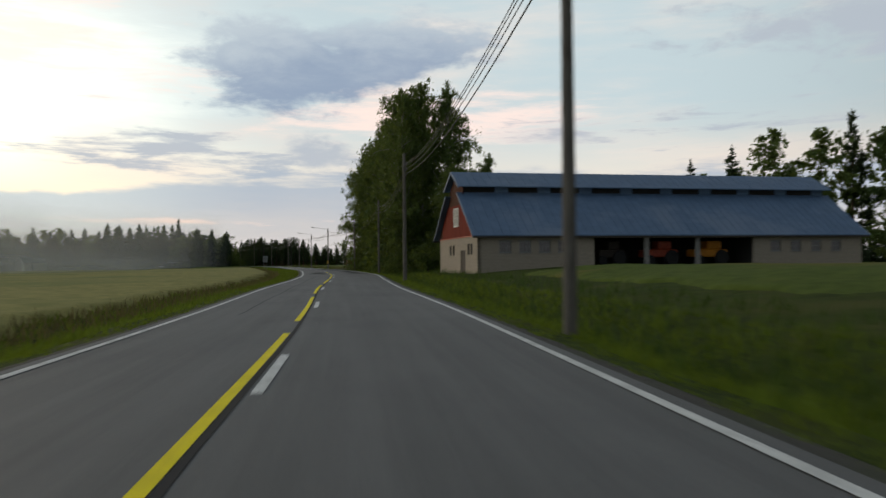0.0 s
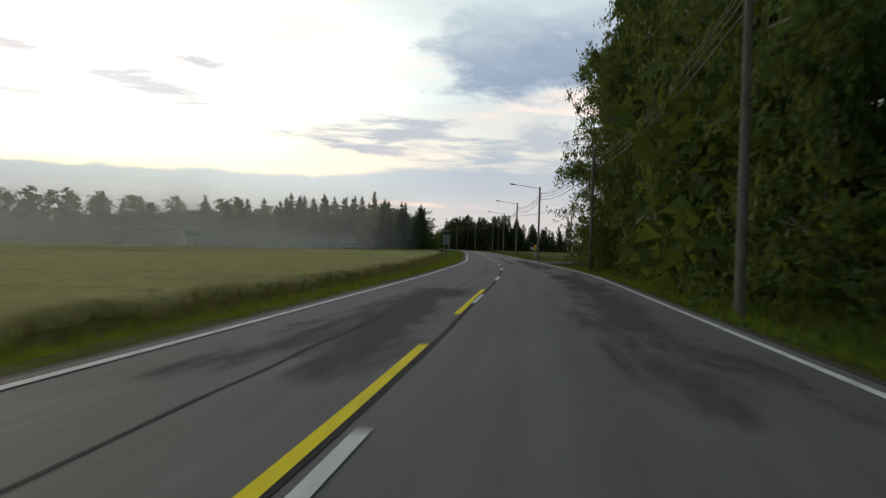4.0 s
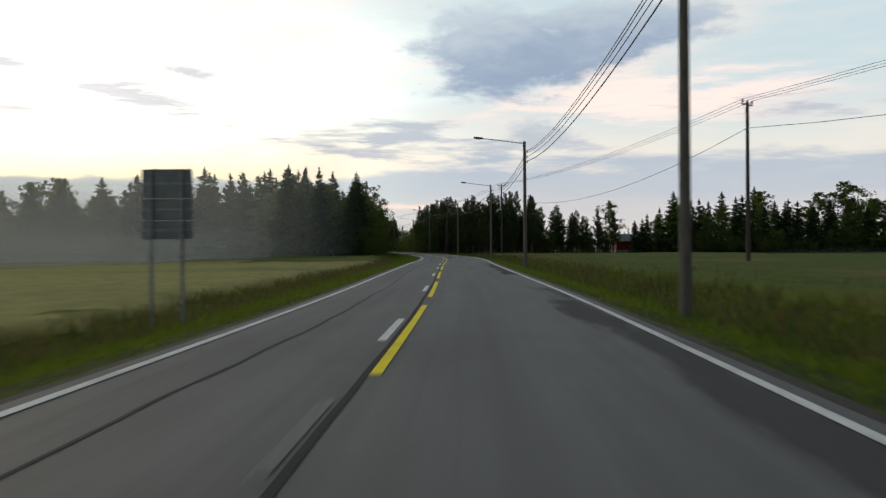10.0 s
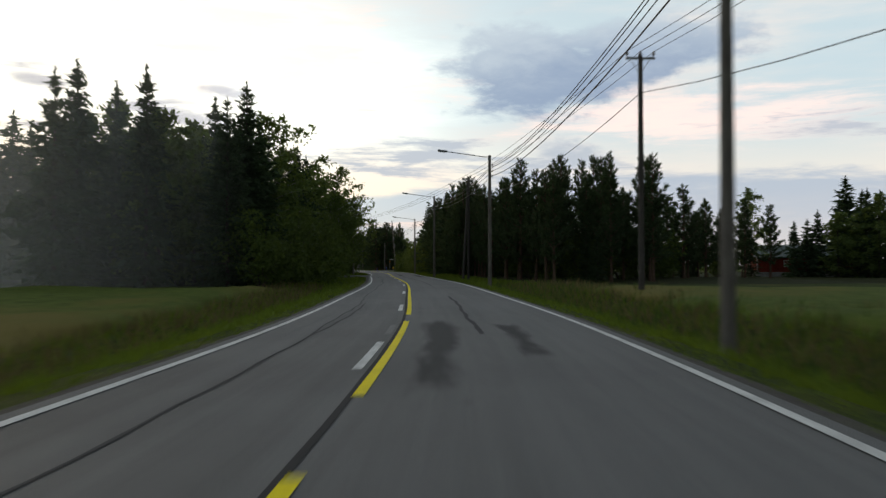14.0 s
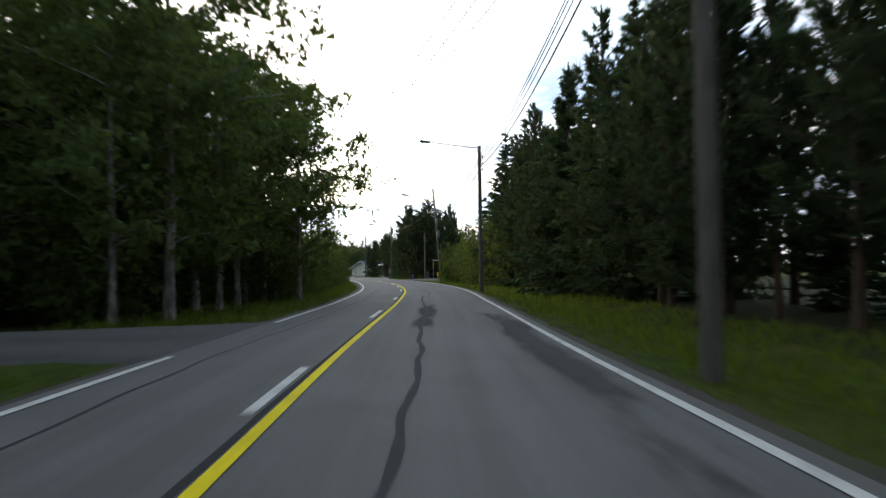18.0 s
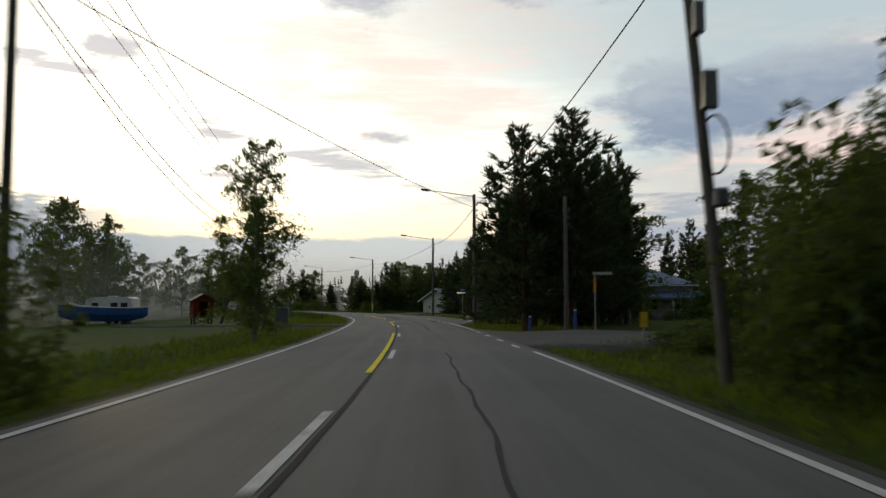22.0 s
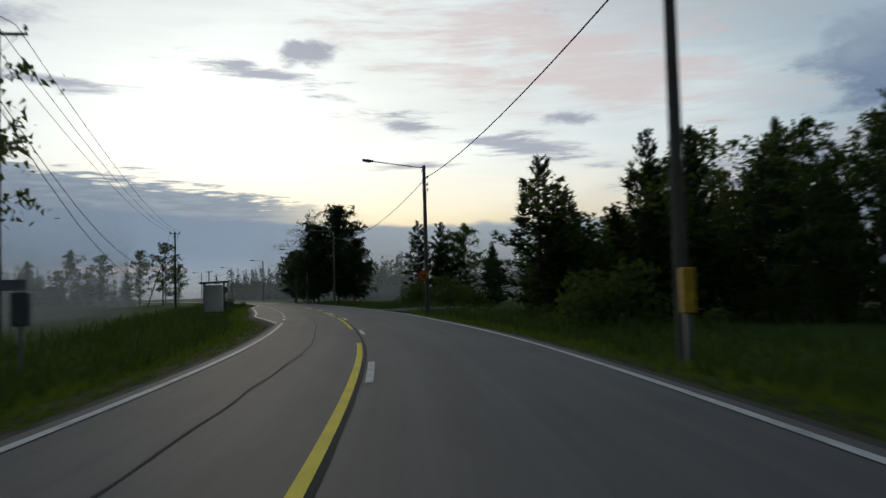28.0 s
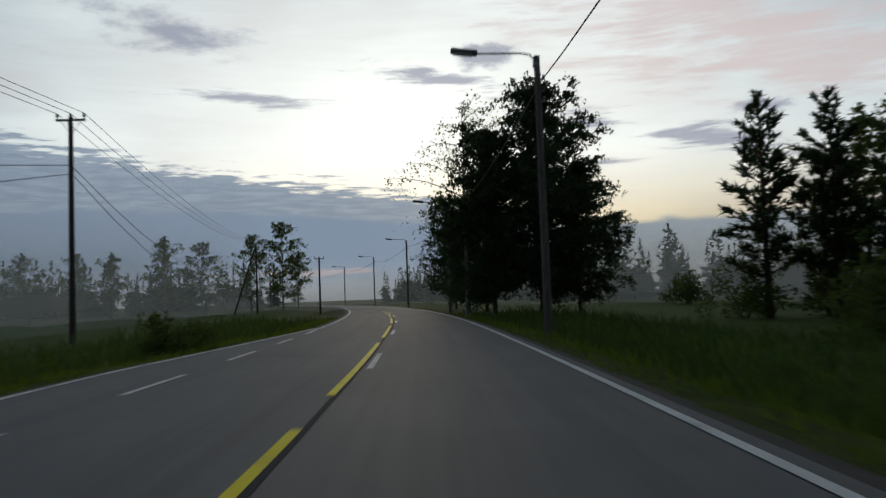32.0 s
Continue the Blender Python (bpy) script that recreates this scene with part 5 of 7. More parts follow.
# left of the road through the wood
row_of(SPRUCE * 3 + BIRCH, 342, 376, 3.4, -12, -9.5, 12, 15.5, "wood along the road", depth=3, back=6)
row_of(BIRCH, 392, 416, 3.2, -7.8, -7.4, 10.5, 13.0, "birches along the road", depth=2, back=5)
row_of(SPRUCE * 2 + BIRCH, 388, 424, 4.5, -14, -14, 11, 15, "wood along the road", depth=2, back=6)
plant("birch0", -107.0, 392.1, 11.3, 2.0, "birches along the road")
plant("birch2", -102.6, 377.2, 14.5, 1.0, "birches along the road")
row_of(TALL_BUSH, 412, 459, 2.2, -7.8, -7.4, 4.3, 4.9, "hedge of bushes", depth=2, back=2.2, wide=(0.7, 0.95))
row_of(TALL_BUSH + BIRCH, 342, 374, 3.2, -9.6, -8.6, 4.0, 7.5, "edge of the wood", (0.9, 1.2))
row_of(TALL_BUSH, 393, 414, 2.6, -10.5, -10.0, 3.6, 5.4, "edge of the wood", (0.9, 1.2))
plant("thicket1", *across([446], [11.5])[0], 7.4, 1.0, "bushes beside the road", 0.9)
plant("thicket0", *across([453], [11.0])[0], 7.8, 2.0, "bushes beside the road", 0.85)
plant("thicket1", *across([460], [11.2])[0], 7.2, 0.3, "bushes beside the road", 0.85)
plant("pine1", -226.5, 587.0, 8.0, 1.0, "garden trees", 1.2)
plant("pine0", -234.0, 594.0, 6.8, 1.0, "garden trees", 1.45)
plant("spruce1", -247.5, 604.5, 7.6, 1.0, "garden trees", 1.4)
plant("bush1", *across([456], [-12])[0], 3.2, 1.0)
plant("bush0", *across([448], [-11])[0], 3.6, 2.0)
# pines at the side road, and on towards the bay
for x, y, h, k in ((-133.9, 473.3, 12.6, 0), (-136.6, 473.2, 12.2, 1), (-135.0, 475.8, 11.8, 2), (-138.5, 479, 10.8, 2), (-134.5, 479.5, 10.8, 0), (-142, 486, 9.5, 1), (-139.5, 484.5, 10.2, 1), (-136.5, 486, 9.8, 0)):
    plant(f"pine{k}", x, y, h, k * 2.1 + x, "pines at the side road", 1.55)
row_of(PINE + ["spruce1"], 504, 534, 2.7, 12.0, 13.0, 10, 13, "pines by the bus bay", depth=2, back=4)
row_of(["tallbush0", "spruce0", "spruce2"], 508, 534, 2.4, 13, 14, 4, 7, "pines by the bus bay")
row_of(PINE + ["spruce0"], 519, 535, 2.2, 12.6, 12.6, 11.5, 14, "pines by the bus bay", (1.0, 1.25))
row_of(PINE + ["spruce1"], 540, 553, 2.6, 12.0, 12.5, 9, 11.5, "pines by the bus bay", depth=2, back=3.5)
belt(PINE * 2 + BIRCH + ["spruce1"], [(-174, 562), (-194, 579), (-212, 588)], 2.8, 8.5, 11.5, "trees behind the shed", 2, 6)
belt(BIRCH + TALL_BUSH, [(-174, 559), (-194, 576), (-208, 585)], 4.5, 4, 6.0, "trees behind the shed", 1)
belt(FAR_BIRCH + FAR_PINE, [(-120, 520), (-150, 548), (-176, 560)], 6, 8, 12, "trees behind the shed", 2, 6)
plant("pine1", -208.0, 558.6, 8.4, 0.6, "pines by the bend", 1.45)
plant("pine0", -207.2, 559.6, 7.0, 2.6, "pines by the bend", 1.6)
plant("spruce1", -207.0, 560.4, 6.2, 0.6, "pines by the bend", 1.5)
belt(TALL_BUSH + PINE, [(-203.5, 562.0), (-210.5, 564.5)], 2.0, 5.6, 6.8, "pines by the bend", 3, -2.6, (1.1, 1.4))
belt(PINE + BIRCH, [(-190, 562), (-205, 566)], 2.3, 8.5, 11, "pines by the bend", 2, -3.5)
belt(TALL_BUSH, [(-190, 560.5), (-204, 564)], 2.6, 2.5, 3.6, "pines by the bend", 1)
plant("bush2", *across([591], [8.5])[0], 2.6, 0.4)
plant("tallbush1", -129.9, 436.6, 3.4, 0.4, "hedge of bushes", 0.8)
THICKET = ["thicket0", "thicket1"]
row_of(THICKET, 450, 471, 2.2, 9.2, 10.6, 4.6, 5.4, "bushes beside the road", (0.8, 1.0))
row_of(THICKET, 448, 466, 2.4, 11.6, 12.0, 6.2, 7.4, "bushes beside the road", (0.7, 0.85))
plant("fullbirch", *across([461], [13.0])[0], 9.6, 0.7, "bushes beside the road", 0.75)
# low bushes added to darken the ditch, in place of its dark hollow
row_of(BUSH, 467, 475, 1.6, 8.2, 8.6, 0.7, 1.1, "low scrub in the ditch", (1.5, 2.1), depth=2, back=1.8)
plant("bush0", *across([597], [9.5])[0], 2.2, 1.4)
plant("youngbirch", -142.2, 456.6, 8.8, 0.4, "", 0.72)
plant("youngbirch", -142.9, 457.5, 6.2, 2.4, "", 1.0, label="low bushy birch beside a taller one")
for key, x, y, h in (("tallbush0", -128.3, 483.4, 4.0), ("tallbush1", -126.4, 484.0, 3.4), ("birch1", -124.9, 475.2, 8.4), ("birch0", -122.2, 478.0, 9.5), ("tallbush1", -122.8, 473.6, 4.2), ("birch2", -134.9, 488.4, 9.2), ("tallbush0", -136.4, 490.5, 4.2), ("pine1", -138.2, 525.3, 11.4), ("bush1", -134.6, 501.0, 1.1), ("bush0", -136.9, 500.4, 1.2), ("bush2", -132.6, 501.6, 1.0)):
    plant(key, x, y, h, x, "trees at the side road", 1.1)
for x, y, h in ((-177.0, 539.0, 8.6), (-174.3, 536.4, 9.6)):
    plant("spruce1", x, y, h, x, "pines by the bus bay", 1.15)
for x, y, h, k in ((-237.5, 585, 5.2, 0), (-233, 583, 4.4, 1)):
    plant(f"bush{k}", x, y, h * 0.6, x, "garden bushes")
for key, x, y, h in (("spruce2", -253.5, 611.9, 8.6), ("pine0", -240, 606, 8),
                     ("spruce1", -221, 598, 9), ("spruce0", -246, 618, 8), ("pine1", -222, 606, 12), ("bush1", -246.5, 596, 3.0), ("bush0", -250.5, 594.5, 2.4), ("bush2", -253, 597, 3.2)):
    plant(key, x, y, h, x, "garden trees", 1.2)
# the great pines by the road ahead
for key, x, y, h, w in (("bigpine", -281.2, 607.8, 15.2, 0.80), ("bigpine1", -283.4, 605.6, 12.6, 0.92), ("bigpine1", -280.6, 610.6, 10.2, 0.95), ("bigpine1", -316.8, 626.6, 10.5, 1.0), ("sparsebirch", -284.2, 604.0, 14.0, 0.95), ("bigpine", -297.5, 616.0, 11.0, 0.9)):
    plant(key, x, y, h, x, "great pines ahead", w)
# two slim pines and a birch in the garden beyond
for key, x, y, h, w in (("tallpine0", -267.4, 611.6, 12.4, 1.35), ("tallpine2", -264.6, 613.4, 12.2, 1.35), ("birch1", -262.4, 616.2, 11.8, 1.15), ("birch2", -264.0, 615.6, 10.5, 1.1), ("pine1", -265.2, 613.5, 7.5, 1.5), ("pine0", -262.0, 615.0, 7.0, 1.5), ("tallbush0", -268.5, 611.0, 3.2, 1.2), ("tallbush1", -263.6, 612.0, 3.6, 1.2)):
    plant(key, x, y, h, x, "tall garden trees", w)
# birches across the misty field
for x, y, h in ((-219.2, 534.9, 10.8), (-217.6, 529.9, 8.0), (-223.0, 529.1, 9.0), (-229, 526, 8.2), (-234, 522, 9.5), (-240, 524, 10.5), (-247, 520, 11), (-231, 533, 7.8), (-206, 500, 10.5), (-209, 496, 12.0), (-213, 503, 9.5), (-216, 509, 9.0), (-220, 514, 9.5), (-204, 492, 11.5), (-211, 489, 11.0)):
    plant(trng.choice(BIRCH), x, y, h * 1.32, x, "row of birches in the mist", 0.85)
for x, y, h in ((-381.7, 634.1, 16.5), (-392, 632, 15), (-397, 624, 14), (-404, 619, 15.5), (-413, 611, 13), (-421, 606, 13.5), (-430, 597, 14), (-436, 586, 13), (-444, 578, 14), (-452, 568, 13), (-375, 634, 10)):
    plant(trng.choice(BIRCH), x, y, h, x, "row of birches in the mist", 0.9)
plant("bush0", -268.0, 580.0, 1.5, 0.3, "bushes by the road", 1.1)
plant("bush2", -271.5, 581.8, 1.3, 1.3, "bushes by the road", 1.1)
plant("bush1", -296.9, 642.5, 4.2, 0, "", 0.7)


def far_wood(name, lines, seed, label):
    """Distant woods: hundreds of small ragged conifers and round crowns, joined, too far off to tell apart."""
    rng = np.random.default_rng(seed)
    pieces = []
    for (xa, ya), (xb, yb), h, step, depth in lines:
        ln = math.hypot(xb - xa, yb - ya)
        for r in range(depth):
            for u in np.arange(0, ln, step * 0.85):
                uu = (u + rng.uniform(-step, step)) / ln
                x, y = xa + (xb - xa) * uu, ya + (yb - ya) * uu
                x += rng.normal(scale=6) - (yb - ya) / ln * r * 9
                y += rng.normal(scale=6) + (xb - xa) / ln * r * 9
                hh = h * rng.uniform(0.65, 1.15)
                conic = rng.random() < 0.7
                for n, lo, hi, size in ((26, 0.0, 0.55, 0.20), (100, 0.30, 1.0, 0.062)):
                    t = lo + (hi - lo) * rng.random(n)
                    rad = hh * (0.17 * (1 - t) ** 0.9 + 0.004 if conic else 0.17 * np.sqrt(np.clip(1 - (2 * t - 0.95) ** 2, 0.0, 1))) * np.sqrt(rng.random(n))
                    az = rng.random(n) * 6.28
                    c = np.column_stack([x + np.cos(az) * rad, y + np.sin(az) * rad, -1.3 + t * hh])
                    lean = np.column_stack([np.cos(az), np.sin(az), -0.2 + 0.9 * t]) if conic else None
                    pieces.append(leaves(c, hh * size * (0.5 + rng.random(n)) * (1.0 if not conic else 1.25 - 0.6 * t), rng, 0.1, lean, 0.6))
    v, f = joined(pieces)
    tagged(new(name, raw_mesh(name, v, f, [M["spruce_needle"]])), label, "forest", kind="stuff")


far_wood("distant_forest", [((-452, 552), (-476, 650), 14, 3.5, 2), ((-380, 705), (-180, 800), 15, 5, 3), ((-180, 800), (60, 640), 15, 6, 2), ((-520, 560), (-760, 520), 16, 6, 2), ((-470, 775), (-380, 705), 15, 5, 2), ((-640, 820), (-470, 770), 18, 6, 3),
                            ((-330, 470), (-520, 520), 15, 5, 2), ((-250, 440), (-330, 470), 14, 6, 2), ((-420, 180), (-700, 80), 16, 7, 2), ((60, 640), (330, 420), 14, 7, 2), ((-540, 520), (-530, 600), 15, 5, 2), ((-530, 600), (-505, 690), 15, 5, 2), ((-460, 470), (-540, 520), 15, 5, 2)],
         5, "dark mixed forest on the horizon")


# ---- grass ----
def grass(name, s0, s1, count, side, seed, near=0.25, far=5.5, tall=(0.10, 0.34), mat="grass_blade", label="uneven roadside grass"):
    rng = np.random.default_rng(seed)
    s = rng.uniform(s0, s1, count)
    o = near + (far - near) * rng.random(count) ** 1.25
    d = np.where(np.full(count, side) > 0, outer_right(s) + o, -(outer_left(s) + o))
    keep = np.ones(count, bool)
    for sj, way, wide, _ in JUNCTIONS:
        if way == side:
            keep &= np.abs(s - sj) > wide * (0.55 + 0.35 * np.clip(1.5 - o / 3, 0, 1))
    s, d, o = s[keep], d[keep], o[keep]
    n = len(s)
    xy = across(s, d)
    z = ground_z(s, d)
    clump = 0.55 + 0.45 * np.sin(s * 1.9 + np.cos(d * 2.1)) * np.cos(d * 2.7 + s * 0.6)
    h = rng.uniform(tall[0], tall[1], n) * np.clip(o / 1.6, 0.25, 1) * (0.65 + 0.7 * clump)
    az = rng.random(n) * 6.28
    w = 0.02 + 0.035 * rng.random(n)
    lean = rng.normal(scale=0.35, size=(n, 2)) * h[:, None]
    base = np.column_stack([xy, z - 0.03])
    side_v = np.column_stack([np.cos(az), np.sin(az), np.zeros(n)]) * w[:, None]
    tip = base + np.column_stack([lean, h])
    verts = np.stack([base - side_v, base + side_v, tip], 1).reshape(-1, 3)
    tagged(new(name, raw_mesh(name, verts, np.arange(n * 3).reshape(-1, 3), [M[mat]])), label, "grass", kind="stuff")


grass("verge_grass", -4, 345, 62000, 1, 1)
grass("verge_grass", 345, 700, 52000, 1, 2)
grass("verge_grass", -4, 345, 52000, -1, 3)
grass("verge_grass", 345, 700, 52000, -1, 4)
grass("tall_stalks", -4, 345, 16000, -1, 5, 3.2, 6.5, (0.25, 0.5), "dry_blade", "tall dry stalks at the field edge")
grass("tall_stalks", 150, 345, 14000, 1, 6, 3.0, 9.0, (0.25, 0.5), "dry_blade", "tall dry stalks at the field edge")
grass("tall_weeds", -4, 345, 9000, 1, 7, 2.0, 8.0, (0.3, 0.6), "weed", "tall weeds in the ditch")
grass("tall_weeds", 540, 700, 9000, -1, 8, 1.8, 8.0, (0.4, 0.8), "weed", "tall weeds in the ditch")
grass("tall_weeds", 560, 700, 8000, 1, 9, 1.5, 8.0, (0.4, 0.8), "weed", "tall weeds in the ditch")


# ---- mist ----
def mist_bank(points, tall, z=-2.8, mat="mist"):
    """A long upright sheet over the fields, in place of drifting mist and of haze before far trees."""
    pts = np.array(points, float)
    k = np.linspace(0, len(pts) - 1, 40)
    xy = np.column_stack([np.interp(k, np.arange(len(pts)), pts[:, i]) for i in (0, 1)])
    tops = [0.0, 0.25, 0.5, 0.75, 1.0]
    verts = np.concatenate([np.column_stack([xy, np.full(40, z + (tall + 1.6) * u)]) for u in tops])
    i = np.arange(4)[:, None] * 40
    j = np.arange(39)[None]
    f = np.stack([i + j, i + j + 1, i + 41 + j, i + 40 + j], -1).reshape(-1, 4)
    me = raw_mesh("mist", verts, f, [M[mat]], smooth=True)
    uv = me.uv_layers.new(name="uv")
    coords = np.array([((v % 40) / 39, (v // 40) / 4) for v in f.ravel()], dtype=np.float32)
    uv.data.foreach_set("uv", coords.ravel())
    tagged(new("ground_mist", me), "upright sheet of thin white mist and haze over the fields", "mist", kind="stuff")


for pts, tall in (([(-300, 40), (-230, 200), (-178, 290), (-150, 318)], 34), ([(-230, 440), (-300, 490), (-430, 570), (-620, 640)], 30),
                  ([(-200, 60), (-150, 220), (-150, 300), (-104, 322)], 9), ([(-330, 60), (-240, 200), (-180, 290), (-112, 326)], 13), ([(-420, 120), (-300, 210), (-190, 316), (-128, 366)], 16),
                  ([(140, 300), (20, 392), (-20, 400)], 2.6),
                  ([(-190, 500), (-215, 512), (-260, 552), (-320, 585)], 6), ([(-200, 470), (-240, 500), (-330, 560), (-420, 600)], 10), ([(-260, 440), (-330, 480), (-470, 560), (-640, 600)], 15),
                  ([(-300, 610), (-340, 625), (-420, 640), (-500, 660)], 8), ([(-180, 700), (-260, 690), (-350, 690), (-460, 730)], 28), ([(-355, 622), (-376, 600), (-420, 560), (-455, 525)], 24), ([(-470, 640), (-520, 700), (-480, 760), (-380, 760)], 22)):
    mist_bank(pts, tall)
# more sheets added in front of trees, to pale them as haze does
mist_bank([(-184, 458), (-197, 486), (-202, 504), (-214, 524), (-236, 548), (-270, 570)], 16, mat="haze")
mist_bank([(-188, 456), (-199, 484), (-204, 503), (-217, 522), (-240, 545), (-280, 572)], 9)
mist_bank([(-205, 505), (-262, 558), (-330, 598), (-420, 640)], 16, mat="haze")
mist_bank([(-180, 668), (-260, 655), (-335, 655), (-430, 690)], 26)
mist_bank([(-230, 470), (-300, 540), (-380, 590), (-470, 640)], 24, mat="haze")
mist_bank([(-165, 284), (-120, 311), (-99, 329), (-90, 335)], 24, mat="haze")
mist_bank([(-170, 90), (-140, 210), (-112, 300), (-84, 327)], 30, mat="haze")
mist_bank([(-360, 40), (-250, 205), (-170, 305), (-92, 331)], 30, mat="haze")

# ---- poles, lamps and cables ----
def turned(x, y, z, yaw):
    return Matrix.Translation((x, y, z)) @ Matrix.Rotation(radians(yaw), 4, "Z")


def pole_mesh(h, r0, r1, mat, lean=(0, 0)):
    z = np.linspace(-0.6, h, 8)
    pts = np.column_stack([lean[0] * np.clip(z, 0, None) / h, lean[1] * np.clip(z, 0, None) / h, z])
    v, f = tube_arrays(pts, np.linspace(r0, r1, 8), 12)
    bm = bmesh.new()
    vs = [bm.verts.new(p) for p in v]
    for q in f:
        bm.faces.new([vs[i] for i in q])
    bm.faces.new(vs[-12:])
    return from_bm("pole", bm, mat, True)


def lamp_post(x, y, h=9.3, yaw=0.0, lamp=True, style=0, lean=(0, 0), mat="pole_wood"):
    """A wooden pole, with a slim arm over the road and a small lantern, and cable hooks on its flank. yaw turns +y along the road."""
    ob = thing("street_lamp" if lamp else "utility_pole", turned(x, y, height_at(x, y), yaw),
               "weathered wooden pole with a slim arm and lantern" if lamp else "weathered wooden pole carrying cables beside the road", "street lamp" if lamp else "pole", "poles along the road")
    part("pole", pole_mesh(h, 0.145, 0.10, M[mat], lean), None, ob)
    for k, zz in enumerate((h - 0.75, h - 1.15, h - 1.5)):
        bm = lathe([(0.02, 0.0), (0.045, 0.01), (0.05, 0.07), (0.03, 0.09), (0.04, 0.13), (0.015, 0.14)], 8)
        bmesh.ops.translate(bm, verts=bm.verts, vec=(0.19 + lean[0] * zz / h, lean[1] * zz / h, zz))
        hook = part("cable_hook", bm, M["porcelain"], ob)
        part("bracket", box(lean[0] * zz / h + 0.05, lean[1] * zz / h - 0.015, zz - 0.03, lean[0] * zz / h + 0.22, lean[1] * zz / h + 0.015, zz), M["steel"], hook)
    if lamp:
        top = np.array([lean[0], lean[1], h - 0.12])
        if style == 0:
            pts = [top + (-0.08, 0, 0), top + (-0.4, 0, 0.02), top + (-1.8, 0, 0.20), top + (-3.05, 0, 0.36)]
        elif style == 1:
            pts = [top + (-0.1, 0, -0.3), top + (-0.1, 0, 0.0), top + (-0.22, 0, 0.16), top + (-0.5, 0, 0.22), top + (-2.0, 0, 0.24)]
        else:
            pts = [top + (-0.1, 0, -1.3), top + (-1.5, 0, -1.1), top + (-3.0, 0, -0.75)]
        arm = part("arm", tube("arm", pts, 0.032, M["steel"], 7), None, ob)
        end = pts[-1]
        k = 1.35 if style else 1.0
        bm = box(-0.62 * k, -0.13 * k, -0.05, 0.05, 0.13 * k, 0.07 * k, 0.035)
        bmesh.ops.rotate(bm, verts=bm.verts, matrix=Matrix.Rotation(radians(7), 3, "Y"))
        bmesh.ops.translate(bm, verts=bm.verts, vec=end)
        head = part("lantern", bm, M["lamp_case"], ob)
        bm = box(-0.55 * k, -0.10 * k, -0.085, -0.12, 0.10 * k, -0.052, 0.012)
        bmesh.ops.rotate(bm, verts=bm.verts, matrix=Matrix.Rotation(radians(7), 3, "Y"))
        bmesh.ops.translate(bm, verts=bm.verts, vec=end)
        part("lens", bm, M["lens"], head)
        part("collar", box(lean[0] - 0.13, lean[1] - 0.11, h - 0.34, lean[0] + 0.05, lean[1] + 0.11, h - 0.22, 0.01), M["steel"], ob)
    return ob


def line_pole(x, y, h, yaw, stay=None, arm=1.3, group="poles of the power line", z=None):
    """A power pole with a cross-arm, three pin insulators, and, where it takes a bend, a slanting brace pole."""
    ob = thing("power_pole", turned(x, y, height_at(x, y) if z is None else z, yaw), "dark wooden power pole with a cross-arm and three insulators", "pole", group)
    part("pole", pole_mesh(h - 0.15, 0.15, 0.10, M["pole_dark"]), None, ob)
    part("cross_arm", box(-arm / 2, -0.045, h - 0.32, arm / 2, 0.045, h - 0.22, 0.01), M["steel"], ob)
    for dx in (-arm / 2 + 0.06, 0.0, arm / 2 - 0.06):
        bm = lathe([(0.02, 0), (0.02, 0.08), (0.07, 0.09), (0.075, 0.15), (0.05, 0.17), (0.06, 0.22), (0.03, 0.26)], 9)
        bmesh.ops.translate(bm, verts=bm.verts, vec=(dx, 0, h - 0.22))
        part("insulator", bm, M["porcelain"], ob)
    for side in (-1, 1):
        part("brace", tube("brace", [(side * 0.08, 0.05, h - 0.85), (side * arm * 0.33, 0.05, h - 0.30)], 0.014, M["steel"], 5), None, ob)
    if stay:
        part("brace_pole", tube("brace_pole", [(stay[0], stay[1], -0.5), (stay[0] * 0.5, stay[1] * 0.5, h * 0.47), (0.10 * (1 if stay[0] > 0 else -1), 0, h - 0.6)], [0.14, 0.12, 0.10], M["pole_dark"], 10), None, ob)
    return ob


def cable(points, sag, r=0.012, label="black overhead cable hung between the poles", group="overhead cables"):
    """One cable that hangs from point to point."""
    pts = []
    for a, b in zip(points, points[1:]):
        a, b = np.array(a, float), np.array(b, float)
        u = np.linspace(0, 1, 13)[:-1]
        q = a + (b - a) * u[:, None]
        q[:, 2] -= sag * 4 * u * (1 - u) * (np.linalg.norm(b - a) / 40) ** 2
        pts.append(q)
    pts.append(np.array([points[-1]], float))
    tagged(new("overhead_cable", tube("overhead_cable", np.concatenate(pts), r * 1.35, M["wire"], 5)), label, "cable", group)


def road_yaw(x, y):
    s, d = along([(x, y)])
    p, t = middle(s)
    return math.degrees(math.atan2(-t[0, 0], t[0, 1]))


plain = [across([-26], [5.0])[0], (2.4, 15.3), (-2.76, 58.43), across([100.5], [5.6])[0], (-15.3, 139.6)]
lamps = [(-25.3, 177.8), (-35.1, 215.4), (-45.4, 255.1), (-56.4, 294.4), (-70.9, 334.2), (-85.7, 366.7), (-101.2, 403.6)]
bend = [(-143.0, 479.4), (-163.2, 509.5), (-190.8, 538.7), (-216.9, 559.7)]
ahead = [(-261.4, 590.2), tuple(across([706], [5.0])[0])] + [tuple(across([q], [4.8])[0]) for q in (748, 790, 832, 874)]
for x, y in plain:
    lamp_post(x, y, 9.3, road_yaw(x, y), lamp=False)
for x, y in lamps[:-1]:
    lamp_post(x, y, 9.3, road_yaw(x, y))
lamp_post(-101.2, 403.6, 9.0, road_yaw(-101.2, 403.6))
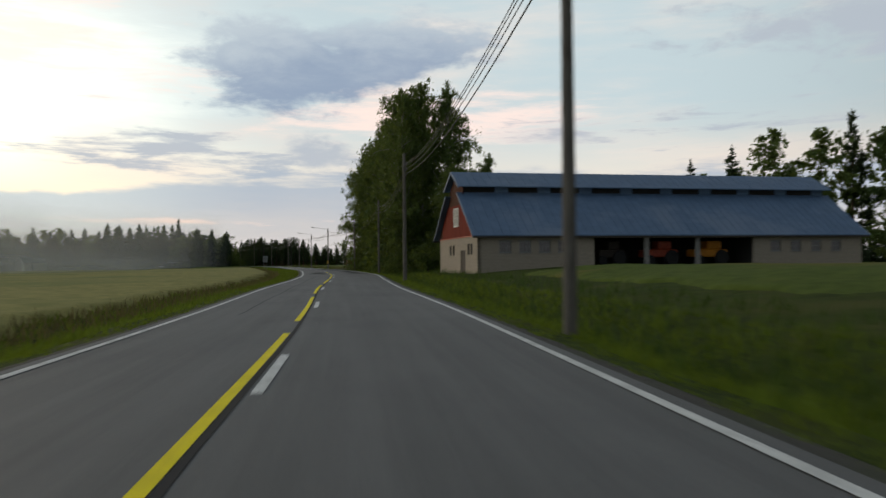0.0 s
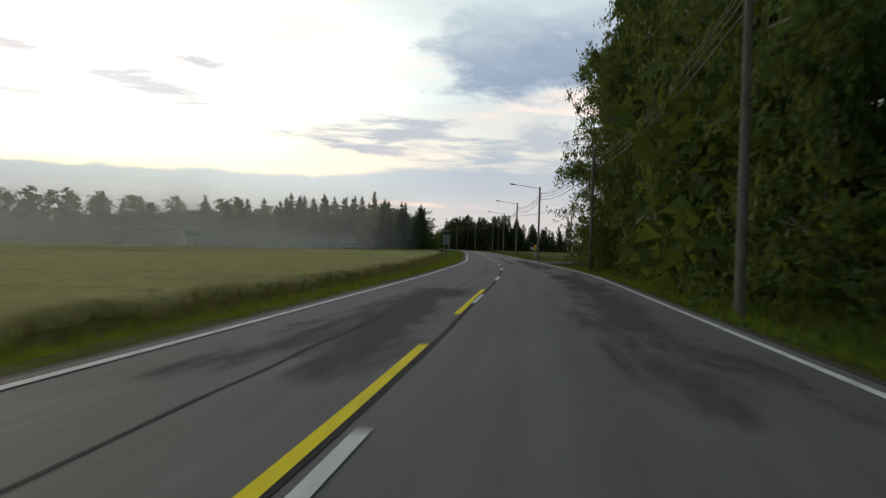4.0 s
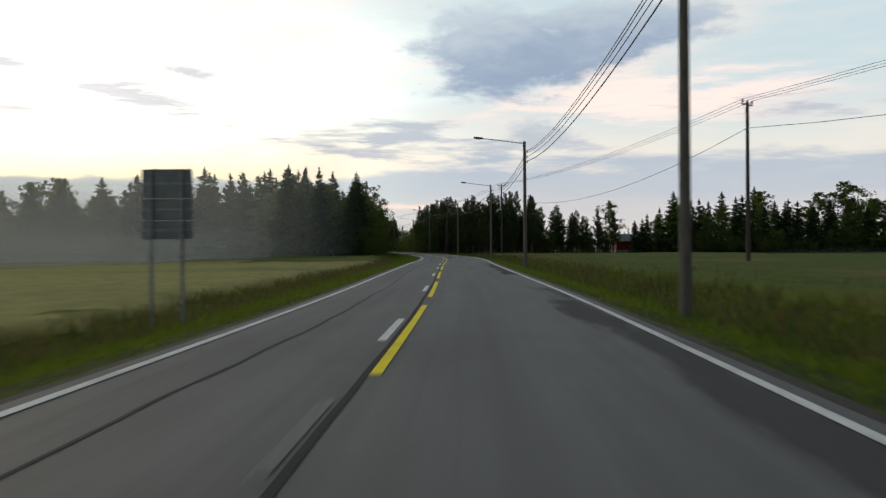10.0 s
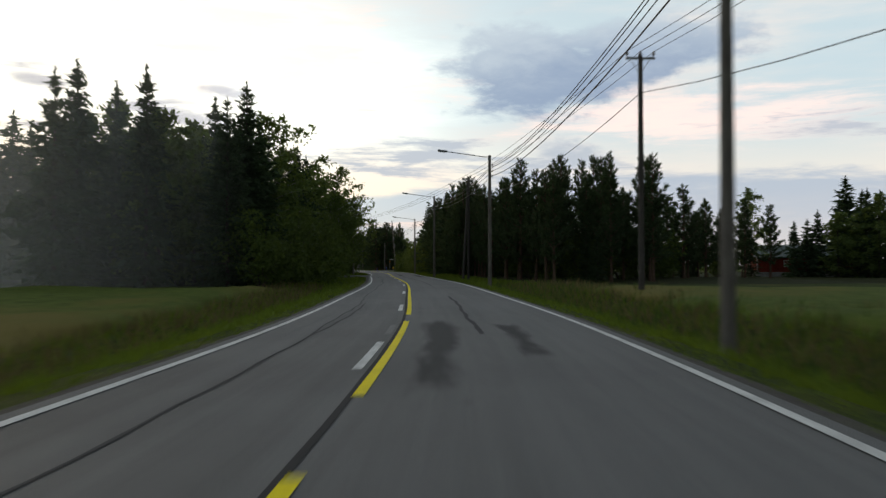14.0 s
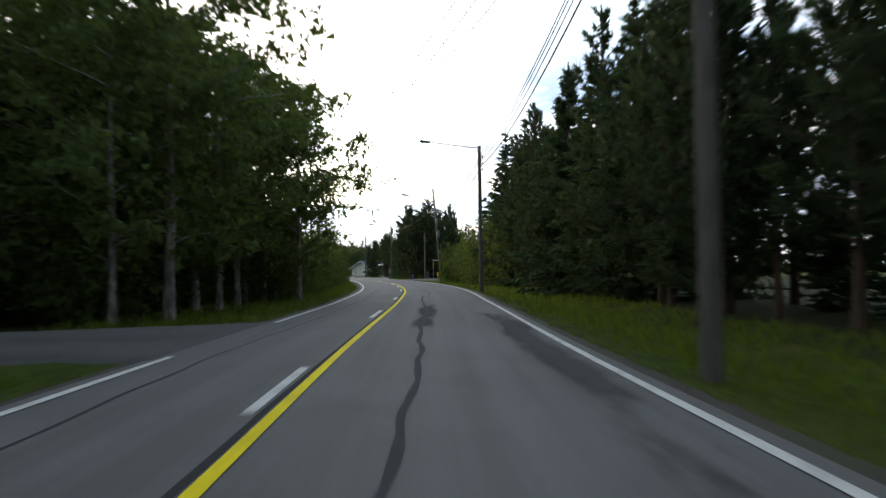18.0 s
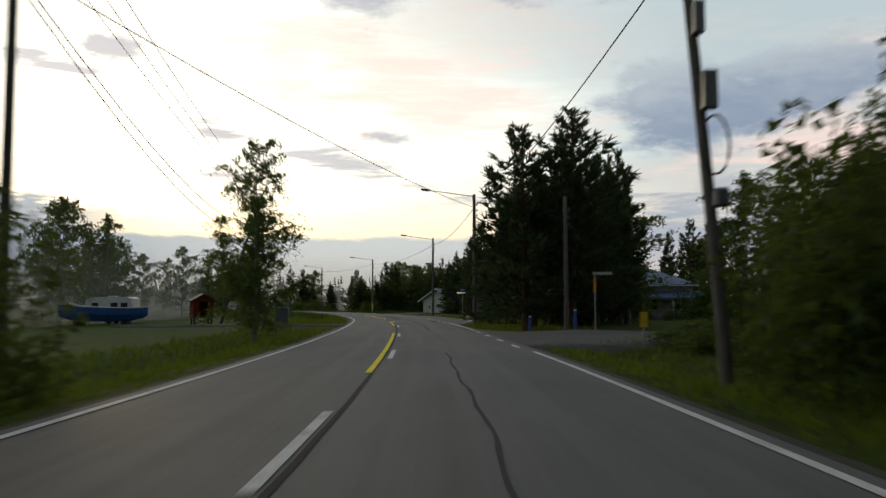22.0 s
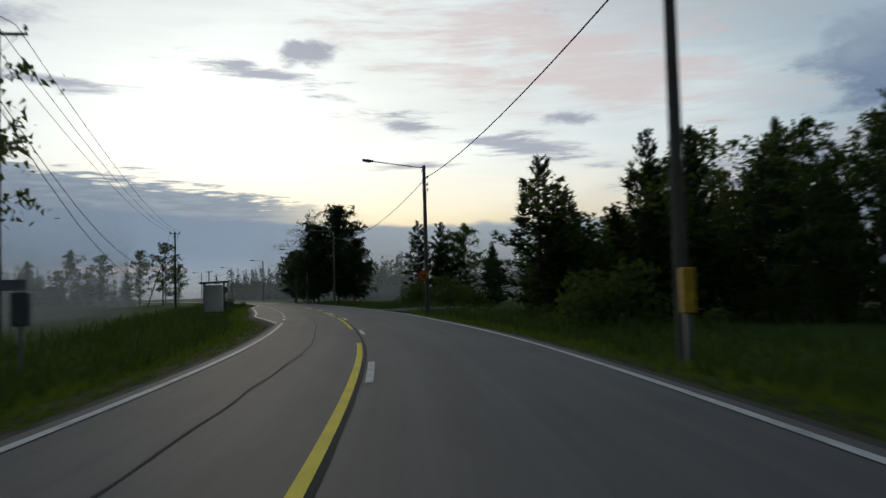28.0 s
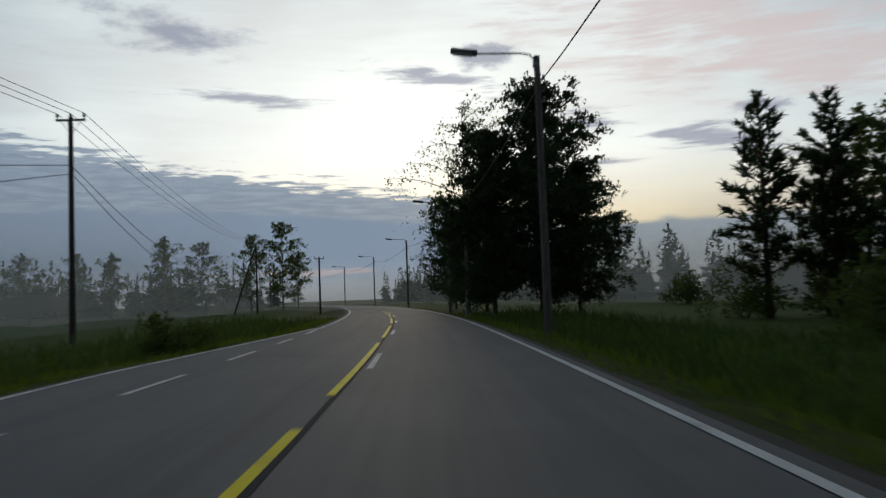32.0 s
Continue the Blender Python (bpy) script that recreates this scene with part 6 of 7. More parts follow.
leaning = lamp_post(-121.3, 447.4, 11.7, road_yaw(-121.3, 447.4), style=2, lean=(-0.85, 0.25))
for x, y in bend:
    lamp_post(x, y, 8.9, road_yaw(x, y))
for x, y in ahead:
    lamp_post(x, y, 9.2, road_yaw(x, y), style=1)
lamp_post(-133.3, 470.8, 7.2, 20, lamp=False)
# gear on the leaning pole: junction boxes and a coil of spare cable
part("junction_box", box(-0.6, -0.22, 7.35, -0.38, 0.02, 8.05, 0.02), M["lamp_case"], leaning)
part("junction_box", box(-0.46, -0.26, 5.75, -0.16, 0.0, 6.55, 0.02), M["lamp_case"], leaning)
part("cable_coil", tube("cable_coil", [(-0.22 + 0.30 * math.cos(k * 0.449), -0.16, 5.0 + 0.62 * math.sin(k * 0.449)) for k in range(15)], 0.028, M["wire"], 6), None, leaning)
part("junction_box", box(-0.28, -0.3, 3.7, 0.02, -0.02, 4.1, 0.05), M["lamp_case"], leaning)

chain = plain + lamps


def hung(x, y, side, z):
    a = radians(road_yaw(x, y))
    return (x + side * math.cos(a), y + side * math.sin(a), height_at(x, y) + z)


for side, z, r in ((0.19, 8.62, 0.012), (0.21, 8.50, 0.012), (0.19, 8.22, 0.012), (0.19, 7.87, 0.017)):
    cable([hung(x, y, side, z) for x, y in chain] + [hung(-122.0, 447.2, 0.1, z + 1.0)], 0.75, r)
cable([hung(-122.0, 447.2, 0, 9.3)] + [hung(x, y, 0.15, 8.2) for x, y in bend] + [hung(x, y, 0.15, 8.4) for x, y in ahead], 0.7, 0.016)
for z in (9.6, 9.9):
    cable([hung(-122.0, 447.2, 0, z), (-135.5, 441.0, 9.2)], 0.4)
cable([(-135.5, 441.0, 9.0), hung(-143.0, 479.4, 0, 8.0)], 0.5)

# the power line over the right-hand field, across the road and on through the mist
power = [(55.0, 142.0, 11.0, 40), (11.6, 197.6, 15.2, 40), (-30.4, 253.6, 10.9, 55), (-59.3, 315.5, 10.8, 20), (-79.9, 360.6, 10.8, 22), (-108.0, 402.0, 11.0, 35), (-135.5, 441.0, 11.4, 40), (-167.1, 484.8, 10.7, 45), (-212.2, 534.6, 10.6, 48), (-280.4, 579.5, 10.2, 58),
         (-352.0, 617.0, 10.2, 62), (-430.0, 652.0, 10.2, 65)]
stays = {4: (-0.9, -2.6), 7: (-3.2, -1.2), 8: (-3.2, -1.4), 10: (-3.4, 0.0)}
for k, (x, y, h, yaw) in enumerate(power):
    if k == 5:
        continue
    line_pole(x, y, h, yaw, stays.get(k), 1.9 if k in (8, 10, 11) else 1.3)
for off in (-0.6, 0.0, 0.6):
    pts = [(x + off * math.cos(radians(yaw)), y + off * math.sin(radians(yaw)), height_at(x, y) + h + 0.03) for k, (x, y, h, yaw) in enumerate(power) if k != 5]
    cable(pts, 0.3, 0.010)
cable([(x, y, height_at(x, y) + h - 1.8) for k, (x, y, h, yaw) in enumerate(power) if k < 5] , 0.9, 0.014)
cable([(x, y, height_at(x, y) + h - 2.3) for k, (x, y, h, yaw) in enumerate(power) if k > 5], 0.9, 0.014)
cable([(x + 0.15, y, height_at(x, y) + h - 2.7) for k, (x, y, h, yaw) in enumerate(power) if k > 5], 1.1, 0.014)
line_pole(-352 + 14, 617 + 3, 7.5, 62)
far_pylon = [(-470.0, 560.0), (-466.0, 552.0)]
for x, y in far_pylon:
    line_pole(x, y, 19, 80, None, 4.0, "far power poles")


# ---- buildings ----
def window(parent, x, z, w, h, y=0.0, frame=0.07, bars=(1, 1), trim="white_trim", depth=0.10, flip=1):
    """A framed window in a wall that faces -y (flip 1) or +y (flip -1), in its thing's own axes."""
    a, b = sorted((y - 0.03 * flip, y + depth * flip))
    bm = box(x - w / 2 - frame, a, z - frame, x + w / 2 + frame, b, z)
    box(x - w / 2 - frame, a, z + h, x + w / 2 + frame, b, z + h + frame, bm=bm)
    box(x - w / 2 - frame, a, z, x - w / 2, b, z + h, bm=bm)
    box(x + w / 2, a, z, x + w / 2 + frame, b, z + h, bm=bm)
    win = part("window", bm, M[trim], parent)
    yy = y + 0.03 * flip
    for k in range(1, bars[0] + 1):
        xx = x - w / 2 + w * k / (bars[0] + 1)
        part("bar", box(xx - 0.025, min(yy, yy - 0.04 * flip), z, xx + 0.025, max(yy, yy - 0.04 * flip), z + h), M[trim], win)
    for k in range(1, bars[1] + 1):
        zz = z + h * k / (bars[1] + 1)
        part("bar", box(x - w / 2, min(yy, yy - 0.03 * flip), zz - 0.02, x + w / 2, max(yy, yy - 0.03 * flip), zz + 0.02), M[trim], win)
    part("pane", box(x - w / 2, min(yy, yy + 0.02 * flip), z, x + w / 2, max(yy, yy + 0.02 * flip), z + h), M["glass"], win)
    return win


def boards(parent, x0, x1, z0, top, mat, y=0.0, wide=0.22, thick=0.03, axis="y"):
    """Upright boards with narrow joints on a wall; top gives each board's upper end. Alike boards share one mesh."""
    x = x0
    while x < x1 - 0.02:
        b = min(x + wide - 0.012, x1)
        za, zb = top(x), top(b)
        pts = [(x, z0), (b, z0), (b, zb), (x, za)]
        part("board", prism(pts, axis, y - thick, y), mat, parent)
        x += wide


def gable_house(name, m, length, width, eave, ridge, wall, roof, label, category="house", trim="white_trim", over=0.5, base=0.25, windows=(), gable_windows=(), chimney=None, clad=None):
    """A house along +x with its ridge along x: walls, boarded gables, roof slopes with thickness, barge boards, plinth."""
    ob = thing(name, m, label, category)
    t = 0.15
    part("plinth", box(-0.03, -0.03, -0.9, length + 0.03, width + 0.03, base), M["concrete"], ob)
    part("wall", prism([(0, base), (width, base), (width, eave), (width / 2, ridge - 0.12), (0, eave)], "x", 0, t), M[wall], ob)
    part("wall", prism([(0, base), (width, base), (width, eave), (width / 2, ridge - 0.12), (0, eave)], "x", length - t, length), M[wall], ob)
    part("wall", box(t, 0, base, length - t, t, eave), M[wall], ob)
    part("wall", box(t, width - t, base, length - t, width, eave), M[wall], ob)
    k = (ridge - eave) / (width / 2)
    for side in (0, 1):
        o = [(-over, eave - k * over), (width / 2, ridge), (width / 2, ridge + 0.14), (-over - 0.03, eave - k * over + 0.12)]
        if side:
            o = [(width - u, v) for u, v in o]
        slope = part("roof", prism(o, "x", -over, length + over), M[roof], ob)
        for xa in np.arange(-over + 0.3, length + over - 0.2, 0.6):
            u0, v0, u1, v1 = o[3][0], o[3][1], o[2][0], o[2][1]
            seam = prism([(u0, v0 + 0.005), (u1, v1 + 0.005), (u1, v1 + 0.035), (u0, v0 + 0.035)], "x", xa, xa + 0.03)
            part("seam", seam, M[roof], slope)
        for xa in (-over - 0.04, length + over + 0.004):
            barge = prism([(o[0][0], o[0][1] - 0.06), (o[1][0], o[1][1] - 0.06), (o[2][0], o[2][1] + 0.02), (o[3][0], o[3][1] + 0.02)], "x", xa, xa + 0.036)
            part("barge_board", barge, M[trim], ob)
    if clad:
        boards(ob, 0.0, length, base + 0.02, lambda q: eave - 0.02, M[clad], -0.002, 0.30)
        boards_on_gable(ob, width, base + 0.02, lambda q: eave + k * min(q, width - q) - 0.16, M[clad])
    for c in ((-0.05, -0.05), (-0.05, width - 0.09), (length - 0.09, -0.05), (length - 0.09, width - 0.09)):
        part("corner_board", box(c[0], c[1], base, c[0] + 0.14, c[1] + 0.14, eave - 0.04), M[trim], ob)
    for x, z, w, h in windows:
        window(ob, x, z, w, h, -0.05, trim=trim)
    for y, z, w, h in gable_windows:
        holder = new("window", from_bm("window", gable_frame(y, z, w, h), M[trim]))
        holder.parent = ob
        part("pane", box(-0.055, y - w / 2, z, -0.04, y + w / 2, z + h), M["glass"], holder)
    if chimney:
        x, y, h = chimney
        part("chimney", box(x - 0.4, y - 0.3, ridge - 1.0, x + 0.4, y + 0.3, ridge + h, 0.02), M["brick"], ob)
        part("chimney_cap", box(x - 0.48, y - 0.38, ridge + h, x + 0.48, y + 0.38, ridge + h + 0.1, 0.02), M["concrete"], ob)
    return ob


def gable_frame(y, z, w, h, f=0.07):
    bm = box(-0.10, y - w / 2 - f, z - f, -0.03, y + w / 2 + f, z)
    box(-0.10, y - w / 2 - f, z + h, -0.03, y + w / 2 + f, z + h + f, bm=bm)
    box(-0.10, y - w / 2 - f, z, -0.03, y - w / 2, z + h, bm=bm)
    box(-0.10, y + w / 2, z, -0.03, y + w / 2 + f, z + h, bm=bm)
    box(-0.09, y - 0.025, z, -0.035, y + 0.025, z + h, bm=bm)
    return bm


def boards_on_gable(parent, width, z0, top, mat, x=-0.002, wide=0.30, y0=0.0):
    y = y0
    while y < width - 0.02:
        b = min(y + wide - 0.012, width)
        part("board", prism([(y, z0), (b, z0), (b, top(b)), (y, top(y))], "x", x - 0.03, x), mat, parent)
        y += wide


def barn():
    L, W = 39.0, 16.2
    ob = thing("barn", turned(3.07, 71.4, 0.75, 12.0), "long pale brick barn with red gable and blue sheet roof", "barn")
    eave, t = 3.1, 0.3
    zl, yl, zc, zr = 7.0, 5.6, 7.75, 9.2
    # long wall with four windows, three open bays and a further stretch of windows
    holes = [(2.0, 3.1, 1.25, 2.25), (3.85, 4.95, 1.25, 2.25), (5.7, 6.8, 1.25, 2.25), (7.5, 8.6, 1.25, 2.25)]
    far_holes = [(x, x + 1.1, 1.25, 2.2) for x in (29.0, 31.2, 33.4, 35.6)]

    def wall_run(x0, x1, cut):
        edges = sorted({x0, x1, *[h[0] for h in cut], *[h[1] for h in cut]})
        for a, b in zip(edges, edges[1:]):
            hole = next((h for h in cut if abs(h[0] - a) < 1e-6), None)
            if hole:
                part("wall", box(a, 0, -0.8, b, t, hole[2]), M["brick"], ob)
                part("wall", box(a, 0, hole[3], b, t, eave), M["brick"], ob)
            else:
                part("wall", box(a, 0, -0.8, b, t, eave), M["brick"], ob)
    wall_run(0, 11.0, holes)
    wall_run(27.2, L, far_holes)
    for h in holes + far_holes:
        window(ob, (h[0] + h[1]) / 2, h[2] + 0.07, h[1] - h[0] - 0.14, h[3] - h[2] - 0.14, 0.12, bars=(2, 1), trim="sign_back")
        part("sill", box(h[0] - 0.05, -0.06, h[2] - 0.08, h[1] + 0.05, 0.1, h[2]), M["concrete"], ob)
        part("lintel", box(h[0] - 0.1, -0.012, h[3], h[1] + 0.1, 0.1, h[3] + 0.12), M["concrete"], ob)
    part("beam", box(11.0, -0.02, 2.55, 27.2, 0.32, eave), M["brick"], ob)
    for x in (16.2, 21.4):
        part("post", box(x - 0.22, 0, -0.8, x + 0.22, 0.34, 2.55, 0.02), M["concrete"], ob)
    # closed sides and the back, a floor inside
    part("wall", box(0, W - t, -0.8, L, W, eave), M["brick"], ob)
    part("wall", prism([(t, -0.8), (W - t, -0.8), (W - t, eave), (t, eave)], "x", L - t, L), M["brick"], ob)
    # inner faces of the open bays: their shade is put into the colour
    part("inner_wall", box(11.0, 6.4, -0.5, 27.2, 6.7, eave), M["inside_shade"], ob)
    part("inner_wall", box(10.8, t, -0.5, 11.0, 6.4, eave), M["inside_shade"], ob)
    part("inner_wall", box(27.2, t, -0.5, 27.4, 6.4, eave), M["inside_shade"], ob)
    part("floor", box(11.0, 0, -0.8, 27.2, 6.4, -0.02), M["inside_shade"], ob)
    # gable end: brick below with a doorway and small windows, boards above
    gw = [(1.9, 2.7, 1.1, 2.15), (3.0, 3.8, 1.1, 2.15), (9.2, 10.1, 1.1, 2.1), (10.6, 11.5, 1.1, 2.1)]
    door = (4.6, 6.6, -0.8, 1.55)
    edges = sorted({0, W, *[g[0] for g in gw], *[g[1] for g in gw], door[0], door[1]})
    for a, b in zip(edges, edges[1:]):
        hole = next((g for g in gw + [door] if abs(g[0] - a) < 1e-6), None)
        if hole:
            if hole[2] > -0.7:
                part("wall", prism([(a, -0.8), (b, -0.8), (b, hole[2]), (a, hole[2])], "x", 0, t), M["brick"], ob)
            part("wall", prism([(a, hole[3]), (b, hole[3]), (b, eave), (a, eave)], "x", 0, t), M["brick"], ob)
        else:
            part("wall", prism([(a, -0.8), (b, -0.8), (b, eave), (a, eave)], "x", 0, t), M["brick"], ob)
    for y0, y1, z0, z1 in gw:
        w = part("window", gable_frame((y0 + y1) / 2, z0 + 0.07, y1 - y0 - 0.14, z1 - z0 - 0.14), M["dark_wood"], ob)
        w.location.x = 0.16
        part("pane", box(-0.055, y0 + 0.07, z0 + 0.07, -0.04, y1 - 0.07, z1 - 0.07), M["glass"], w)
    part("door", box(0.1, door[0], -0.8, 0.18, door[1], door[3]), M["dark_wood"], ob)
    outline = lambda q: min(eave + (zl - eave) / yl * min(q, W - q), zl) if min(q, W - q) < yl - 0.25 else zc + (zr - zc) * (min(q, W - q) - yl + 0.25) / (W / 2 - yl + 0.25)
    part("gable_core", prism([(0.05, eave), (W - 0.05, eave), (W - yl, zl), (W - yl, zc), (W / 2, zr - 0.1), (yl, zc), (yl, zl)], "x", 0.06, 0.2), M["dark_wood"], ob)
    # the two lower courses of red boards and the darker upper ones
    y = 0.0
    while y < W - 0.02:
        b = min(y + 0.25 - 0.012, W)
        za, zb = outline(y) - 0.1, outline(b) - 0.1
        cut = 6.0
        red = 1.9 < y < 14.3
        part("board", prism([(y, eave - 0.25), (b, eave - 0.25), (b, min(zb, cut)), (y, min(za, cut))], "x", -0.04, 0.05), M["red_board"] if red else M["brown_board"], ob)
        if min(za, zb) > cut + 0.05:
            part("board", prism([(y, cut + 0.012), (b, cut + 0.012), (b, zb), (y, za)], "x", -0.035, 0.05), M["brown_board"], ob)
        y += 0.25
    part("band", box(-0.07, -0.05, eave - 0.36, 0.02, W + 0.05, eave - 0.25), M["machine_red"], ob)
    w = part("window", gable_frame(8.1, 4.0, 1.9, 1.6, 0.12), M["white_trim"], ob)
    part("pane", box(-0.075, 7.15, 4.0, -0.05, 9.05, 5.6), M["render_wall"], w)
    for k in range(1, 4):
        part("bar", box(-0.10, 7.15 + 1.9 * k / 4 - 0.03, 4.0, -0.076, 7.15 + 1.9 * k / 4 + 0.03, 5.6), M["white_trim"], w)
    part("bar", box(-0.10, 7.15, 4.76, -0.076, 9.05, 4.82), M["white_trim"], w)
    # roofs: two lower slopes, a band of vents, two upper slopes
    o = 0.55
    k = (zl - eave) / yl
    for side in (0, 1):
        f = (lambda u: W - u) if side else (lambda u: u)
        low = part("roof", prism([(f(-o), eave - k * o), (f(yl), zl), (f(yl), zl + 0.10), (f(-o), eave - k * o + 0.10)], "x", -o, L + o), M["blue_roof"], ob)
        for xa in np.arange(-o + 0.4, L + o - 0.1, 0.8):
            part("seam", prism([(f(-o), eave - k * o + 0.104), (f(yl), zl + 0.104), (f(yl), zl + 0.135), (f(-o), eave - k * o + 0.135)], "x", xa, xa + 0.03), M["blue_roof"], low)
        k2 = (zr - zc) / (W / 2 - yl + 0.4)
        up = part("roof", prism([(f(yl - 0.7), zc - 0.7 * k2 + 0.3 * k2), (f(W / 2), zr), (f(W / 2), zr + 0.1), (f(yl - 0.7), zc - 0.4 * k2 + 0.1)], "x", -o, L + o), M["blue_roof"], ob)
        for xa in np.arange(-o + 0.4, L + o - 0.1, 0.8):
            part("seam", prism([(f(yl - 0.7), zc - 0.4 * k2 + 0.104), (f(W / 2), zr + 0.104), (f(W / 2), zr + 0.13), (f(yl - 0.7), zc - 0.4 * k2 + 0.13)], "x", xa, xa + 0.03), M["blue_roof"], up)
        part("eave_board", prism([(f(-o), eave - k * o - 0.16), (f(-o + 0.04), eave - k * o - 0.16), (f(-o + 0.04), eave - k * o - 0.004), (f(-o), eave - k * o - 0.004)], "x", -o, L + o), M["dark_wood"], ob)
        # the shade behind the vents, as a near-black strip
        part("vent_wall", prism([(f(yl), zl - 0.2), (f(yl + 0.15), zl - 0.2), (f(yl + 0.15), zc), (f(yl), zc)], "x", 0.1, L - 0.1), M["inside_shade"], ob)
        for xa in np.arange(3.2, L - 1, 4.3):
            part("vent_panel", prism([(f(yl - 0.06), zl + 0.05), (f(yl - 0.01), zl + 0.05), (f(yl - 0.01), zc - 0.05), (f(yl - 0.06), zc - 0.05)], "x", xa, xa + 1.3), M["blue_roof"], ob)
        part("barge_board", prism([(f(-o), eave - k * o - 0.1), (f(yl), zl - 0.1), (f(yl), zl + 0.12), (f(-o), eave - k * o + 0.12)], "x", -o - 0.05, -o - 0.004), M["blue_roof"], ob)
        part("barge_board", prism([(f(yl - 0.7), zc - 0.4 * k2 - 0.08), (f(W / 2), zr - 0.08), (f(W / 2), zr + 0.12), (f(yl - 0.7), zc - 0.4 * k2 + 0.12)], "x", -o - 0.05, -o - 0.004), M["blue_roof"], ob)
    # machines in the open bays
    m0 = turned(3.07, 71.4, 0.75, 12.0)
    for x, wide, paint in ((18.6, 3.4, "machine_red"), (23.8, 3.6, "orange"), (13.5, 2.6, "dark_wood")):
        mach = thing("farm_machine", m0 @ Matrix.Translation((x, 2.6, -0.02)), "farm machine parked in the open bay of the barn", "farm machine", "machines in the barn")
        part("body", box(-wide / 2, -0.8, 0.75, wide / 2, 0.9, 1.5, 0.12), M[paint], mach)
        part("cab", box(-wide * 0.1, -0.7, 1.5, wide * 0.32, 0.8, 2.3, 0.1), M[paint], mach)
        for xx, r in ((-wide * 0.36, 0.48), (wide * 0.30, 0.72)):
            bm = lathe([(r * 0.55, -0.2), (r * 0.9, -0.22), (r, -0.14), (r, 0.14), (r * 0.9, 0.22), (r * 0.55, 0.2)], 16)
            bmesh.ops.rotate(bm, verts=bm.verts, matrix=Matrix.Rotation(radians(90), 3, "X"))
            bmesh.ops.translate(bm, verts=bm.verts, vec=(xx, -0.8, r))
            part("wheel", bm, M["rubber"], mach)


barn()
gable_house("outbuilding", turned(*across([164], [11.4])[0], 0.0, 8), 12, 6.5, 3.0, 5.2, "red_board", "green_roof", "red wooden house with a green tin roof", over=0.6, windows=((3.0, 1.2, 1.1, 1.2), (8.0, 1.2, 1.1, 1.2)), gable_windows=((3.2, 1.2, 0.9, 1.2),), clad="red_board")
gable_house("outbuilding", turned(-48.5, 411.0, 0.0, 12), 14, 7, 2.6, 4.3, "red_board", "green_roof", "low red outbuilding with a grey-green roof behind the field", over=0.4, windows=((4.5, 1.1, 1.0, 0.9),), gable_windows=((3.5, 1.0, 0.9, 0.9),), clad="red_board")
gable_house("shed", turned(-187.2, 554.0, -0.72, 86) @ Matrix.Translation((0, -3.1, 0)), 7.5, 6.2, 2.95, 4.75, "pale_board", "blue_roof", "pale boarded shed with a dark blue roof", "shed", over=0.75, gable_windows=((1.35, 1.35, 0.32, 0.5), (4.9, 1.35, 0.32, 0.5)), clad="pale_board")
lamp = thing("wall_lamp", turned(-187.2, 554.0, -0.72, 86) @ Matrix.Translation((1.2, 3.22, 1.75)), "small lit wall lamp on the shed", "lamp")
part("bracket", box(-0.05, -0.12, -0.03, 0.05, 0.03, 0.03), M["lamp_case"], lamp)
part("globe", box(-0.09, 0.03, -0.1, 0.09, 0.2, 0.1, 0.04), M["warm_bulb"], lamp, "glowing warm bulb")
gable_house("house", turned(*across([433], [-11.6])[0], 0.0, road_yaw(-118, 425) + 90), 9, 8, 4.9, 7.2, "render_wall", "grey_roof", "pale house with a grey roof behind the hedge", over=0.5, windows=((2.5, 1.2, 1.2, 1.3), (6.0, 1.2, 1.2, 1.3)), chimney=(5.5, 2.6, -0.2))


